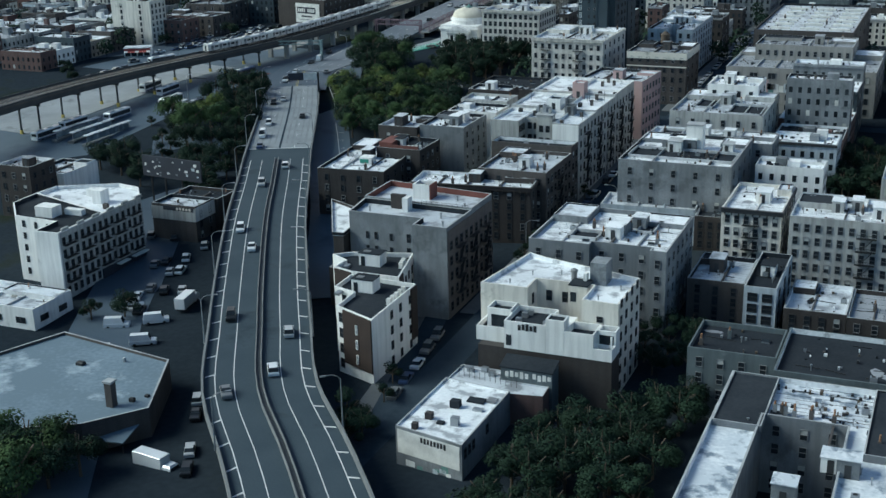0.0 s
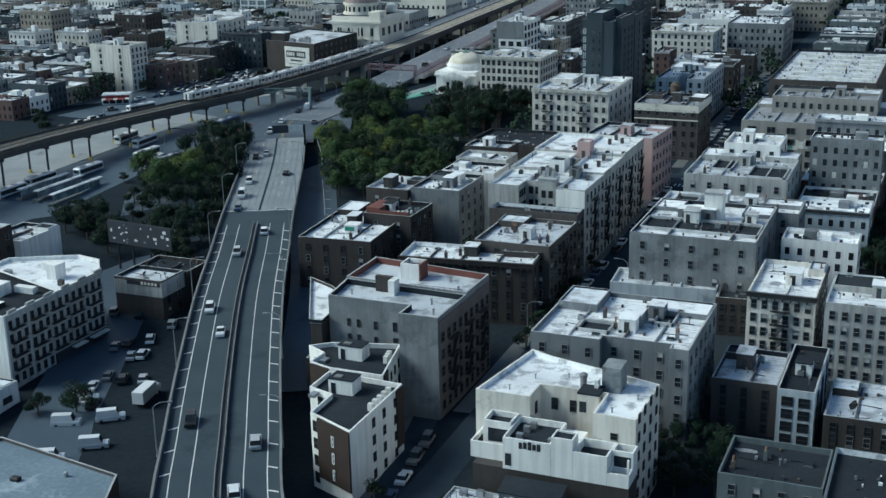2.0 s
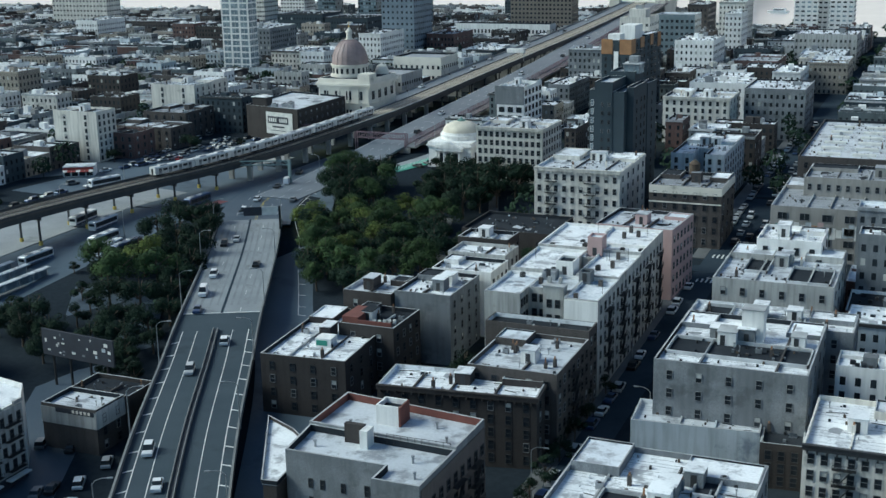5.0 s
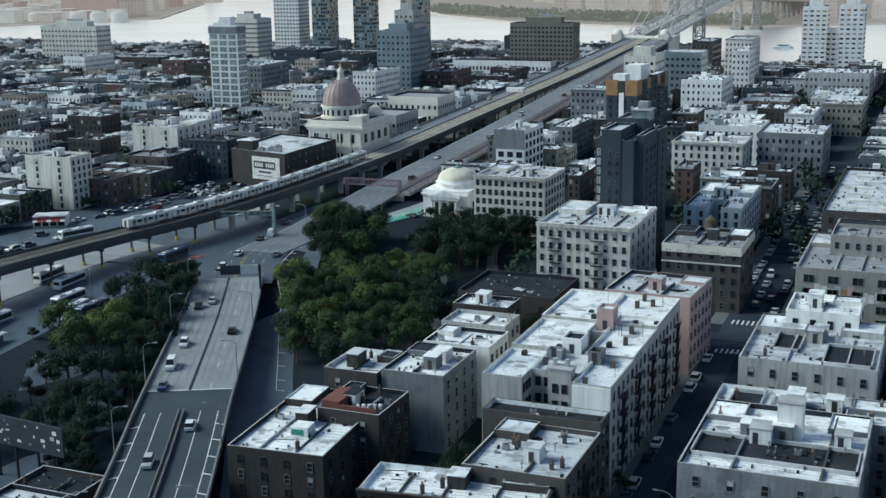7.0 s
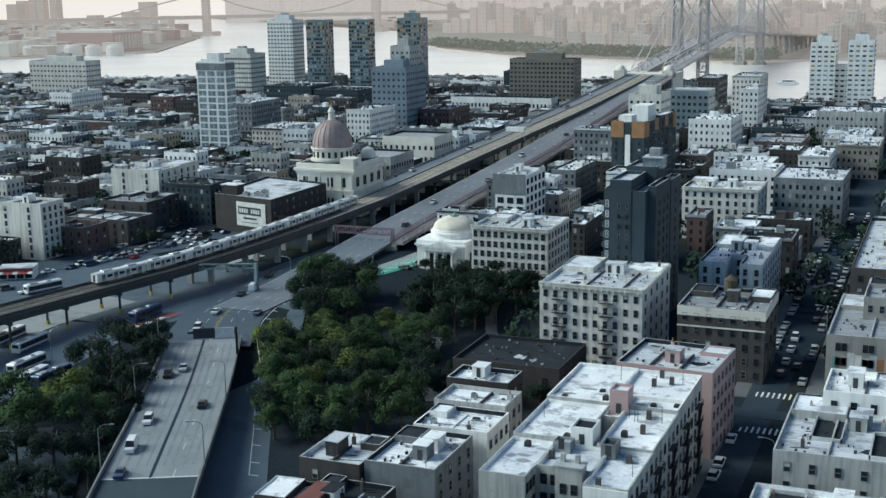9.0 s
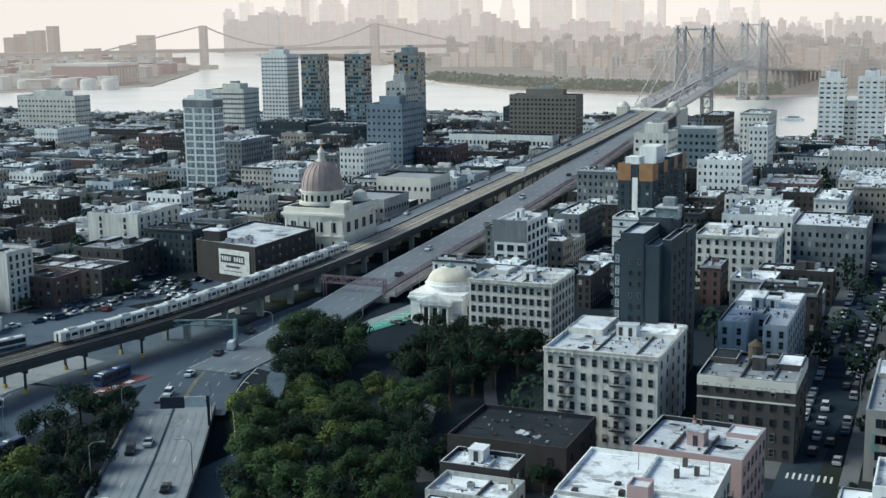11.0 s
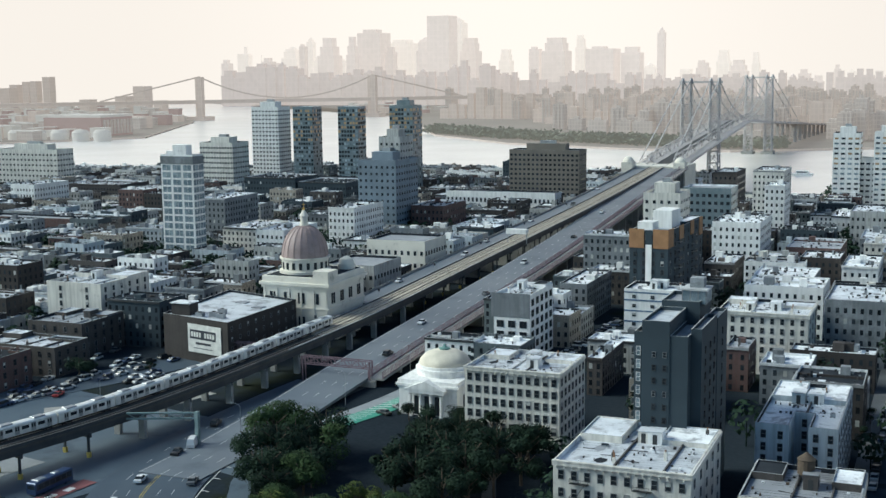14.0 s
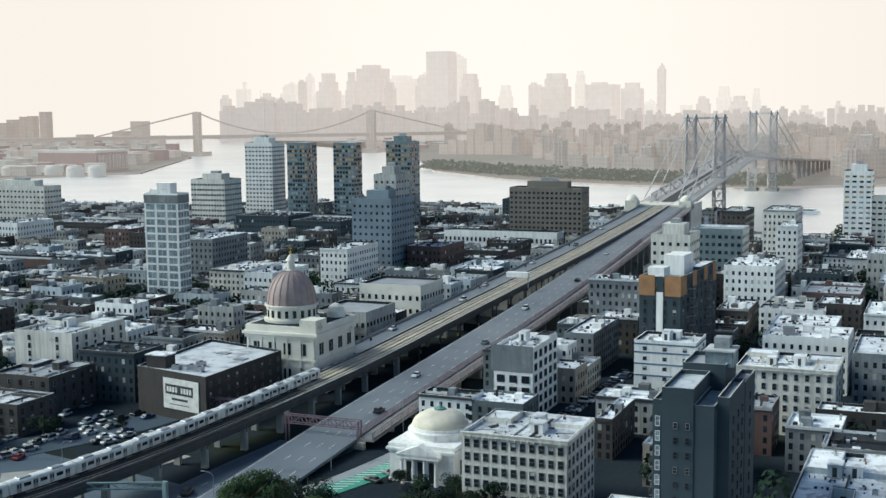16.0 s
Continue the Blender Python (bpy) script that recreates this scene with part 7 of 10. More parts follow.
def build_roadways():
    s = Shape()
    s.ribbon(ROADWAY, 9.5, 7.5, 0.02, "approach_road", 0.8)
    tagged(s.put("road_bridge_approach"), "grey multi-lane bridge approach road", "road", kind="structure")
    s = Shape()
    fine = spline([p for p in ROADWAY if p[1] < 900], 1.5)
    for off in (-3.2, 0.4, 4.0):
        dashes(s, fine, off, 3, 7, 0.16, 0.05, "road_paint")
    s.ribbon(fine, 9.0, -8.85, 0.05, "road_paint")
    tagged(s.put("road_markings"), "white lane dashes on the approach", "road marking", kind="structure")
    high = [p for p in ROADWAY if p[1] > 520]
    s = Shape()
    s.ribbon(high, -7.5, 12.5, 0.0, "concrete", 0.6)
    tagged(s.put("footpath_deck"), "raised concrete footpath beside the road", "path", kind="structure")
    s = Shape()
    for off in (-7.7, -12.4):
        s.ribbon(high, off + 0.06, -off + 0.06, 2.2, "pink_steel", 0.12)
        s.ribbon(high, off + 0.06, -off + 0.06, 1.2, "pink_steel", 0.1)
        s.ribbon(high, off + 0.06, -off + 0.06, 0.4, "pink_steel", 0.35)
        for p in high[::1]:
            s.box(p[0] - off - 0.1, p[1] - 0.1, p[2], p[0] - off + 0.1, p[1] + 0.1, p[2] + 2.2, "pink_steel")
    bars = spline([p for p in high if p[1] < 900], 0.8)
    for off in (-7.7, -12.4):
        for k, p in enumerate(bars):
            s.box(p[0] - off - 0.05, p[1] - 0.05, p[2] + 0.3, p[0] - off + 0.05, p[1] + 0.05, p[2] + 2.15, "pink_steel")
            if k % 3 == 0 and k + 3 < len(bars):
                q = bars[k + 3]
                s.beam((p[0] - off, p[1], p[2] + 0.4), (q[0] - off, q[1], q[2] + 2.1), 0.1, 0.1, "pink_steel")
    tagged(s.put("footpath_fence"), "faded red steel fence along the footpath", "fence", kind="structure")
    s = Shape()
    for p in high[::3]:
        g = land(p[0], p[1])
        if p[2] - g > 2:
            s.box(p[0] - 7, p[1] - 0.6, g - 0.5, p[0] + 10, p[1] + 0.6, p[2] - 0.7, "concrete")
    tagged(s.put("approach_piers"), "concrete walls under the approach", "pier", kind="structure")
    left = [(p[0] - 10.5, p[1], p[2] - 0.4) for p in TRACK if p[1] > 600]
    s = Shape().ribbon(left, 4.5, 4.5, 0.0, "approach_road", 1.0)
    s.ribbon(left, 4.7, -4.5, 0.9, "concrete", 1.2)
    tagged(s.put("road_outer"), "outer bridge roadway beside the railway", "road", kind="structure")
    s = Shape()
    for p in left[::3]:
        g = land(p[0], p[1])
        s.box(p[0] - 4, p[1] - 0.5, g - 0.5, p[0] + 4, p[1] + 0.5, p[2] - 0.9, "concrete")
    tagged(s.put("approach_piers"), "concrete walls under the outer roadway", "pier", kind="structure")


build_roadways()


# ---- suspension bridge ----
AXIS = [(-271, 1080), (-281, 1275), (-301, 1745), (-296, 1900), (-280, 2250)]


def axis_at(y):
    for (ax, ay), (bx, by) in zip(AXIS, AXIS[1:]):
        if y <= by:
            return ax + (bx - ax) * (y - ay) / (by - ay)
    return AXIS[-1][0]


def deck_z(y):
    if y < 1510:
        return 23.5 + (y - 1080) / 430 * 14.5 - 0.0
    return 38.0 - max(0.0, (y - 1510)) / 740 * 36


def build_bridge():
    line = [(axis_at(y), y, deck_z(y)) for y in range(1080, 2260, 20)]
    s = Shape()
    s.ribbon(line, 17.5, 17.5, 0.0, "bridge_steel", 1.4)
    s.ribbon(line, 4.6, 4.6, 0.3, "track_steel", 0.2)
    for off in (17.5, 11.0, -11.0, -17.5):
        s.ribbon(line, off + 0.3, -off + 0.3, 1.2, "bridge_steel", 0.5)
    for off in (10.0, -10.0):
        s.ribbon([p for p in line if p[1] < 1760], off + 0.4, -off + 0.4, 7.0, "bridge_steel", 0.8)
        prev = None
        for k, p in enumerate(line):
            if p[1] > 1760:
                break
            q = Vector((p[0] + off, p[1], p[2]))
            s.beam(q, q + Vector((0, 0, 7)), 0.5, 0.5, "bridge_steel")
            if prev:
                s.beam(prev + Vector((0, 0, 7 * (k % 2))), q + Vector((0, 0, 7 * ((k + 1) % 2))), 0.5, 0.5, "bridge_steel")
            prev = q
    root = new("suspension_bridge")
    tagged(root, "grey steel suspension bridge with lattice towers", "bridge")
    s.put("deck", root, "steel deck with stiffening trusses")
    for ty in (1275, 1745):
        t = Shape()
        cx, zd, top = axis_at(ty), deck_z(ty), 81.0
        for sx in (-1, 1):
            for lx in (-1, 1):
                for ly in (-1, 1):
                    b0 = Vector((cx + sx * 12 + lx * 4.4, ty + ly * 6.5, WATER_Z + 3))
                    b1 = Vector((cx + sx * 12 + lx * 3.6, ty + ly * 2.6, top))
                    t.beam(b0, b1, 1.1, 1.1, "bridge_steel")
                for k in range(9):
                    u0, u1 = k / 9, (k + 1) / 9
                    y0, y1 = 6.5 - 3.9 * u0, 6.5 - 3.9 * u1
                    z0, z1 = WATER_Z + 3 + (top - WATER_Z - 3) * u0, WATER_Z + 3 + (top - WATER_Z - 3) * u1
                    x0 = cx + sx * 12 + lx * (4.4 - 0.8 * u0)
                    t.beam((x0, ty - y0, z0), (x0, ty + y1, z1), 0.5, 0.5, "bridge_steel")
                    t.beam((x0, ty + y0, z0), (x0, ty - y1, z1), 0.5, 0.5, "bridge_steel")
            for k in range(9):
                u0, u1 = k / 9, (k + 1) / 9
                z0, z1 = WATER_Z + 3 + (top - WATER_Z - 3) * u0, WATER_Z + 3 + (top - WATER_Z - 3) * u1
                for ly in (-1, 1):
                    yy = ty + ly * (6.5 - 3.9 * u0)
                    t.beam((cx + sx * 12 - 4, yy, z0), (cx + sx * 12 + 4, yy, z1), 0.5, 0.5, "bridge_steel")
                    t.beam((cx + sx * 12 + 4, yy, z0), (cx + sx * 12 - 4, yy, z1), 0.5, 0.5, "bridge_steel")
                    t.beam((cx + sx * 12 - 4.2, yy, z0), (cx + sx * 12 + 4.2, yy, z0), 0.6, 0.6, "bridge_steel")
        t.box(cx - 18, ty - 2.6, top - 1.5, cx + 18, ty + 2.6, top, "bridge_steel")
        for sx in (-15.6, -8.4, 8.4, 15.6):
            t.turned(cx + sx, ty, [(1.6, top), (1.6, top + 1.2), (0.9, top + 2.6)], "bridge_steel", 10)
        for k in range(2):
            t.beam((cx - 9, ty - 4, zd + 8 + k * 14), (cx + 9, ty - 4, zd + 22 + k * 12), 0.6, 0.6, "bridge_steel")
            t.beam((cx + 9, ty - 4, zd + 8 + k * 14), (cx - 9, ty - 4, zd + 22 + k * 12), 0.6, 0.6, "bridge_steel")
        for sx in (-12, 12):
            t.box(cx + sx - 7, ty - 11, WATER_Z - 4, cx + sx + 7, ty + 11, WATER_Z + 3.5, "concrete")
        t.put("tower", root, "lattice steel bridge tower on stone piers")
    for off in (-15.6, -8.4, 8.4, 15.6):
        c = Shape()
        pts = [(1083, 27)]
        pts += [(1275, 82.5)]
        for k in range(1, 24):
            u = k / 24
            pts.append((1275 + 470 * u, 82.5 - 4 * u * (1 - u) * 41))
        pts += [(1745, 82.5), (1935, 26)]
        for a, b in zip(pts, pts[1:]):
            c.beam((axis_at(a[0]) + off, a[0], a[1]), (axis_at(b[0]) + off, b[0], b[1]), 0.7, 0.7, "bridge_steel")
        c.put("main_cable", root, "thick main suspension cable")
    for off in (-12, 12):
        for k in range(1, 40):
            u = k / 40
            y = 1275 + 470 * u
            h = Shape().beam((axis_at(y) + off, y, deck_z(y) + 1), (axis_at(y) + off, y, 82.5 - 4 * u * (1 - u) * 41), 0.2, 0.2, "bridge_steel")
            h.put("hanger", root)
    s = Shape()
    s.box(-292, 1062, -8, -250, 1100, 24, "limestone")
    for sx in (-290, -253):
        s.box(sx - 4, 1056, 20, sx + 4, 1066, 27, "limestone")
        s.turned(sx, 1061, [(4.2, 27), (3.8, 28.5), (2.6, 30), (0.3, 31)], "limestone", 12)
    tagged(s.put("anchorage"), "stone bridge anchorage with domed pavilions", "bridge anchorage", kind="structure")
    for y in range(1950, 2250, 40):
        for sx in (-12, 12):
            s = Shape().box(axis_at(y) + sx - 2, y - 2, WATER_Z - 2, axis_at(y) + sx + 2, y + 2, deck_z(y) - 1.2, "bridge_steel")
            s.put("pier", root)


build_bridge()

# ---- the rest of the city: rows of low buildings on the street grid ----
KEEP = list(KEEP_PLANS)
for ob in list(scene.objects):
    if ob.parent is None and ob.type == "EMPTY" and ob.get("category") in ("building", "house"):
        lo = [1e9, 1e9]
        hi = [-1e9, -1e9]
        for ch in ob.children:
            if ch.name.startswith("wall"):
                for c in ch.bound_box:
                    q = ob.matrix_world @ Vector(c)
                    lo = [min(lo[0], q.x), min(lo[1], q.y)]
                    hi = [max(hi[0], q.x), max(hi[1], q.y)]
        KEEP.append((lo[0] - 1.0, lo[1] - 1.0, hi[0] + 1.0, hi[1] + 1.0))


def near_line(x, y, line, r):
    return any(math.hypot(p[0] - x, p[1] - y) < r for p in line[::2])


def free(x0, y0, x1, y1):
    for a, b, c, d in KEEP:
        if x0 < c and x1 > a and y0 < d and y1 > b:
            return False
    cx, cy = (x0 + x1) / 2, (y0 + y1) / 2
    r = max(x1 - x0, y1 - y0) / 2
    if near_line(cx, cy, RAMP, 13 + r) or near_line(cx, cy, TRACK, 17 + r) or near_line(cx, cy, ROADWAY, 16 + r):
        return False
    if -91 < cx + r and cx - r < -75 and cy > 150:
        return False
    if cy < 505 and -345 < cx < -120 and cy > 290 and not (cx > -175 and cy < 400):
        return False
    if -345 < cx + r and cx - r < -268 and cy < 534 and cy > 440:
        return False
    if -58 < cx < 6 and cy < 234:
        return False
    if -178 < cx < -118 and 335 < cy < 475:
        return False
    return True


SITES = []


def fill(x0, x1, y0, y1, seed, low=9, high=16, block_x=62, block_y=190, street=13, tall=0.03):
    """Lays out building plots along a street grid."""
    rng = random.Random(seed)
    walls = ["white_wall", "cream_wall", "tan_wall", "brick_red", "brick_brown", "brick_dark", "grey_wall", "slate_wall", "brick_brown", "white_wall", "brick_dark", "tan_wall", "brick_tan", "blue_wall", "grey_wall", "charcoal_wall", "slate_wall"]
    roofs = ["roof_white", "roof_white", "roof_white", "roof_silver", "roof_silver", "roof_grey", "roof_dark"]
    bx = x0
    while bx < x1:
        by = y0
        while by < y1:
            for half in (0, 1):
                y = by
                while y < by + block_y - street:
                    f = rng.uniform(7, 17)
                    dep = rng.uniform(15, 24)
                    cx = bx + (dep / 2 if half == 0 else block_x - street - dep / 2)
                    cy = y + f / 2
                    h = rng.uniform(low, high)
                    if rng.random() < tall:
                        h *= rng.uniform(1.5, 2.2)
                    if rng.random() < 0.9 and free(cx - dep / 2, cy - f / 2, cx + dep / 2, cy + f / 2):
                        SITES.append((cx, cy, dep, f - 0.05, rng.uniform(-0.6, 0.6), land(cx, cy) + h, max(2, round(h / 3.2)), rng.choice(walls), rng.choice(roofs)))
                    y += f
            by += block_y
        bx += block_x


fill(-77, 60, 150, 480, 1)
fill(-72, 60, 480, 1020, 2)
fill(-152, -91, 475, 1020, 8, block_x=61, street=2, block_y=120)
fill(-680, -290, 530, 1130, 3)
fill(-222, -152, 540, 1010, 4, block_x=35, street=4, block_y=130)
fill(-1250, -680, 640, 1200, 5)
fill(-520, -352, 400, 530, 6, 6, 11, tall=0.0)
SITES.sort(key=lambda q: math.hypot(q[0] + 60, q[1] - 200))
far_walls, far_panes = Shape(), Shape()
rng_far = random.Random(77)
for k, q in enumerate(SITES):
    if k < 230:
        far_building(*q, rng_far)
    else:
        far_building(*q, rng_far, far_walls, far_panes)
far_ob = tagged(far_walls.put("far_buildings"), "distant rows of low brick and stucco buildings", "buildings", kind="stuff")
tagged(far_panes.put("far_window_panes", far_ob), kind="stuff")

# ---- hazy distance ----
# Aerial haze is put into the base colour and emission of far things.
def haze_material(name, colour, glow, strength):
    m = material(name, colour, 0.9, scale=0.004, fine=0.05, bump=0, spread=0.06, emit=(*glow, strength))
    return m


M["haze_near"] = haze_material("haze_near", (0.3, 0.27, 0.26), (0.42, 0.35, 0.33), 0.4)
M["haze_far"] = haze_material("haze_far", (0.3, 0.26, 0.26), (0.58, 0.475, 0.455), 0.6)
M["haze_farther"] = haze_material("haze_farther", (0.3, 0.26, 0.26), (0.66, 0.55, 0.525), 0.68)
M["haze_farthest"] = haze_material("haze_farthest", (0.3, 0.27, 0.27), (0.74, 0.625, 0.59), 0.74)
# Mid-distance haze as emission, also worn by the far bridge and shore skirt.
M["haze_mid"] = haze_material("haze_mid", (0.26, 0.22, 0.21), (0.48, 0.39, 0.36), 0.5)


def facade_grid(m, wide, tall, dim):
    """Faint storeys and bays over the far towers."""
    n, l = m.node_tree.nodes, m.node_tree.links
    b = n["Principled BSDF"]
    geo, sep, com, br = n.new("ShaderNodeNewGeometry"), n.new("ShaderNodeSeparateXYZ"), n.new("ShaderNodeCombineXYZ"), n.new("ShaderNodeTexBrick")
    l.new(geo.outputs["Position"], sep.inputs[0])
    add = n.new("ShaderNodeMath")
    l.new(sep.outputs["X"], add.inputs[0]), l.new(sep.outputs["Y"], add.inputs[1])
    l.new(add.outputs[0], com.inputs["X"]), l.new(sep.outputs["Z"], com.inputs["Y"])
    br.offset = 0.0
    br.inputs["Scale"].default_value, br.inputs["Brick Width"].default_value, br.inputs["Row Height"].default_value, br.inputs["Mortar Size"].default_value = 1.0, wide, tall, wide * 0.16
    glow = b.inputs["Emission Color"].default_value[:]
    br.inputs["Color1"].default_value = glow
    br.inputs["Color2"].default_value = (*[c * (1 - dim) for c in glow[:3]], 1)
    br.inputs["Mortar"].default_value = (*[min(1, c * (1 + dim)) for c in glow[:3]], 1)
    l.new(com.outputs[0], br.inputs["Vector"]), l.new(br.outputs["Color"], b.inputs["Emission Color"])


facade_grid(M["haze_far"], 14, 16, 0.03)
facade_grid(M["haze_farther"], 15, 17, 0.025)
facade_grid(M["haze_farthest"], 16, 18, 0.02)
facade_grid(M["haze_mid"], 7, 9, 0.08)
facade_grid(M["haze_near"], 5, 6, 0.2)


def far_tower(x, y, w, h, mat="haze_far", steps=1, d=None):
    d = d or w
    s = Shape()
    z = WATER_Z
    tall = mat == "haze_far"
    # Farther towers get paler, stronger-glowing materials as painted depth haze.
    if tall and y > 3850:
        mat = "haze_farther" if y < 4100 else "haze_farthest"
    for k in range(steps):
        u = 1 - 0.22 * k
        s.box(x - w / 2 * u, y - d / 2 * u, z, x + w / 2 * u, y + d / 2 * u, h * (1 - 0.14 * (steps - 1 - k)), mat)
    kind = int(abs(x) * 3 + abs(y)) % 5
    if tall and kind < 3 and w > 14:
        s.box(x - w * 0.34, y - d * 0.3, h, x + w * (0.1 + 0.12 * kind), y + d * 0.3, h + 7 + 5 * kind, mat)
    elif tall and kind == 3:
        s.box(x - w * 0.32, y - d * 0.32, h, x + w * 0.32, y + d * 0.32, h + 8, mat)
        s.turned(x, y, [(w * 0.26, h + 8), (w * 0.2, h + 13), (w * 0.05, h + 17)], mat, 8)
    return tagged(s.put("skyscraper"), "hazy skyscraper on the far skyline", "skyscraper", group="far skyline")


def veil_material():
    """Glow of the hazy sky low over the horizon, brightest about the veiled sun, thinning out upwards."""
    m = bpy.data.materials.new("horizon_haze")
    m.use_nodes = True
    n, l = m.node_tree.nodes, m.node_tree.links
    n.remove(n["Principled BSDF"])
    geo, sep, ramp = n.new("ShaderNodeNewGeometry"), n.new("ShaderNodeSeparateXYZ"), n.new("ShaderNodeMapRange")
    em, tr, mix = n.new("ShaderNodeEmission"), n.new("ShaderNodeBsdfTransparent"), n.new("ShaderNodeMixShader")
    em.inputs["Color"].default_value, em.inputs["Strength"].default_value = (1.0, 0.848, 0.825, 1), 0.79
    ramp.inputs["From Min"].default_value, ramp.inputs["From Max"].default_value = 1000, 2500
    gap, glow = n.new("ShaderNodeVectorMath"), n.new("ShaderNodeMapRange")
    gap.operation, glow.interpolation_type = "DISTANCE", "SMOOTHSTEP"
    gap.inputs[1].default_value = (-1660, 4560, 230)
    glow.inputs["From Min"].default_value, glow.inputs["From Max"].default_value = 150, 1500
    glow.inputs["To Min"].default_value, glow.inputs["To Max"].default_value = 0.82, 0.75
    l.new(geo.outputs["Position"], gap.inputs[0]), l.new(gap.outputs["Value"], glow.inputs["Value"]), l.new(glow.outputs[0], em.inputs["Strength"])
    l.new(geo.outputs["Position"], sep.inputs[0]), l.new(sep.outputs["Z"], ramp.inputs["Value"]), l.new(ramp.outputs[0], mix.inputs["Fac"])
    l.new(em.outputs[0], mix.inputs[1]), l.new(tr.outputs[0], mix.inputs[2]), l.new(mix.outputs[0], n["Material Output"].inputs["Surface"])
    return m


M["horizon_haze"] = veil_material()


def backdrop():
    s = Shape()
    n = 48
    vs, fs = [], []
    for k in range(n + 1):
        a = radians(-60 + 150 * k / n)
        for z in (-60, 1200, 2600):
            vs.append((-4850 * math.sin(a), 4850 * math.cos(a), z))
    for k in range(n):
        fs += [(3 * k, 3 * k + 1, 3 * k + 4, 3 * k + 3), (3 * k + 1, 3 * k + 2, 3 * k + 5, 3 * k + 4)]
    # Emitting shell added for sky glow; its upper part brightens river and roofs.
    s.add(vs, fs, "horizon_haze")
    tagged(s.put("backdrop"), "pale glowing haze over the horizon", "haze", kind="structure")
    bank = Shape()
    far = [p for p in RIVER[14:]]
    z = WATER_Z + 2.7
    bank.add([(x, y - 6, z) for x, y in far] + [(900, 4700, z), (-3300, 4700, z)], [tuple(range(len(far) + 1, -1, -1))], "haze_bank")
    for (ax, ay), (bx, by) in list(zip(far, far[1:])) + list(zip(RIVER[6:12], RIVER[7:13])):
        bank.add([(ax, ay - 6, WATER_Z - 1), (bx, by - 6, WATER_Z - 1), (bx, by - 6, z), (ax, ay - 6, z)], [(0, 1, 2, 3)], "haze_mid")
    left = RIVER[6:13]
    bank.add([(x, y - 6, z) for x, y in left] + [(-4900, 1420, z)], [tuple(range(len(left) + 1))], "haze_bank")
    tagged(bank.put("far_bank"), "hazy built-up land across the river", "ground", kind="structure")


# Glowing bank colour imitates haze lying over the far shore.
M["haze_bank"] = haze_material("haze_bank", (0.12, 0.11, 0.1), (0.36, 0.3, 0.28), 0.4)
backdrop()


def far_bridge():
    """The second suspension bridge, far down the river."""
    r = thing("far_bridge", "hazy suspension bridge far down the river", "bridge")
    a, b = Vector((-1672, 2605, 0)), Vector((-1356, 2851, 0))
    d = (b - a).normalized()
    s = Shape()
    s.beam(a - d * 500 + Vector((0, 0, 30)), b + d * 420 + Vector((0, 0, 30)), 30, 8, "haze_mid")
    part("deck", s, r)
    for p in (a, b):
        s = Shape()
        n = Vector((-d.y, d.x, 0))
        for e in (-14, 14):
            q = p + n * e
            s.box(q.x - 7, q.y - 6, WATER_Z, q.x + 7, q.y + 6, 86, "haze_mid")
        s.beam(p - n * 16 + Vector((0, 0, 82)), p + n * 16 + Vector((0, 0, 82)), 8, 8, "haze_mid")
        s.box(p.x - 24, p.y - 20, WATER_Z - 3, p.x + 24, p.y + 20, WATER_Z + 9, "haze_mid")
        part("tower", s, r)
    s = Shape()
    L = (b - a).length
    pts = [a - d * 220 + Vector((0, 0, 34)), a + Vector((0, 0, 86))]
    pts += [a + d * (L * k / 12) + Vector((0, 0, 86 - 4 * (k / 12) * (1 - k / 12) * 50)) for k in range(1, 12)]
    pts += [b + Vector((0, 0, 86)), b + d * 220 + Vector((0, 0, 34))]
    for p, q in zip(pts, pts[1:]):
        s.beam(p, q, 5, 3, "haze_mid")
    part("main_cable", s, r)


far_bridge()


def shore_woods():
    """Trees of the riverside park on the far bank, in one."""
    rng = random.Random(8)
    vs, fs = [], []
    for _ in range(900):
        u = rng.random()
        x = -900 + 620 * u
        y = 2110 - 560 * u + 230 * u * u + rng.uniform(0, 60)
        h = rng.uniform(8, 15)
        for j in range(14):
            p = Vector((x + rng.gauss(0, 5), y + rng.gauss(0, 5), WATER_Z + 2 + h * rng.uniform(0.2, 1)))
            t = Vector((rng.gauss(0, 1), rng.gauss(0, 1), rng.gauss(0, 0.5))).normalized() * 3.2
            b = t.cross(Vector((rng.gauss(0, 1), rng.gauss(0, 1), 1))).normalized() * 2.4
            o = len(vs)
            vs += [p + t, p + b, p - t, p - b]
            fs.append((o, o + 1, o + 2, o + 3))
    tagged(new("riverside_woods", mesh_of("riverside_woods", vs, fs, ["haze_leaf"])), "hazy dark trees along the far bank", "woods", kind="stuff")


# Leaf emission stands in for the haze before these trees.
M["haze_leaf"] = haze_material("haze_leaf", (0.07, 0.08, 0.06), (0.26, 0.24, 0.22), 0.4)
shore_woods()


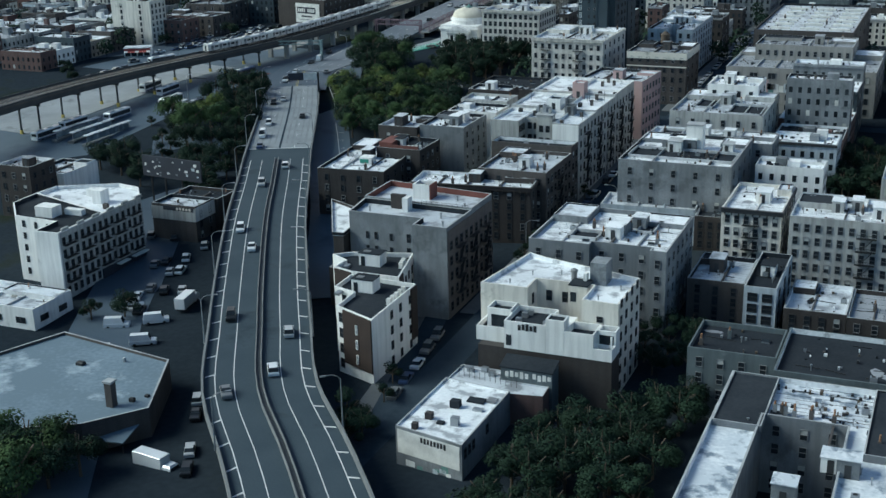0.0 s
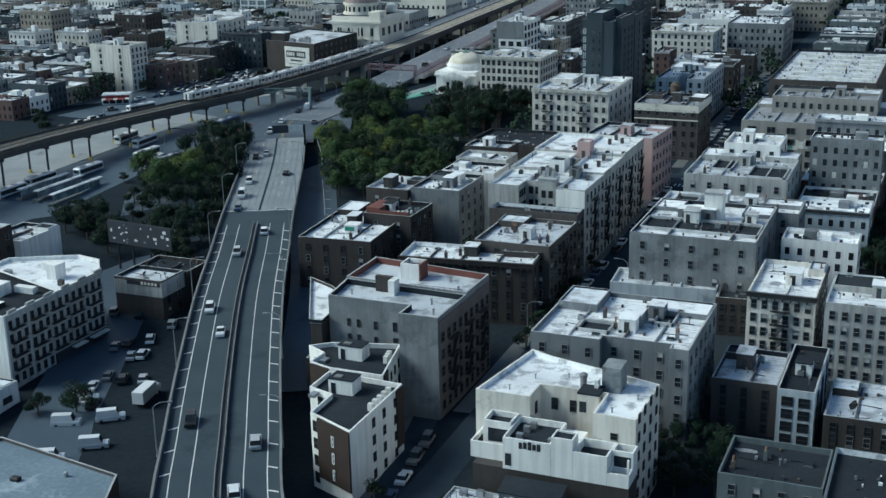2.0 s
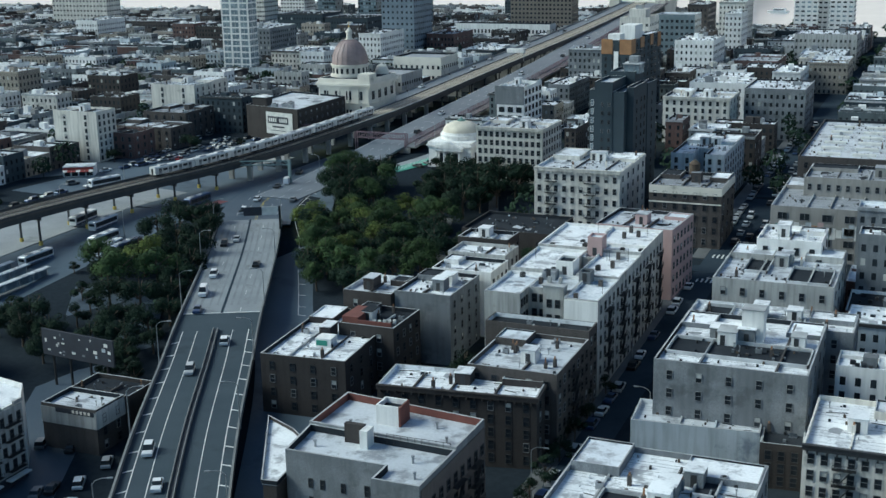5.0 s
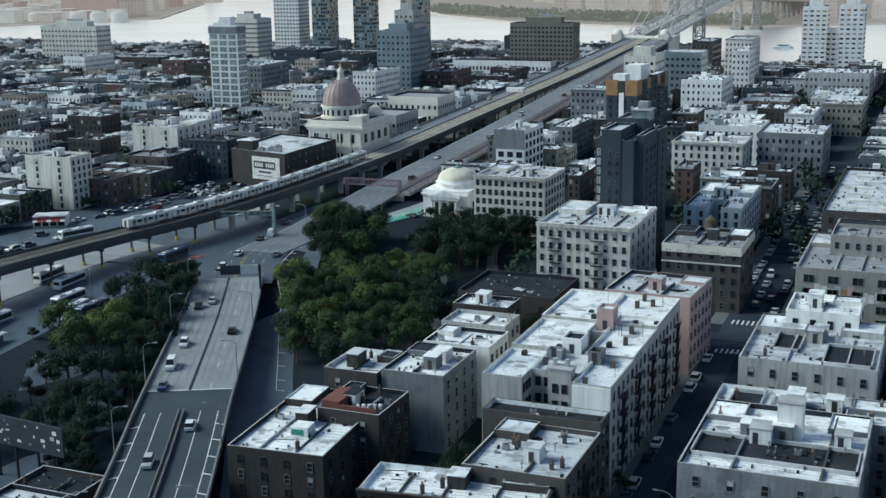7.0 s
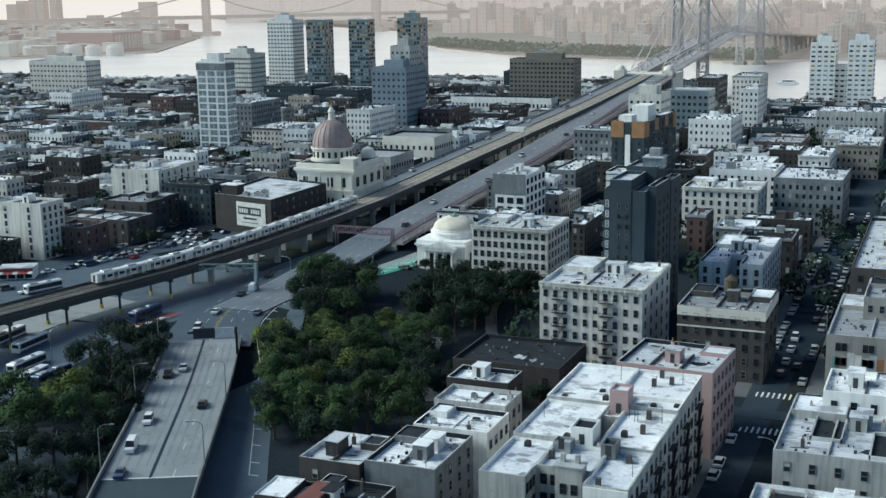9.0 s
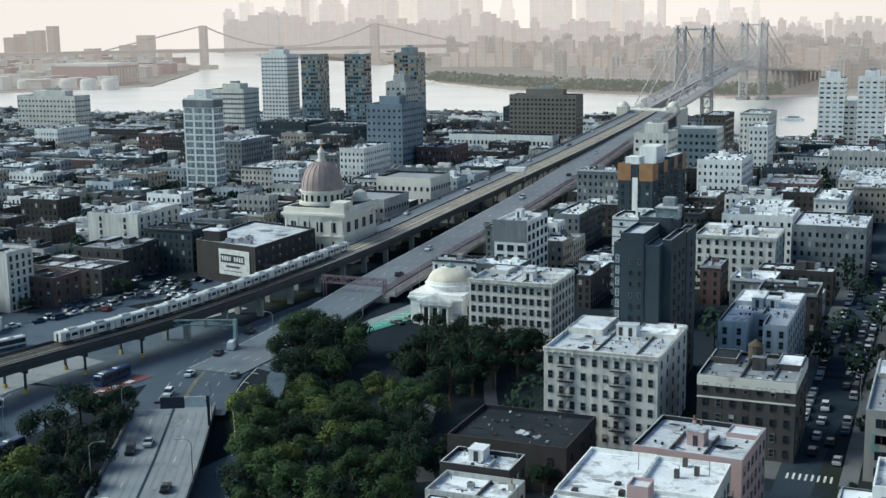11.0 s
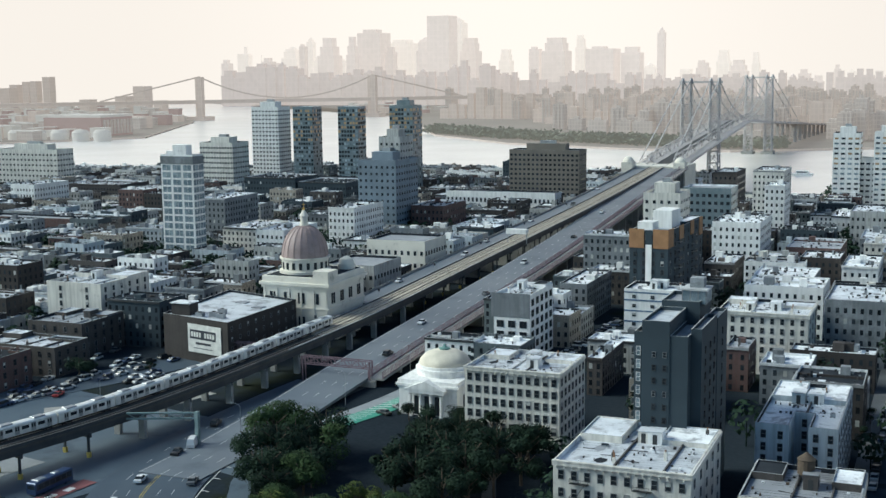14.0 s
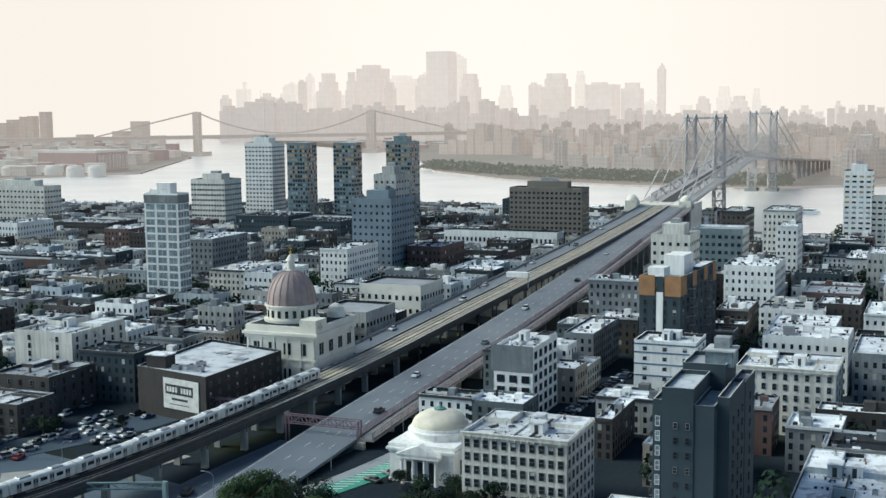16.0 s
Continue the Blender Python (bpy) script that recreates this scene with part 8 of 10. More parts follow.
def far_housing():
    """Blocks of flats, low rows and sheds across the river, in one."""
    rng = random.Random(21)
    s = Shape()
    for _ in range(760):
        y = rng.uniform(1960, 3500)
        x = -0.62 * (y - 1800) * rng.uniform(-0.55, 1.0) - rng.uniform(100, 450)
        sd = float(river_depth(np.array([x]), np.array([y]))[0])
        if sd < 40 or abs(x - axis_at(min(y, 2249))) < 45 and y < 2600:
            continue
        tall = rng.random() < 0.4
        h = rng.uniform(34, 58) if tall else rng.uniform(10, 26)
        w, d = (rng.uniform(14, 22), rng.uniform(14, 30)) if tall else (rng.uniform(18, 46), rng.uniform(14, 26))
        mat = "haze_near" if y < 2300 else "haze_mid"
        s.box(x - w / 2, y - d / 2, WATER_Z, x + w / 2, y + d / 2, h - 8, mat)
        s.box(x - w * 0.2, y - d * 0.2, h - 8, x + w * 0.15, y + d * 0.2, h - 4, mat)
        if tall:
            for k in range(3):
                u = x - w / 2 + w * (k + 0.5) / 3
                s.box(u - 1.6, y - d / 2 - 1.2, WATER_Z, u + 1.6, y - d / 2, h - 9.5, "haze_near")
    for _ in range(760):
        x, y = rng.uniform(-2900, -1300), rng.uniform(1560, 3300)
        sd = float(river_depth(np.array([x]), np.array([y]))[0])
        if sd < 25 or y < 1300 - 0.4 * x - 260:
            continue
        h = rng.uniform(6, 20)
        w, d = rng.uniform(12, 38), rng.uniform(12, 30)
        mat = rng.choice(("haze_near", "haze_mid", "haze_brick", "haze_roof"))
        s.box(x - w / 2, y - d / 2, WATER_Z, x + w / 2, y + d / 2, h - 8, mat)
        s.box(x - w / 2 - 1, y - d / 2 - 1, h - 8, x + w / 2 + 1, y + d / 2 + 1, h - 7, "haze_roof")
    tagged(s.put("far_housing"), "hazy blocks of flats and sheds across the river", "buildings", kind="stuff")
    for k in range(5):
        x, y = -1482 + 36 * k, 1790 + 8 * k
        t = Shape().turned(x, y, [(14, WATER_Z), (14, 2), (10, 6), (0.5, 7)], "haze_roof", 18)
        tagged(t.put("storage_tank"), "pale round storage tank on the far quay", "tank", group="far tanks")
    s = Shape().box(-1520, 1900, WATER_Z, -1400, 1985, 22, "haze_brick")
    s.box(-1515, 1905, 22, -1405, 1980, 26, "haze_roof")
    for k in range(9):
        s.box(-1400, 1905 + k * 9, -6, -1398, 1910 + k * 9, 18, "haze_near")
    tagged(s.put("warehouse"), "hazy red brick riverside warehouse", "warehouse")


# Brick and roof emission here is painted haze, not lit surfaces.
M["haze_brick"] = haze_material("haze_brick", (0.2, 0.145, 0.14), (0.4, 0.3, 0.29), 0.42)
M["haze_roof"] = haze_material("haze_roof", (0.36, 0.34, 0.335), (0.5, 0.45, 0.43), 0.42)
far_housing()


def boat(x, y, turn, l, label):
    r = thing("ferry_boat", label, "boat", x, y, WATER_Z, turn)
    s = Shape()
    vs = [(-3, -l / 2, 0), (3, -l / 2, 0), (3.4, l * 0.3, 0), (0, l / 2, 0), (-3.4, l * 0.3, 0)]
    vs = vs + [(x * 1.1, y * 1.03, 2) for x, y, z in vs]
    s.add(vs, [(0, 1, 6, 5), (1, 2, 7, 6), (2, 3, 8, 7), (3, 4, 9, 8), (4, 0, 5, 9), (5, 6, 7, 8, 9)], "white_wall")
    part("hull", s, r)
    part("cabin", Shape().box(-2.4, -l * 0.35, 2, 2.4, l * 0.2, 4.6, "white_wall"), r)
    part("window_band", Shape().box(-2.45, -l * 0.3, 2.8, 2.45, l * 0.15, 3.8, "glass"), r)


boat(-415, 1420, 75, 26, "white ferry boat on the river")
boat(-215, 1440, 85, 22, "small dark work boat on the river")
boat(-830, 1560, 60, 22, "white ferry boat on the far reach")

# ---- trees ----
def make_tree(name, label, mat, radius, height, seed, lobes=15, leaves=240, leaf=0.46):
    """A tapered trunk with limbs under a crown of many loose leaf clumps."""
    rng = random.Random(seed)
    root = thing(name, label, "tree")
    s = Shape()
    s.turned(0, 0, [(0.42, -0.6), (0.3, 0.4), (0.24, height * 0.35), (0.12, height * 0.6), (0.04, height * 0.8)], "bark", 8)
    for k in range(6):
        a = 2 * math.pi * k / 6 + rng.uniform(-0.3, 0.3)
        z = height * rng.uniform(0.3, 0.5)
        q = Vector((math.cos(a) * radius * 0.6, math.sin(a) * radius * 0.6, z + height * 0.22))
        s.beam((0, 0, z), q, 0.16, 0.16, "bark")
    part("trunk", s, root)
    vs, fs = [], []
    for k in range(lobes):
        a, rr = rng.uniform(0, 2 * math.pi), radius * math.sqrt(rng.uniform(0, 0.7))
        lz = height * (0.78 - 0.36 * (rr / radius) ** 2 - rng.uniform(0, 0.24))
        lr = radius * rng.uniform(0.26, 0.46)
        c = Vector((rr * math.cos(a), rr * math.sin(a), lz))
        for j in range(leaves):
            v = Vector((rng.gauss(0, 1), rng.gauss(0, 1), rng.gauss(0.25, 1))).normalized()
            p = c + Vector((v.x * lr, v.y * lr, v.z * lr * 0.8)) * rng.uniform(0.7, 1.08)
            n = (v + Vector((rng.uniform(-0.42, 0.42), rng.uniform(-0.42, 0.42), rng.uniform(-0.1, 0.55)))).normalized()
            t = n.cross(Vector((rng.uniform(-1, 1), rng.uniform(-1, 1), rng.uniform(-1, 1)))).normalized()
            b = n.cross(t)
            sz = leaf * rng.uniform(0.5, 1.1)
            o = len(vs)
            vs += [p + t * sz * 0.6, p + b * sz * 0.35, p - t * sz * 0.6, p - b * sz * 0.35]
            fs.append((o, o + 1, o + 2, o + 3))
    me = mesh_of("crown", vs, fs, [mat])
    crown = new("crown", me)
    crown.parent = root
    tagged(crown, kind="stuff")
    return root


TREES = [
    make_tree("tree", "broad green park tree in full leaf", "leaf", 5.2, 11.5, 1),
    make_tree("tree", "dark green tree with a dense round crown", "leaf_dark", 5.0, 11.0, 2),
    make_tree("tree", "green tree with a loose crown, sunlit yellow in its colour", "leaf_yellow", 4.8, 11.0, 3),
    make_tree("tree", "tall dark street tree with uneven crown", "leaf_dark", 4.0, 10.0, 4, lobes=9),
]
for k, t in enumerate(TREES):
    t.matrix_world = pose(-176 - 7 * k, 392 + 5 * k, land(-176 - 7 * k, 392 + 5 * k))


def inside(x, y, poly):
    c = False
    for (ax, ay), (bx, by) in zip(poly, poly[1:] + poly[:1]):
        if (ay > y) != (by > y) and x < (bx - ax) * (y - ay) / (by - ay) + ax:
            c = not c
    return c


def plant(poly, gap, kinds, seed, size=(0.8, 1.15)):
    rng = random.Random(seed)
    xs, ys = [p[0] for p in poly], [p[1] for p in poly]
    done = []
    for _ in range(4000):
        x, y = rng.uniform(min(xs), max(xs)), rng.uniform(min(ys), max(ys))
        if inside(x, y, poly) and all(math.hypot(x - a, y - b) > gap for a, b in done):
            done.append((x, y))
            s = rng.uniform(*size)
            copy_thing(TREES[rng.choice(kinds)], pose(x, y, land(x, y) + (0.0), 0, 0, rng.uniform(0, 360)) @ Matrix.Scale(s, 4))


def tree_at(x, y, kind, s, z=None):
    copy_thing(TREES[kind], pose(x, y, land(x, y) if z is None else z, 0, 0, (x * 37 + y * 11) % 360) @ Matrix.Scale(s, 4))


PARK = [(-197, 372), (-205, 390), (-212, 402), (-206, 414), (-196, 424), (-184, 428), (-172, 418), (-166, 398), (-160, 382), (-157, 366), (-168, 350), (-183, 353)]
plant(PARK, 6.6, (0, 0, 0, 1, 2, 1), 11, (0.8, 1.2))
plant([(-209, 422), (-226, 446), (-225, 460), (-214, 462), (-205, 448), (-203, 428)], 6.3, (1, 1, 0, 1), 41, (1.1, 1.45))
plant([(-192, 446), (-193, 474), (-168, 476), (-161, 464), (-163, 440), (-168, 428), (-178, 434)], 6.6, (1, 1, 3, 1), 42, (1.1, 1.5))
for x, y, k, s in ((-211, 403, 2, 1.15), (-206, 396, 2, 1.05), (-201, 412, 2, 1.1), (-199, 382, 2, 0.95), (-181, 391, 2, 1.1), (-190, 366, 2, 0.9)):
    tree_at(x, y, k, s)
for x, y, k, s in ((-245, 371, 1, 1.2), (-246, 384, 1, 1.25), (-240, 391, 1, 1.0), (-230.5, 377, 1, 1.15), (-224, 360, 1, 1.2), (-232, 362, 1, 1.3), (-236, 381, 3, 1.3), (-218, 348, 1, 1.1),
                   (-244, 342, 0, 1.2), (-236, 335, 1, 1.1), (-229, 331, 0, 1.35), (-232, 346, 2, 1.3), (-222, 338, 0, 1.25), (-216, 322, 1, 1.2), (-224, 320, 1, 1.15), (-210, 312, 1, 1.0),
                   (-240, 297, 1, 1.0), (-234, 302, 1, 1.1), (-230, 294, 1, 1.0), (-243, 308, 3, 0.8), (-219, 288, 1, 0.95), (-224, 297, 1, 0.9), (-250, 313, 3, 0.5), (-253, 342, 3, 0.45), (-330, 395, 1, 0.6), (-322, 388, 1, 0.55), (-338, 403, 1, 0.6), (-318, 497, 1, 0.9)):
    tree_at(x, y, k, s)
for x, y, k, s in ((-206, 302, 1, 1.0), (-213, 298, 1, 0.9), (-215, 308, 1, 1.0), (-206, 320, 1, 0.95), (-212, 330, 1, 1.0), (-225, 308, 3, 0.8), (-228, 317, 3, 0.75), (-236, 324, 3, 0.7), (-199, 303, 1, 0.8), (-206, 311, 3, 0.9), (-216, 339, 1, 1.1), (-225, 352, 1, 1.1), (-238, 352, 1, 1.0)):
    tree_at(x, y, k, s)
plant([(-204, 300), (-196, 296), (-188, 280), (-196, 276)], 5.0, (1, 3), 14, (0.6, 0.9))
plant([(-56, 178), (-46, 184), (-37, 190), (-36, 130), (-60, 128)], 4.6, (1, 1, 1, 3), 15, (0.75, 1.05))
plant([(-52, 226), (-50, 206), (-41, 204), (-40, 222)], 4.5, (1, 3), 32, (0.55, 0.75))
plant([(-158, 133), (-141, 140), (-129, 146), (-124, 140), (-130, 124), (-152, 118)], 4.8, (1, 0, 1), 16, (0.9, 1.25))
plant([(-100, 176), (-88, 170), (-84, 150), (-98, 150)], 4.5, (1, 3), 17, (0.6, 0.9))
plant([(-122, 305), (-112, 305), (-110, 285), (-122, 285)], 5.0, (1, 3), 18, (0.7, 0.95))
plant([(-124, 345), (-116, 370), (-118, 325)], 5.0, (1, 3), 19, (0.7, 0.9))
plant([(-36, 350), (-15, 360), (-10, 320), (-30, 318)], 5.5, (1, 1, 3), 20, (0.9, 1.1))
plant([(-160, 395), (-150, 420), (-130, 384), (-150, 380)], 5.0, (1, 3), 21, (0.7, 1.0))
for x, y, k, s in ((-92, 190, 3, 0.55), (-90, 182, 3, 0.5), (-103, 205, 3, 0.5), (-166, 208, 1, 0.75), (-172, 204, 3, 0.7), (-206, 492, 1, 0.6), (-190, 487, 1, 0.8), (-183, 478, 1, 0.85), (-70, 280, 3, 0.6), (-89.6, 258, 3, 0.6), (-89.4, 266, 3, 0.66), (-89.6, 275, 1, 0.55), (-89.4, 284, 3, 0.62), (-89.6, 293, 1, 0.5), (-90, 308, 3, 0.5), (-77.2, 258, 3, 0.5), (-77, 270, 3, 0.55), (-92, 300, 3, 0.55), (-92.5, 325, 3, 0.6), (-93, 350, 3, 0.5), (-73, 300, 3, 0.5), (-73, 330, 3, 0.6), (-74, 400, 3, 0.55), (-74, 440, 3, 0.6), (-74, 470, 3, 0.55), (-75, 500, 3, 0.6), (-92, 510, 3, 0.6), (-92, 530, 3, 0.55), (-75, 560, 3, 0.6), (-334, 468, 1, 0.7), (-340, 520, 1, 0.7), (-320, 505, 3, 0.55), (-303, 512, 3, 0.5)):
    tree_at(x, y, k, s)


def street_trees():
    """Dark crowns between the farther rows, gathered in one."""
    rng = random.Random(5)
    vs, fs = [], []
    spots = []
    for _ in range(24000):
        x, y = (rng.uniform(-760, -330), rng.uniform(540, 940)) if rng.random() < 0.65 else (rng.uniform(-1200, 60), rng.uniform(420, 1180))
        if len(spots) > 1200:
            break
        if x > -330 and x < -165:
            continue
        if near_line(x, y, TRACK, 22) or near_line(x, y, ROADWAY, 22):
            continue
        if any(abs(x - q[0]) < q[2] / 2 + 1 and abs(y - q[1]) < q[3] / 2 + 1 for q in SITES) or any(a - 1 < x < c + 1 and b - 1 < y < d + 1 for a, b, c, d in KEEP):
            continue
        if any(math.hypot(x - a, y - b) < 6 for a, b in spots):
            continue
        spots.append((x, y))
    for x, y in spots:
        g, r, h = land(x, y), rng.uniform(2.8, 5.4), rng.uniform(7.5, 12.5)
        n = 130 if math.hypot(x + 60, y - 200) < 500 else 60
        for j in range(n):
            v = Vector((rng.gauss(0, 1), rng.gauss(0, 1), rng.gauss(0.2, 1))).normalized()
            p = Vector((x + v.x * r * rng.uniform(0.6, 1.1), y + v.y * r * rng.uniform(0.6, 1.1), g + h * 0.62 + v.z * h * 0.36))
            nn = (v + Vector((rng.uniform(-0.6, 0.6), rng.uniform(-0.6, 0.6), rng.uniform(0, 0.8)))).normalized()
            t = nn.cross(Vector((rng.uniform(-1, 1), rng.uniform(-1, 1), 0.3))).normalized()
            b = nn.cross(t)
            sz = rng.uniform(0.8, 1.6) * (1 if n == 130 else 1.5)
            o = len(vs)
            vs += [p + t * sz * 0.6, p + b * sz * 0.4, p - t * sz * 0.6, p - b * sz * 0.4]
            fs.append((o, o + 1, o + 2, o + 3))
        o = len(vs)
        vs += [(x - 0.2, y, g - 0.5), (x + 0.2, y, g - 0.5), (x + 0.1, y, g + h * 0.6), (x - 0.1, y, g + h * 0.6), (x, y - 0.2, g - 0.5), (x, y + 0.2, g - 0.5), (x, y + 0.1, g + h * 0.6), (x, y - 0.1, g + h * 0.6)]
        fs += [(o, o + 1, o + 2, o + 3), (o + 4, o + 5, o + 6, o + 7)]
    tagged(new("street_trees", mesh_of("street_trees", vs, fs, ["leaf_dark"])), "dark street and yard trees between the far rows", "trees", kind="stuff")


street_trees()

# ---- vehicles ----
def rounded(s, x0, x1, y0, y1, z0, z1, cut, mat):
    """A box with its upper long edges cut back."""
    vs = [(x0, y0, z0), (x1, y0, z0), (x1, y1, z0), (x0, y1, z0), (x0, y0, z1 - cut), (x1, y0, z1 - cut), (x1, y1, z1 - cut), (x0, y1, z1 - cut),
          (x0 + cut, y0 + cut, z1), (x1 - cut, y0 + cut, z1), (x1 - cut, y1 - cut, z1), (x0 + cut, y1 - cut, z1)]
    s.add(vs, [(3, 2, 1, 0), (0, 1, 5, 4), (1, 2, 6, 5), (2, 3, 7, 6), (3, 0, 4, 7), (4, 5, 9, 8), (5, 6, 10, 9), (6, 7, 11, 10), (7, 4, 8, 11), (8, 9, 10, 11)], mat)
    return s


def wheels(root, xs, ys, r=0.33):
    for x in xs:
        for y in ys:
            s = Shape()
            n = 10
            vs = [(x + e, y + r * math.cos(2 * math.pi * k / n), r + r * math.sin(2 * math.pi * k / n)) for e in (-0.11, 0.11) for k in range(n)]
            s.add(vs, [(k, (k + 1) % n, n + (k + 1) % n, n + k) for k in range(n)] + [tuple(range(n - 1, -1, -1)), tuple(range(n, 2 * n))], "tyre")
            part("wheel", s, root)


def make_car(paint, kind):
    """A car along +y: kind is sedan, suv or van."""
    names = {"sedan": "car", "suv": "car", "van": "van"}
    root = thing(names[kind], {"sedan": f"{paint} saloon car on the road", "suv": f"{paint} sport utility car on the road", "van": f"{paint} panel van on the road"}[kind], names[kind], group="street traffic")
    L, W, H = {"sedan": (4.6, 1.8, 1.45), "suv": (4.8, 1.92, 1.75), "van": (5.6, 2.0, 2.4)}[kind]
    p = "car_" + paint
    M[p] = CAR_PAINT[paint]
    s = Shape()
    zb = 0.95 if kind != "van" else 1.2
    rounded(s, -W / 2, W / 2, -L / 2, L / 2, 0.28, zb, 0.14, p)
    part("body", s, root)
    a, b = {"sedan": (-L * 0.36, L * 0.2), "suv": (-L * 0.46, L * 0.2), "van": (-L * 0.49, L * 0.3)}[kind]
    s = Shape()
    e = 0.12
    t0, t1 = a + (0.55 if kind == "sedan" else 0.2), b - (0.7 if kind != "van" else 0.5)
    vs = [(-W / 2 + 0.05, a, zb - 0.05), (W / 2 - 0.05, a, zb - 0.05), (W / 2 - 0.05, b, zb - 0.05), (-W / 2 + 0.05, b, zb - 0.05), (-W / 2 + e + 0.1, t0, H), (W / 2 - e - 0.1, t0, H), (W / 2 - e - 0.1, t1, H), (-W / 2 + e + 0.1, t1, H)]
    glass = p if kind == "van" else "glass"
    s.mixed(vs, [(0, 1, 5, 4), (1, 2, 6, 5), (2, 3, 7, 6), (3, 0, 4, 7), (4, 5, 6, 7)], [glass, glass, "glass", glass, p])
    part("cabin", s, root, "dark glazed cabin with painted roof")
    wheels(root, (-W / 2 + 0.08, W / 2 - 0.08), (-L * 0.31, L * 0.31))
    return root


def make_truck():
    root = thing("box_truck", "white box truck with a plain body", "truck", group="street traffic")
    s = Shape()
    rounded(s, -1.2, 1.2, -4.2, 2.0, 0.9, 3.4, 0.08, "car_white")
    part("box_body", s, root)
    s = Shape()
    rounded(s, -1.1, 1.1, 2.1, 4.0, 0.5, 2.3, 0.3, "car_white")
    part("cab", s, root)
    part("windscreen", Shape().box(-0.95, 4.0, 1.35, 0.95, 4.03, 2.0, "glass"), root)
    wheels(root, (-1.0, 1.0), (-2.8, 3.0), 0.48)
    return root


def make_bus(dark):
    root = thing("bus", "dark blue city bus with a long window band" if dark else "white city bus with a blue skirt and window band", "bus", group="parked buses")
    M["bus_white"], M["bus_blue"] = CAR_PAINT["white"], CAR_PAINT["blue"]
    L, W = 12.2, 2.55
    s = Shape()
    rounded(s, -W / 2, W / 2, -L / 2, L / 2, 0.35, 3.1, 0.18, "bus_blue" if dark else "bus_white")
    part("body", s, root)
    part("window_band", Shape().box(-W / 2 - 0.012, -L / 2 + 0.5, 1.25, W / 2 + 0.012, L / 2 - 0.3, 2.62, "frame_dark"), root, "black window band")
    for x in (-W / 2, W / 2):
        for k in range(6):
            y = -L / 2 + 1.0 + k * 1.85
            part("window", Shape().box(x - 0.02, y, 1.45, x + 0.02, y + 1.6, 2.5, "glass"), root)
        part("skirt", Shape().box(x - 0.015, -L / 2 + 0.2, 0.4, x + 0.015, L / 2 - 0.2, 0.8, "bus_blue"), root)
    part("windscreen", Shape().box(-1.1, L / 2 - 0.02, 1.2, 1.1, L / 2 + 0.03, 2.7, "glass"), root)
    part("rear_window", Shape().box(-1.0, -L / 2 - 0.03, 1.6, 1.0, -L / 2 + 0.02, 2.5, "glass"), root)
    s = Shape()
    rounded(s, -0.9, 0.9, -4.8, -2.0, 3.08, 3.38, 0.1, "steel")
    part("roof_unit", s, root)
    s = Shape()
    rounded(s, -0.7, 0.7, 1.0, 2.6, 3.08, 3.3, 0.1, "steel")
    part("roof_unit", s, root)
    wheels(root, (-W / 2 + 0.12, W / 2 - 0.12), (-3.6, 3.7), 0.5)
    return root


M["car_white"] = CAR_PAINT["white"]
FLEET = {}
for kind in ("sedan", "suv"):
    for paint in ("white", "black", "grey", "silver", "blue"):
        FLEET[kind, paint] = make_car(paint, kind)
FLEET["van", "white"] = make_car("white", "van")
FLEET["sedan", "red"] = make_car("red", "sedan")
FLEET["truck", ""] = make_truck()
FLEET["bus", ""] = make_bus(False)
FLEET["bus", "dark"] = make_bus(True)
USED = set()


def park(kind, paint, x, y, turn, z=None, lift=0.03):
    """Stands a vehicle at a place; the first of a kind is the model itself."""
    m = pose(x, y, (land(x, y) if z is None else z) + lift, 0, 0, turn)
    ob = FLEET[kind, paint]
    if (kind, paint) in USED:
        return copy_thing(ob, m)
    USED.add((kind, paint))
    ob.matrix_basis = m
    return ob


def ramp_at(y):
    for a, b in zip(RAMP, RAMP[1:]):
        if a[1] <= y <= b[1]:
            u = (y - a[1]) / (b[1] - a[1])
            d = (b[0] - a[0], b[1] - a[1])
            return Vector(a) + (Vector(b) - Vector(a)) * u, math.degrees(math.atan2(-d[0], d[1]))
    return Vector(RAMP[-1]), 30.0


def on_ramp(kind, paint, y, side):
    """side: metres to the right of the middle; those on the left come towards us."""
    p, a = ramp_at(y)
    c = math.radians(a)
    park(kind, paint, p.x + side * math.cos(c), p.y + side * math.sin(c), a if side > 0 else a + 180, p.z, 0.02)


for kind, paint, y, side in (("suv", "white", 245, -5.8), ("sedan", "white", 232, -2.6), ("suv", "black", 195, -5.6), ("sedan", "grey", 165, -5.8), ("suv", "silver", 186, 5.6), ("suv", "white", 171, 2.6), ("suv", "silver", 281, -3.0),
                             ("sedan", "black", 352, 5.0), ("suv", "white", 344, -5.5), ("sedan", "silver", 376, -2.6), ("suv", "black", 372, -5.8), ("sedan", "blue", 318, -6.0), ("suv", "white", 297, 2.8), ("van", "white", 330, -6.2)):
    on_ramp(kind, paint, y, side)

rng_cars = random.Random(9)
COLOURS = [("sedan", "white"), ("sedan", "black"), ("sedan", "grey"), ("sedan", "silver"), ("suv", "white"), ("suv", "black"), ("suv", "grey"), ("suv", "silver"), ("sedan", "blue"), ("suv", "blue")]


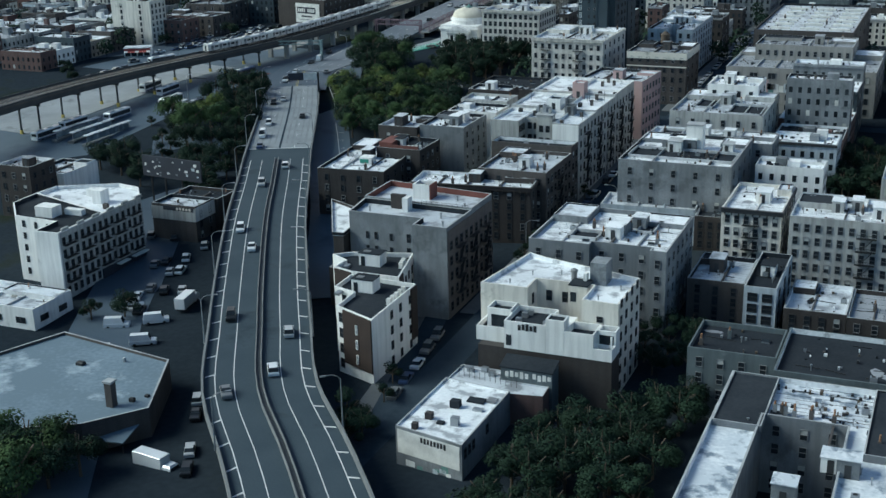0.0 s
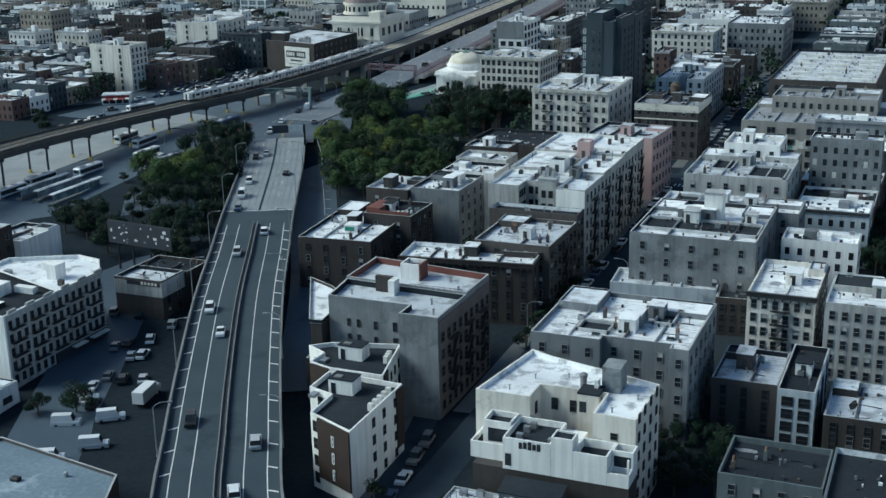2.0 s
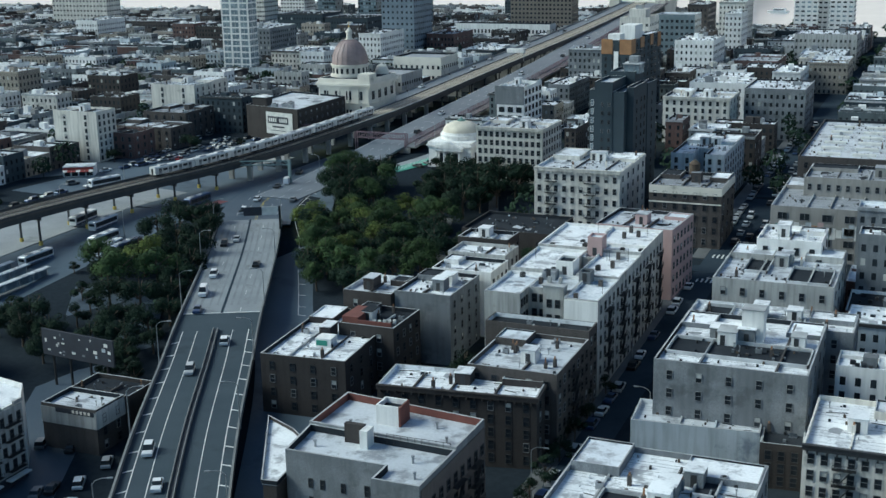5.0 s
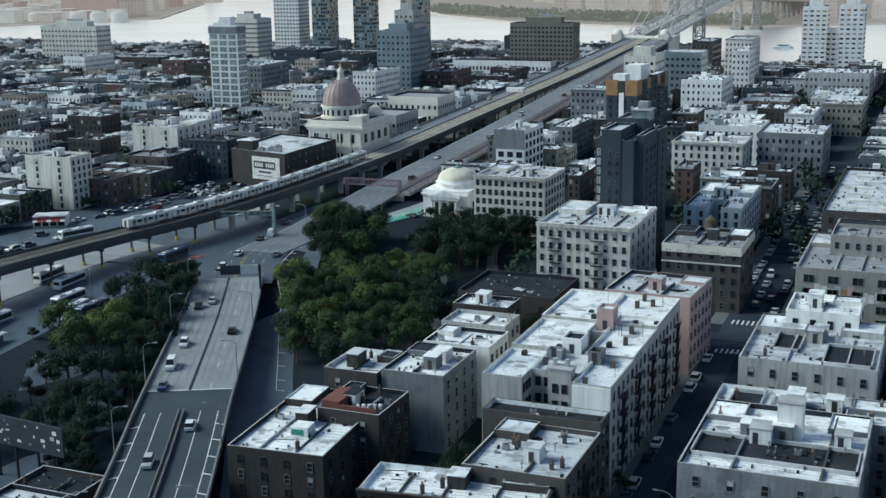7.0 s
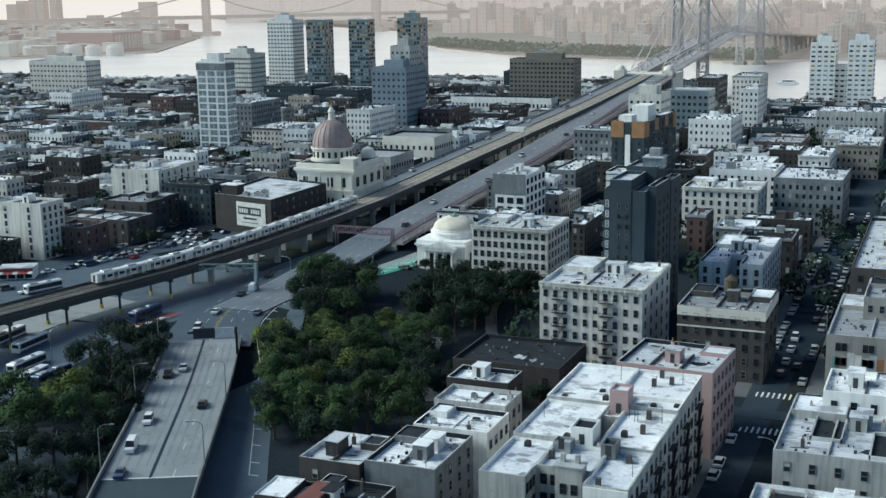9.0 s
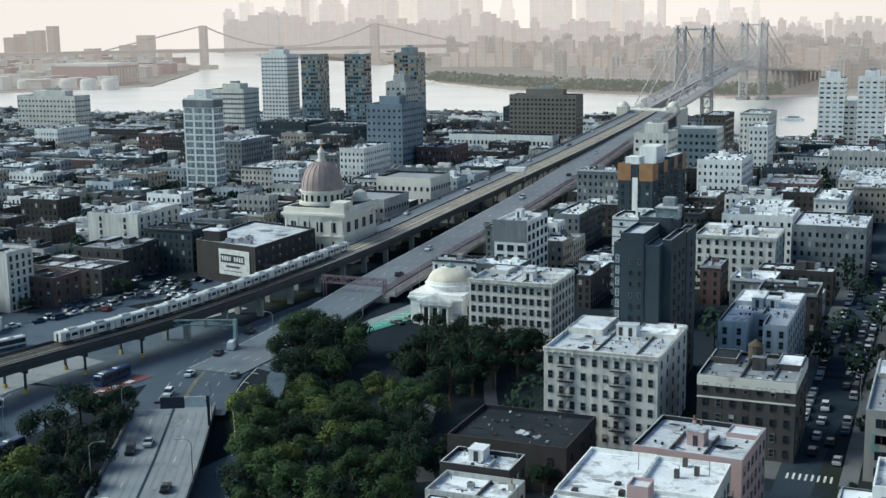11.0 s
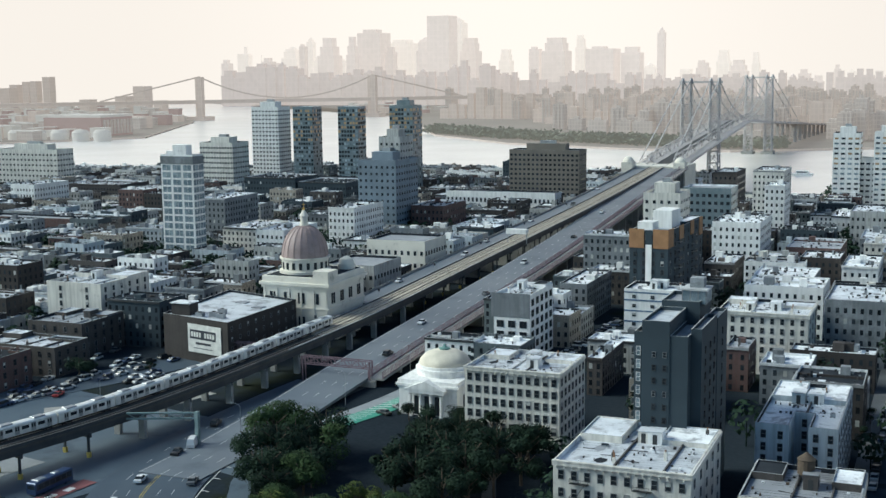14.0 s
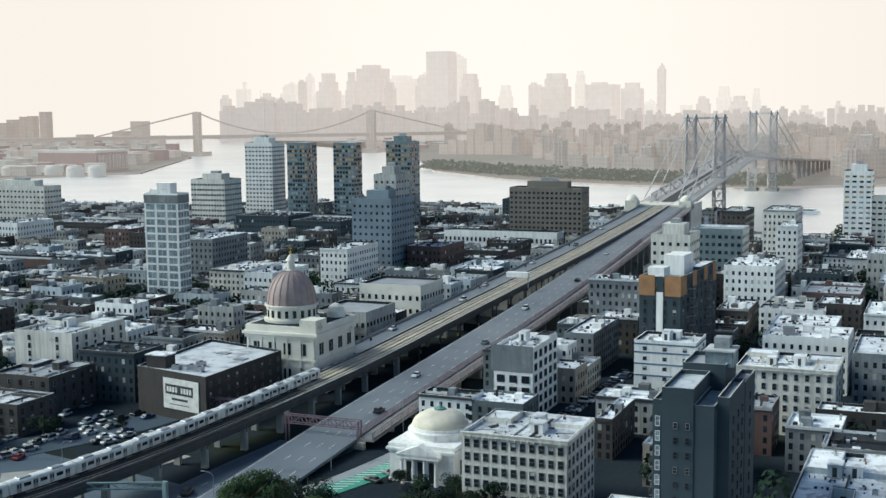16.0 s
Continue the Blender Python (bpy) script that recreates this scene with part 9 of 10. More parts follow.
def car_row(x0, y0, x1, y1, step, chance, turn=None, seed=0):
    n = int(math.hypot(x1 - x0, y1 - y0) / step)
    a = math.degrees(math.atan2(-(x1 - x0), y1 - y0)) if turn is None else turn
    for k in range(n):
        if rng_cars.random() < chance:
            u = (k + 0.5) / n
            kind, paint = rng_cars.choice(COLOURS)
            park(kind, paint, x0 + (x1 - x0) * u + rng_cars.uniform(-0.15, 0.15), y0 + (y1 - y0) * u + rng_cars.uniform(-0.3, 0.3), a + rng_cars.uniform(-2, 2) + (180 if rng_cars.random() < 0.3 else 0))


for kind, paint, x, y, a in (("sedan", "white", -171.7, 213.8, 18), ("suv", "black", -164.6, 211.4, 20), ("sedan", "grey", -170.3, 223.8, 24), ("suv", "black", -166.0, 223.1, 28), ("sedan", "silver", -171.9, 233.8, 30), ("suv", "white", -169.8, 235.4, 18), ("sedan", "black", -176.8, 239.6, 20), ("suv", "grey", -191.4, 254.3, 24), ("sedan", "black", -184.6, 254.7, 28), ("suv", "silver", -173.5, 251.7, 30)):
    park(kind, paint, x, y, a)
car_row(-319, 391, -312, 436, 6.5, 0.75)
car_row(-324, 424, -317, 440, 6.5, 0.7)
car_row(-321, 456, -316, 486, 5.6, 0.8)
car_row(-325, 474, -333, 536, 5.6, 0.85)
car_row(-317, 490, -320, 530, 5.6, 0.8)
park("bus", "", -309.5, 430, -20)
car_row(-88.0, 238, -88.2, 384, 6.2, 0.55)
car_row(-78.2, 240, -78.2, 384, 6.2, 0.55)
car_row(-88.2, 418, -88.4, 640, 6.2, 0.75)
car_row(-78.4, 418, -79.0, 640, 6.2, 0.75)
car_row(-84.0, 420, -84.5, 470, 9, 0.8)
car_row(-80.8, 425, -81.5, 560, 13, 0.6)
car_row(-84.5, 470, -85.0, 640, 14, 0.5)
car_row(-88.8, 182, -93.2, 216, 5.8, 0.9)
car_row(-160, 221, -175, 246, 6.5, 0.8)
car_row(-166, 210, -180, 240, 6.5, 0.75)
car_row(-136, 178, -146, 195, 7.0, 0.7)
car_row(-108.5, 146, -126, 177, 6.2, 0.85)
car_row(-189, 255, -204, 285, 6.5, 0.6)
car_row(-305, 505, -283, 517, 2.9, 0.9, 160)
car_row(-303, 499, -281, 511, 2.9, 0.85, 160)
car_row(-318, 470, -302, 545, 6.5, 0.55)
car_row(-313, 468, -298, 530, 6.5, 0.4)
car_row(-323, 462, -309, 540, 6.5, 0.85)
car_row(-330, 440, -318, 470, 6.5, 0.8)
car_row(-216, 490, -207, 522, 3.2, 0.8, 70)
car_row(-209, 528, -203, 560, 3.0, 0.8, 80)
car_row(-190, 560, -186, 640, 3.0, 0.8, 85)
car_row(-158, 430, -142, 428, 6, 0.6)
car_row(-172, 352, -132, 378, 6.4, 0.4)
park("van", "white", -168, 213, -60)
park("van", "white", -157, 207, -55)
park("truck", "", -155.2, 216.6, 10)
for x, y, a in ((-164.5, 203, -65), (-152.5, 196, -60), (-157, 189, -62)):
    park("van", "white", x, y, a)
park("truck", "", -116.8, 150.2, -98, -11.2)
park("sedan", "red", -312, 480, 15)
park("van", "white", -247, 452, 20, 0.2)
for kind, paint, x, y, a in (("suv", "black", -252, 470, 15), ("sedan", "white", -243, 425, 15), ("sedan", "grey", -231, 428, 20), ("suv", "white", -238, 408, 200), ("sedan", "black", -247, 445, 195)):
    park(kind, paint, x, y, a, 0.15)
for x, y, a in ((-283.5, 385, 5), (-273.5, 382, 3), (-263, 368.5, 1), (-255.5, 361, 5), (-280.5, 321.5, -1), (-279.6, 334.5, -1), (-271, 347.5, 0)):
    park("bus", "", x, y, a)
park("bus", "dark", -251, 363.5, 0)
park("bus", "dark", -259.5, 414, -1)
for y, side, kind, paint in ((545, 3.0, "suv", "black"), (590, -3, "sedan", "white"), (640, 2.5, "sedan", "grey"), (700, -2.5, "suv", "white"), (770, 2.0, "sedan", "black"), (850, -2.0, "sedan", "white")):
    q = min(ROADWAY, key=lambda p: abs(p[1] - y))
    park(kind, paint, q[0] + side, q[1], 3 if side > 0 else 183, q[2])
for y, kind, paint in ((640, "sedan", "white"), (700, "suv", "white"), (735, "sedan", "silver"), (800, "sedan", "white"), (870, "suv", "grey"), (940, "sedan", "white")):
    q = min(TRACK, key=lambda p: abs(p[1] - y))
    park(kind, paint, q[0] - 10.5 + (1.8 if kind == "suv" else -1.8), q[1], 180, q[2] - 0.4)


# ---- train ----
def make_train_car(cab):
    root = thing("train_car", "stainless steel subway car with dark windows", "train", group="subway train")
    L, W, H = 18.0, 2.95, 3.65
    s = Shape()
    prof = [(-W / 2, 1.0), (W / 2, 1.0), (W / 2, 3.3), (W / 2 - 0.35, 3.6), (0, H + 0.12), (-W / 2 + 0.35, 3.6), (-W / 2, 3.3)]
    n = len(prof)
    s.add([(x, y, z) for y in (-L / 2, L / 2) for x, z in prof], [(k, n + k, n + (k + 1) % n, (k + 1) % n) for k in range(n)] + [tuple(range(n)), tuple(range(2 * n - 1, n - 1, -1))], "train_steel")
    part("body", s, root)
    for side in (-1, 1):
        x = side * (W / 2 + 0.012)
        for k in range(4):
            y = -L / 2 + 2.2 + k * 4.5
            d = part("door", Shape().box(x - 0.02, y - 0.65, 1.1, x + 0.02, y + 0.65, 3.1, "steel"), root)
            for e in (-0.34, 0.34):
                part("pane", Shape().box(x - 0.03, y + e - 0.2, 1.95, x + 0.03, y + e + 0.2, 2.85, "glass"), d)
            if k < 3:
                part("window", Shape().box(x - 0.025, y + 1.3, 2.0, x + 0.025, y + 3.2, 2.8, "glass"), root)
    for y in (-L / 2 - 0.02, L / 2 + 0.02):
        part("end_door", Shape().box(-0.4, y - 0.02, 1.1, 0.4, y + 0.02, 3.1, "glass"), root)
    for y in (-6.3, 6.3):
        s = Shape().box(-1.1, y - 1.5, 0.35, 1.1, y + 1.5, 0.98, "iron")
        part("bogie", s, root, "dark wheel truck")
    for y in (-4.5, 4.5):
        s = Shape()
        rounded(s, -0.9, 0.9, y - 1.6, y + 1.6, 3.62, 3.95, 0.1, "steel")
        part("roof_unit", s, root)
    return root


run, along = 0.0, []
for a, b in zip(reversed(TRACK), list(reversed(TRACK))[1:]):
    along.append((a, b))
first = None
dist, want, count = 0.0, 0.0, 0
for a, b in along:
    if a[1] > 556:
        continue
    seg = math.hypot(b[0] - a[0], b[1] - a[1])
    while want <= dist + seg and count < 8:
        u = (want - dist) / seg
        d = (b[0] - a[0], b[1] - a[1])
        q = math.hypot(*d)
        px, py, pz = a[0] + d[0] * u, a[1] + d[1] * u, a[2] + (b[2] - a[2]) * u
        rx, ry = d[1] / q, -d[0] / q
        m = pose(px - abs(rx) * 2.2, py - (ry if rx > 0 else -ry) * 2.2, pz - 0.1, 0, 0, math.degrees(math.atan2(-d[0], d[1])))
        if first is None:
            first = make_train_car(True)
            first.matrix_basis = m
        else:
            copy_thing(first, m)
        want += 18.55
        count += 1
    dist += seg

# ---- streets, pavements and paint ----
def strip(name, pts, left, right, lift, mat, label, category, thick=0.25):
    s = Shape().ribbon(on_land(pts), left, right, lift, mat, thick)
    return tagged(s.put(name), label, category, kind="structure")


strip("road_street", [(-83.2, 120), (-83.2, 300), (-83.2, 640), (-84, 1000)], 6.2, 6.2, 0.02, "asphalt", "dark two-way residential street", "road", 0.2)
for x, y0, y1 in ((-91.2, 226, 392), (-75.2, 226, 392), (-91.2, 408, 640), (-75.2, 408, 640)):
    strip("pavement", [(x, y0), (x, y1)], 1.8, 1.8, 0.16, "pavement", "worn concrete pavement with kerb", "pavement", 0.3)
strip("road_cross_street", [(-165, 398), (-120, 401), (-60, 400), (40, 400)], 5.0, 5.0, 0.03, "asphalt", "dark cross street between the blocks", "road", 0.2)
strip("road_side_street", [(-84, 168), (-91, 200), (-97, 230), (-110, 265)], 4.2, 4.2, 0.03, "asphalt", "dark side street along the ramp houses", "road", 0.2)
strip("pavement", [(-92, 176), (-97, 206), (-103, 228)], 1.7, 1.7, 0.15, "pavement", "worn concrete pavement with kerb", "pavement", 0.3)
strip("road_frontage", [(-117, 130), (-135, 160), (-160, 205), (-182, 250), (-205, 295), (-232, 340)], 15.0, 9.0, 0.02, "worn_road", "wide frontage street beside the ramp", "road", 0.2)
strip("road_avenue", [(-420, 395), (-350, 440), (-316, 495), (-304, 545), (-318, 640)], 9.0, 9.0, 0.14, "worn_road", "wide avenue with parked cars", "road", 0.2)
strip("road_service", [(-120, 230), (-150, 290), (-176, 335), (-200, 380), (-214, 412), (-228, 445), (-236, 470)], 12.0, 4.5, 0.05, "yard_asphalt", "grey service road beside the ramp", "road", 0.2)
strip("road_terminal", [(-292, 290), (-292, 345), (-290, 400), (-284, 440), (-276, 480)], 48.0, 38.0, 0.012, "yard_asphalt", "broad asphalt yard under the railway", "road", 0.2)
strip("road_plaza", [(-228, 396), (-240, 425), (-246, 455), (-246, 490), (-244, 520)], 12.0, 12.0, 0.06, "worn_road", "wide plaza roadway towards the bridge", "road", 0.25)
strip("road_bus_plaza", [(-268, 330), (-270, 360), (-266, 400), (-258, 425)], 18.0, 12.0, 0.02, "yard_asphalt", "wide asphalt bus terminal", "road", 0.2)
strip("pavement", [(-305, 325), (-300, 365), (-296, 400), (-290, 432)], 14.0, 17.0, 0.1, "plaza_paving", "pale worn plaza paving beneath the railway", "pavement", 0.3)
strip("lot", [(-302, 462), (-285, 478), (-277, 500)], 7.5, 7.5, 0.12, "concrete", "bare concrete lot beside the railway", "lot", 0.2)
strip("pavement", [(-158, 386), (-168, 404), (-176, 430)], 2.0, 2.0, 0.16, "pavement", "park path of worn concrete", "pavement", 0.3)
strip("pavement", [(-138, 408), (-158, 428), (-172, 462)], 1.6, 1.6, 0.16, "pavement", "pavement beside the park", "pavement", 0.3)
strip("pavement", [(-232, 474), (-224, 486), (-219, 510), (-216, 540)], 4.0, 4.5, 0.17, "plaza_paving", "pale pavement at the bridge foot", "pavement", 0.3)
strip("green_lane", [(-223, 480), (-217, 500), (-212, 530)], 3.4, 3.4, 0.2, "green_paint", "green painted terrace with white hatching", "painted lane", 0.1)


def paint():
    s = Shape()
    line = on_land([(-178.5, 336.5), (-189.5, 356.5), (-203, 380.5), (-210, 394), (-223, 415), (-231, 441), (-238, 467)], 0.0, 2.0)
    s.ribbon(line, 0.09, 0.09, 0.09, "road_paint")
    for k in range(0, len(line) - 1, 4):
        a, b = Vector(line[k]), Vector(line[k + 1])
        d = (b - a).normalized()
        n = Vector((d.y, -d.x, 0))
        p = a + n * 0.1 + Vector((0, 0, 0.1))
        s.beam(p, p + n * 1.8 - d * 0.7, 0.3, 0.01, "road_paint")
    yl = on_land([(-228, 398), (-240, 425), (-246, 455), (-247, 490)], 0.0, 3.0)
    s.ribbon(yl, 0.35, -0.2, 0.1, "yellow_paint")
    s.ribbon(yl, -0.2, 0.35, 0.1, "yellow_paint")
    dl = on_land([(-228, 398), (-240, 425), (-246, 455), (-246, 490)], 0.0, 1.5)
    for off in (-6.5, -3.4, 3.4, 6.5):
        dashes(s, dl, off, 3, 6, 0.14, 0.1, "road_paint")
    for y0, y1 in ((386, 391), (408.5, 413.5)):
        for k in range(8):
            x = -87.6 + k * 1.25
            s.box(x, y0 + 0.8, land(x, y0) + 0.035, x + 0.42, y1 - 0.8, land(x, y1) + 0.04, "road_paint")
    for k in range(9):
        x = -305 + k * 1.1
        s.box(x, 452 + k * 0.7, land(x, 455) + 0.05, x + 0.55, 457 + k * 0.7, land(x, 455) + 0.06, "road_paint")
    for k in range(8):
        a = Vector((-98 - k * 1.1, 170 - k * 1.6, 0))
        s.box(a.x, a.y, land(a.x, a.y) + 0.05, a.x + 3.0, a.y + 0.6, land(a.x, a.y) + 0.06, "road_paint")
    for k in range(14):
        y = 483 + k * 2.2
        x = -222 + (y - 480) * 0.2
        s.beam((x - 2.6, y, land(x, y) + 0.215), (x + 2.0, y + 1.6, land(x, y) + 0.215), 0.4, 0.012, "road_paint")
    tagged(s.put("road_markings"), "white lines, arrows and crossings on the plaza", "road marking", kind="structure")
    s = Shape()
    s.ribbon(on_land([(-257, 399), (-255.5, 410), (-254, 421)], 0.0, 2.0), 2.2, 2.2, 0.2, "red_paint")
    for k in range(3):
        s.box(-257.2 + k * 0.9, 403 + k * 5.0, land(-256, 408) + 0.24, -255.4 + k * 0.9, 405.6 + k * 5.0, land(-256, 411) + 0.26, "road_paint")
    tagged(s.put("painted_island"), "faded red painted traffic island", "road marking", kind="structure")


paint()


def bus_shelter(x, y0, y1):
    """A long narrow canopy on posts between the bus bays."""
    z = land(x, (y0 + y1) / 2)
    r = thing("bus_shelter", "long pale canopy on steel posts over a bus stand", "bus shelter", x, (y0 + y1) / 2, z, 0, "bus shelters")
    h = (y1 - y0) / 2
    s = Shape()
    rounded_box(s, -0.95, -h, 2.75, 0.95, h, 2.98, "roof_silver")
    part("canopy", s, r)
    n = max(2, int(h / 2.4))
    for k in range(n):
        y = -h + 0.8 + (2 * h - 1.6) * k / (n - 1)
        part("post", Shape().box(-0.07, y - 0.07, -0.6, 0.07, y + 0.07, 2.76, "steel"), r)
        if k < n - 1:
            part("glass_panel", Shape().box(-0.02, y + 0.2, 0.5, 0.02, y + (2 * h - 1.6) / (n - 1) - 0.2, 2.2, "pale_pane"), r)
    part("kerb", Shape().box(-1.2, -h - 0.6, -0.6, 1.2, h + 0.6, 0.15, "pavement"), r)


for x, y0, y1 in ((-274.0, 318, 341), (-267.5, 318, 340), (-260.2, 316, 340)):
    bus_shelter(x, y0, y1)


def corner_shop():
    """A low shop with a red awning at the foot of the pale block of flats."""
    r = thing("shop", "low corner shop with a red and white awning", "shop", -330.5, 442.5, land(-330, 442), 28)
    part("wall", Shape().box(-5.6, -2.5, -0.6, 5.6, 4.5, 3.6, "white_wall"), r)
    part("roof", Shape().box(-5.8, -2.7, 3.6, 5.8, 4.7, 3.85, "roof_silver"), r)
    part("sign_band", Shape().box(-5.5, -2.7, 2.7, 5.5, -2.51, 3.5, "awning_red"), r, "red sign band")
    for k in range(7):
        x = -5.5 + k * 1.58
        s = Shape().add([(x, -2.52, 2.7), (x + 1.5, -2.52, 2.7), (x + 1.5, -4.1, 2.1), (x, -4.1, 2.1), (x, -2.52, 2.6), (x + 1.5, -2.52, 2.6), (x + 1.5, -4.1, 2.0), (x, -4.1, 2.0)],
                        [(3, 2, 1, 0), (4, 5, 6, 7), (0, 1, 5, 4), (1, 2, 6, 5), (2, 3, 7, 6), (3, 0, 4, 7)], "awning_red" if k % 3 else "sign_white")
        part("awning", s, r, "red sloping awning" if k % 3 else "white sloping awning")
    for k in range(4):
        part("shop_window", Shape().box(-5.2 + k * 2.7, -2.56, 0.3, -3.0 + k * 2.7, -2.5, 1.9, "glass"), r)


M["awning_red"] = material("awning_red", (0.34, 0.07, 0.06), 0.8, scale=0.4)
corner_shop()


def lamp_post(x, y, z, turn, high=9.0, group="street lamps"):
    r = thing("street_lamp", "grey steel street lamp with a curved arm", "street lamp", x, y, z, turn, group)
    s = Shape().turned(0, 0, [(0.2, -0.3), (0.14, 0.3), (0.1, high * 0.6), (0.07, high)], "steel", 8)
    part("pole", s, r)
    s = Shape()
    pts = [(0, 0, high - 0.2), (0.5, 0, high + 0.4), (1.3, 0, high + 0.7), (2.6, 0, high + 0.75)]
    for a, b in zip(pts, pts[1:]):
        s.beam(a, b, 0.1, 0.1, "steel")
    part("arm", s, r)
    part("lamp_head", Shape().box(2.3, -0.16, high + 0.62, 3.2, 0.16, high + 0.82, "steel"), r)
    return r


for y in range(150, 400, 34):
    p, a = ramp_at(y)
    c = math.radians(a)
    for side in (-10.1, 10.1):
        lamp_post(p.x + side * math.cos(c), p.y + side * math.sin(c), p.z + 0.6, a + (0 if side < 0 else 180), 8.5)
for x, y, a in ((-90, 260, 0), (-76.5, 290, 180), (-90, 330, 0), (-76.5, 360, 180), (-90, 420, 0), (-76.5, 455, 180), (-90, 500, 0), (-76.5, 540, 180), (-229, 500, 180), (-227, 540, 180), (-226, 580, 180), (-226, 620, 180), (-297, 425, 0), (-289, 470, 0), (-258, 372, 90), (-238, 460, 180), (-298, 392, 0)):
    lamp_post(x, y, land(x, y) + 0.1 if y < 510 else land(x, y) + 0.1, a)


def sign_gantry():
    r = thing("sign_gantry", "highway sign gantry with a dark and a pale panel", "sign gantry")
    p, a = ramp_at(384)
    z = p.z
    r.matrix_world = pose(p.x, p.y, z, 0, 0, a)
    part("post", Shape().box(9.6, -0.3, -1, 10.2, 0.3, 8.0, "iron"), r)
    part("beam", Shape().box(-2.2, -0.2, 6.6, 10.2, 0.2, 7.1, "iron"), r)
    part("panel", Shape().box(-0.8, -0.45, 5.4, 4.6, -0.25, 8.0, "sign_dark"), r, "dark panel, its face turned away")
    part("panel", Shape().box(4.7, -0.45, 5.5, 9.4, -0.25, 8.0, "sign_white"), r, "pale panel")


def truss_gantry(x0, x1, y, z, mat, legs, label):
    r = thing("gantry", label, "gantry")
    s = Shape()
    for dz in (0, 2.2):
        for dy in (-0.9, 0.9):
            s.beam((x0, y + dy, z + dz), (x1, y + dy, z + dz), 0.25, 0.25, mat)
    n = int(abs(x1 - x0) / 2.2)
    for k in range(n + 1):
        x = x0 + (x1 - x0) * k / n
        for dy in (-0.9, 0.9):
            s.beam((x, y + dy, z), (x, y + dy, z + 2.2), 0.15, 0.15, mat)
            if k < n:
                s.beam((x, y + dy, z if k % 2 else z + 2.2), (x0 + (x1 - x0) * (k + 1) / n, y + dy, z + 2.2 if k % 2 else z), 0.15, 0.15, mat)
    part("truss", s, r)
    for x in legs:
        for dy in (-0.9, 0.9):
            part("leg", Shape().box(x - 0.18, y + dy - 0.18, land(x, y) - 0.3, x + 0.18, y + dy + 0.18, z + 2.2, mat), r)


sign_gantry()
truss_gantry(-254, -231, 521, 5.4, "pink_steel", (-231.2, -253.6), "faded red lattice gantry across the roadway")
truss_gantry(-292, -275, 531, 5.4, "pink_steel", (-291.6, -275.4), "faded red lattice gantry beyond the railway")


def portal():
    r = thing("portal_frame", "pale green steel portal frame carrying the railway", "portal frame")
    s = Shape()
    s.box(-247.1, 453.1, -0.5, -246.1, 454.1, 8.6, "green_steel")
    part("leg", s, r)
    s = Shape()
    s.beam((-263, 447, 8.3), (-246.4, 453.7, 8.3), 0.5, 0.4, "green_steel")
    s.beam((-263, 447, 6.9), (-246.4, 453.7, 6.9), 0.5, 0.4, "green_steel")
    for k in range(7):
        a = Vector((-263 + 2.37 * k, 447 + 0.957 * k, 6.9 if k % 2 else 8.3))
        s.beam(a, (a.x + 2.37, a.y + 0.957, 8.3 if k % 2 else 6.9), 0.2, 0.2, "green_steel")
    part("beam", s, r)


portal()


def trackside():
    for k, (x, y) in enumerate(((-259, 560), (-259, 610), (-259, 660), (-259, 710), (-259, 770), (-259, 840))):
        q = min(TRACK, key=lambda p: abs(p[1] - y))
        r = thing("signal_mast", "slender steel mast beside the railway", "mast", q[0] - 5.4, q[1], q[2], 0, "track masts")
        part("pole", Shape().turned(0, 0, [(0.12, -0.5), (0.08, 6.5)], "steel", 8), r)
        part("box", Shape().box(-0.3, -0.3, 3.0, 0.3, 0.3, 4.0, "sign_dark"), r)
    q = min(TRACK, key=lambda p: abs(p[1] - 735))
    r = thing("signal_cabin", "white signal cabin over the railway", "cabin", q[0] + 3, q[1], q[2])
    part("body", Shape().box(-5, -1.5, 4.2, 5, 1.5, 6.4, "white_wall"), r)
    for x in (-4.6, 4.6):
        part("leg", Shape().box(x - 0.15, -0.2, -0.5, x + 0.15, 0.2, 4.2, "steel"), r)


trackside()

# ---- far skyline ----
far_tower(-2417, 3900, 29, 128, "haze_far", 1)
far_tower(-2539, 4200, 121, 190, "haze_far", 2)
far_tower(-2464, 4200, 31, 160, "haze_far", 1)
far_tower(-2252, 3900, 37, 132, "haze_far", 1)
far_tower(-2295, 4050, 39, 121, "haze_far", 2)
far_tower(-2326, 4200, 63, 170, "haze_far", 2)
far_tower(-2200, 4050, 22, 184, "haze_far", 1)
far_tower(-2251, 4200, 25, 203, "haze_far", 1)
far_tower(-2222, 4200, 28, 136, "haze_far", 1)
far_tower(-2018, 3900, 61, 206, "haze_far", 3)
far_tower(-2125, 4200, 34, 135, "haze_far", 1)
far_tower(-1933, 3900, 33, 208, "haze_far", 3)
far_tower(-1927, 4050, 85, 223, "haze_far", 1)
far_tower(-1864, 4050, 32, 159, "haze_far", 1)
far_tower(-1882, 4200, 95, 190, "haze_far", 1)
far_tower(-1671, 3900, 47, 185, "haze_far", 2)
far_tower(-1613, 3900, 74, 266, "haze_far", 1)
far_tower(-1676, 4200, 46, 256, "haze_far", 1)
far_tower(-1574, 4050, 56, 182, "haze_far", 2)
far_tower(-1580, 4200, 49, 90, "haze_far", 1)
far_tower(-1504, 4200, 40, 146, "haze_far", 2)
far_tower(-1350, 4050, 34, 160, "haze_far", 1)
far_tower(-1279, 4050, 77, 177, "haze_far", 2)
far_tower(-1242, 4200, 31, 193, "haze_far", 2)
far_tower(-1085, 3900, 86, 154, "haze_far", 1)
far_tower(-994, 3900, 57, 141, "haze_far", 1)
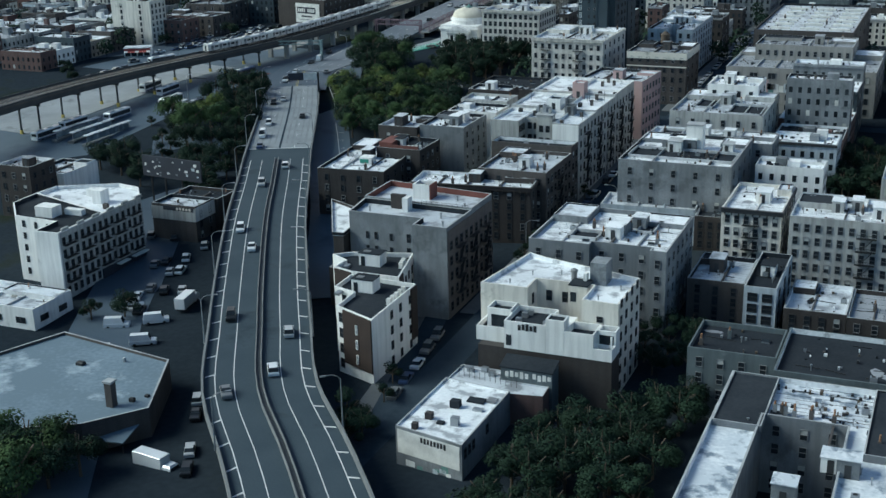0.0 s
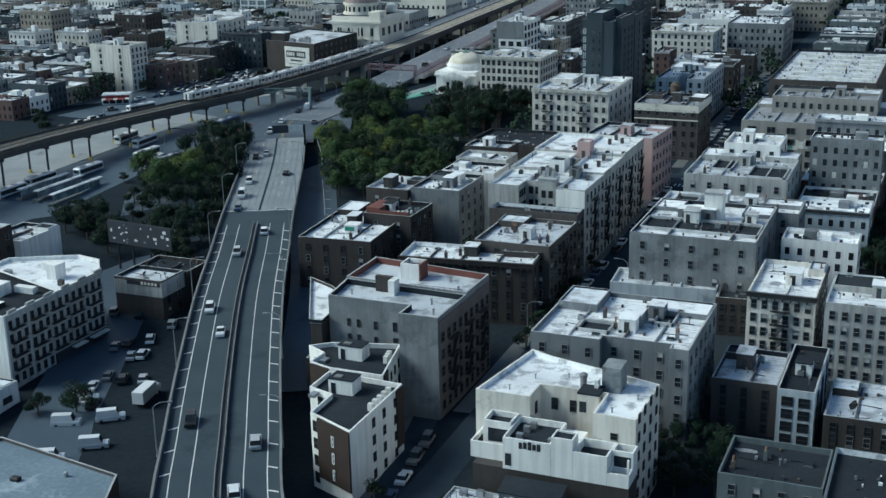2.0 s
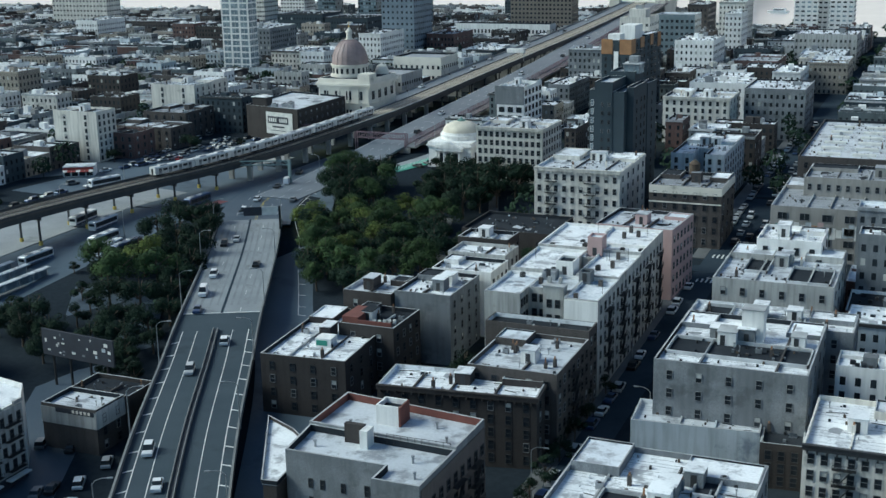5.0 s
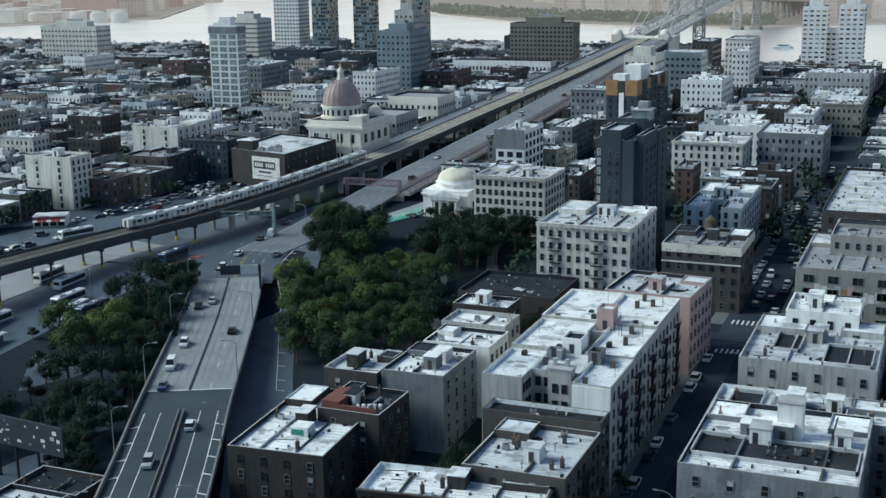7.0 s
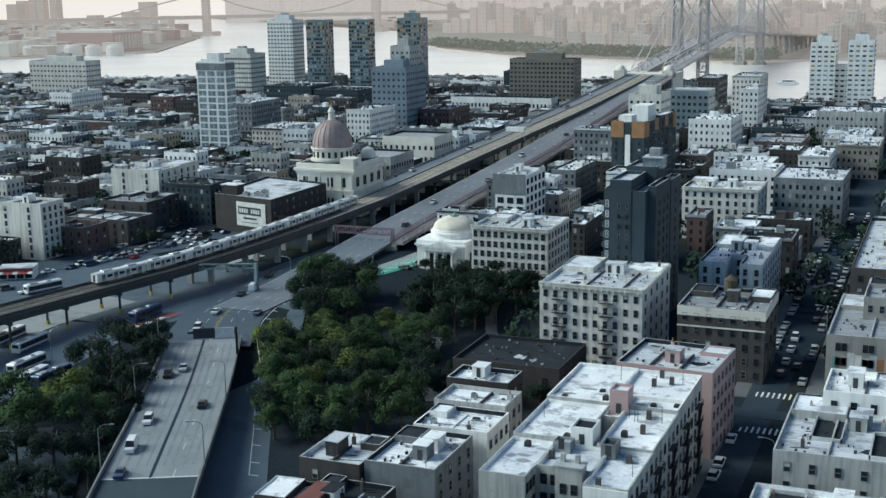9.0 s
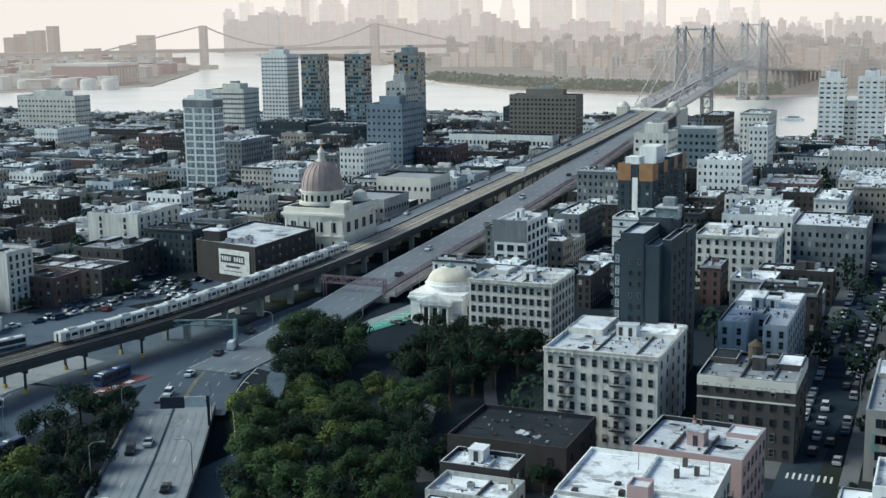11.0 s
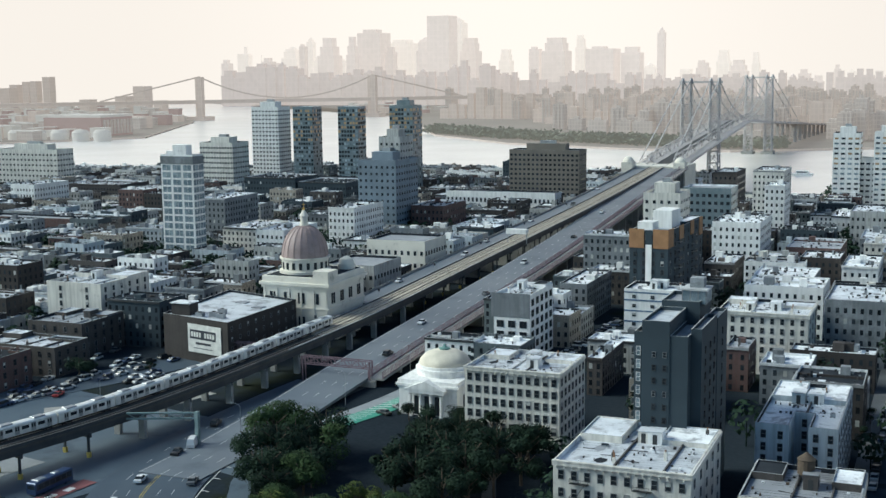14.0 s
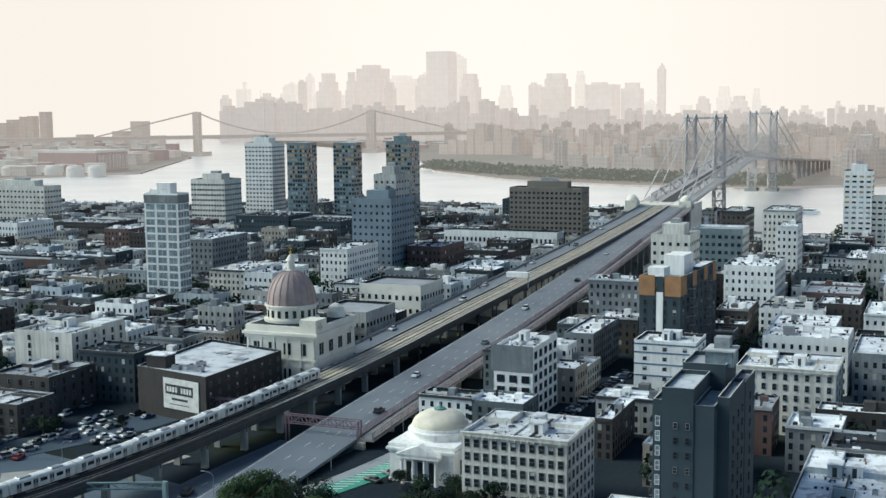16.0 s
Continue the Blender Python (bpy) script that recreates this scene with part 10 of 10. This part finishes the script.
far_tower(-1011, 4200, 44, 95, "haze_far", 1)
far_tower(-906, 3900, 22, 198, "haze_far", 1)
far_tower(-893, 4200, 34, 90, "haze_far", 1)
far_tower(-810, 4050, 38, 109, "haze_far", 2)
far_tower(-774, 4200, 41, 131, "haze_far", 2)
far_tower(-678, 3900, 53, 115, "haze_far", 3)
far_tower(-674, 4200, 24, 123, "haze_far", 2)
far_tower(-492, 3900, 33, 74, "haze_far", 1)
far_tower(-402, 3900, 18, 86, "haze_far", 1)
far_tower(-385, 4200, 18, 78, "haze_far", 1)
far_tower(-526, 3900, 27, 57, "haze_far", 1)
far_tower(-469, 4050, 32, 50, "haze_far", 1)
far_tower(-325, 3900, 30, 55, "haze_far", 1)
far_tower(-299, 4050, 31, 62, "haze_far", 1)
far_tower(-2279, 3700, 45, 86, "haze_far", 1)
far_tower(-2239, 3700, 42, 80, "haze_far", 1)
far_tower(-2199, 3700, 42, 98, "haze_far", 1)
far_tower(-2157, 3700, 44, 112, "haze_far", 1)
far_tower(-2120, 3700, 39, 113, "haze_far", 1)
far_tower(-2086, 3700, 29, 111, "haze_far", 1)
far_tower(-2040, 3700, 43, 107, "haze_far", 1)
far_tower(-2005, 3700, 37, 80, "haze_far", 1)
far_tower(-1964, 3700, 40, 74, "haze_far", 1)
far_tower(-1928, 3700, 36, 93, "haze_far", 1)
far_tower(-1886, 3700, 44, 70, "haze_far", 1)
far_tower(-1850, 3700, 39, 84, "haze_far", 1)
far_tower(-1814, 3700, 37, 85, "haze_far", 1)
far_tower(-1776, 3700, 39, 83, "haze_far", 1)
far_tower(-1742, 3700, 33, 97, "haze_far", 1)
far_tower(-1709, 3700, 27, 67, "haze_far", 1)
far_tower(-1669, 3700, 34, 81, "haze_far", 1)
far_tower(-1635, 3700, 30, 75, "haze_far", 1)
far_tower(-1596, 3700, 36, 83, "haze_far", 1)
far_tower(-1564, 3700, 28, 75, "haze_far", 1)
far_tower(-1527, 3700, 31, 78, "haze_far", 1)
far_tower(-1491, 3700, 33, 96, "haze_far", 1)
far_tower(-1459, 3700, 27, 107, "haze_far", 1)
far_tower(-1420, 3700, 38, 65, "haze_far", 1)
far_tower(-1385, 3700, 38, 107, "haze_far", 1)
far_tower(-1392, 3800, 31, 83, "haze_far", 1)
far_tower(-1360, 3800, 33, 79, "haze_far", 1)
far_tower(-1334, 3800, 22, 70, "haze_far", 1)
far_tower(-1298, 3800, 32, 63, "haze_far", 1)
far_tower(-1272, 3800, 23, 83, "haze_far", 1)
far_tower(-1243, 3800, 21, 64, "haze_far", 1)
far_tower(-1208, 3800, 30, 56, "haze_far", 1)
far_tower(-1179, 3800, 28, 57, "haze_far", 1)
far_tower(-1150, 3800, 26, 82, "haze_far", 1)
far_tower(-1120, 3800, 28, 84, "haze_far", 1)
far_tower(-1093, 3800, 22, 78, "haze_far", 1)
far_tower(-1058, 3800, 34, 81, "haze_far", 1)
far_tower(-1033, 3800, 26, 61, "haze_far", 1)
far_tower(-1003, 3800, 27, 51, "haze_far", 1)
far_tower(-975, 3800, 27, 76, "haze_far", 1)
far_tower(-949, 3800, 20, 66, "haze_far", 1)
far_tower(-917, 3800, 28, 64, "haze_far", 1)
far_tower(-891, 3800, 23, 62, "haze_far", 1)
far_tower(-860, 3800, 30, 58, "haze_far", 1)
far_tower(-830, 3800, 33, 61, "haze_far", 1)
far_tower(-803, 3800, 32, 76, "haze_far", 1)
far_tower(-775, 3800, 32, 68, "haze_far", 1)
far_tower(-749, 3800, 29, 48, "haze_far", 1)
far_tower(-725, 3800, 24, 66, "haze_far", 1)
far_tower(-695, 3800, 29, 67, "haze_far", 1)
far_tower(-667, 3800, 32, 65, "haze_far", 1)
far_tower(-640, 3800, 31, 63, "haze_far", 1)
far_tower(-620, 3800, 19, 58, "haze_far", 1)
far_tower(-590, 3800, 26, 79, "haze_far", 1)
far_tower(-562, 3800, 28, 49, "haze_far", 1)
far_tower(-540, 3800, 21, 77, "haze_far", 1)
far_tower(-511, 3800, 26, 56, "haze_far", 1)
far_tower(-485, 3800, 26, 61, "haze_far", 1)
far_tower(-460, 3800, 24, 54, "haze_far", 1)
far_tower(-438, 3800, 18, 49, "haze_far", 1)
far_tower(-413, 3800, 18, 77, "haze_far", 1)
far_tower(-384, 3800, 25, 64, "haze_far", 1)
far_tower(-357, 3800, 28, 63, "haze_far", 1)
far_tower(-334, 3800, 25, 69, "haze_far", 1)
far_tower(-309, 3800, 25, 68, "haze_far", 1)
far_tower(-284, 3800, 25, 59, "haze_far", 1)
far_tower(-260, 3800, 23, 62, "haze_far", 1)
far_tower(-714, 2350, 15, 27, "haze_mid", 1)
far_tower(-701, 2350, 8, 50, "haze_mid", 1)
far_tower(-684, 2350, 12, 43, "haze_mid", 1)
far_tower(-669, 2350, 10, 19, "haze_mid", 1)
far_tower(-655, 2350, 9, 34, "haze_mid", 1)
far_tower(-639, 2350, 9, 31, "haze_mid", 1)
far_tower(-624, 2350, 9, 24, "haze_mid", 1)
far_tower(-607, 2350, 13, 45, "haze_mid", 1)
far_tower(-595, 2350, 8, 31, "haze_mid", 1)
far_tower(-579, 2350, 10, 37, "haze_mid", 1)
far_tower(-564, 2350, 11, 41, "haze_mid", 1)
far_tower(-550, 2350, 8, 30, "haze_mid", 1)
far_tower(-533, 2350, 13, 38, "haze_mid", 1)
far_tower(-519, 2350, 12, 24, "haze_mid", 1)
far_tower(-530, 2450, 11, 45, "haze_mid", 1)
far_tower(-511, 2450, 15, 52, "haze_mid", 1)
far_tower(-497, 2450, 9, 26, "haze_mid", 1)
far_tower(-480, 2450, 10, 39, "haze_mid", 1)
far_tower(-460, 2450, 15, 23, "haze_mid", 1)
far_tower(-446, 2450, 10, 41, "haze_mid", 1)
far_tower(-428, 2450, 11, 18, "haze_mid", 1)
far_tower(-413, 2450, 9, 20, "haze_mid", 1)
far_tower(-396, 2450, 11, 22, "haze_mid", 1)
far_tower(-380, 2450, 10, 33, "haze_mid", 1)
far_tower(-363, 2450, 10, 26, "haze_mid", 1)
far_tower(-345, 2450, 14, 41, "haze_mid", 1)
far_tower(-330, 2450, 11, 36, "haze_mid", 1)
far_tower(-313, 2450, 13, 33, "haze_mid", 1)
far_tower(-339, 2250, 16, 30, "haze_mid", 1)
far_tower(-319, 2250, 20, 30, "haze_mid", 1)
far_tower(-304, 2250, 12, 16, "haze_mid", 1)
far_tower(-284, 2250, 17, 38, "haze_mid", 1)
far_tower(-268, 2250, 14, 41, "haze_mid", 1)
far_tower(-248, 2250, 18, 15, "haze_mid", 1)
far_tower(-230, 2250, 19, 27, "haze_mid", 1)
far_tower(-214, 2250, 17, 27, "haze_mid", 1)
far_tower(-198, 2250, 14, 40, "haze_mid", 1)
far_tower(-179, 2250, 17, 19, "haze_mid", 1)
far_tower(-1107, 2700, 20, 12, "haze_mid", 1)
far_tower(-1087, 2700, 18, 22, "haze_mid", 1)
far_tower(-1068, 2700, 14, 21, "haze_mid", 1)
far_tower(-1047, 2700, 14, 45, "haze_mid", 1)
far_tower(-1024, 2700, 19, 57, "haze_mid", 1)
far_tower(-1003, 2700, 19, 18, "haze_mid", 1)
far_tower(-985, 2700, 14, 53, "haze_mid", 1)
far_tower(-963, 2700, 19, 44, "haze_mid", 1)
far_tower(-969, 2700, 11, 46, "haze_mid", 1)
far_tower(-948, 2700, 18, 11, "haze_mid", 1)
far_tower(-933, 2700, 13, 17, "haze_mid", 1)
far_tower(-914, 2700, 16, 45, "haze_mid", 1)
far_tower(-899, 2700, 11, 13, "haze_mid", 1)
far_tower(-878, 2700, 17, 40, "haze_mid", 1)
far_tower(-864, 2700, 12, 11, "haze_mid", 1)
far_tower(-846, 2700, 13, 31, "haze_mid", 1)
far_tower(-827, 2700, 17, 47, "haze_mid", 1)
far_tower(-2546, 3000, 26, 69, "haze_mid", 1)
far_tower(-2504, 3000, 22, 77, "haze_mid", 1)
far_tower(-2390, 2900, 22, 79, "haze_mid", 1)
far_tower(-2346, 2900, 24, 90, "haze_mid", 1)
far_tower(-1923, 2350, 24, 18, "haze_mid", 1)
far_tower(-2060, 2700, 30, 34, "haze_mid", 1)
far_tower(-2102, 2900, 34, 38, "haze_mid", 1)
far_tower(-2189, 3100, 38, 61, "haze_mid", 1)
far_tower(-1537, 2180, 45, 14, "haze_mid", 1)
far_tower(-1917, 2800, 26, 29, "haze_mid", 1)
far_tower(-2485, 2900, 35, 61, "haze_mid", 1)
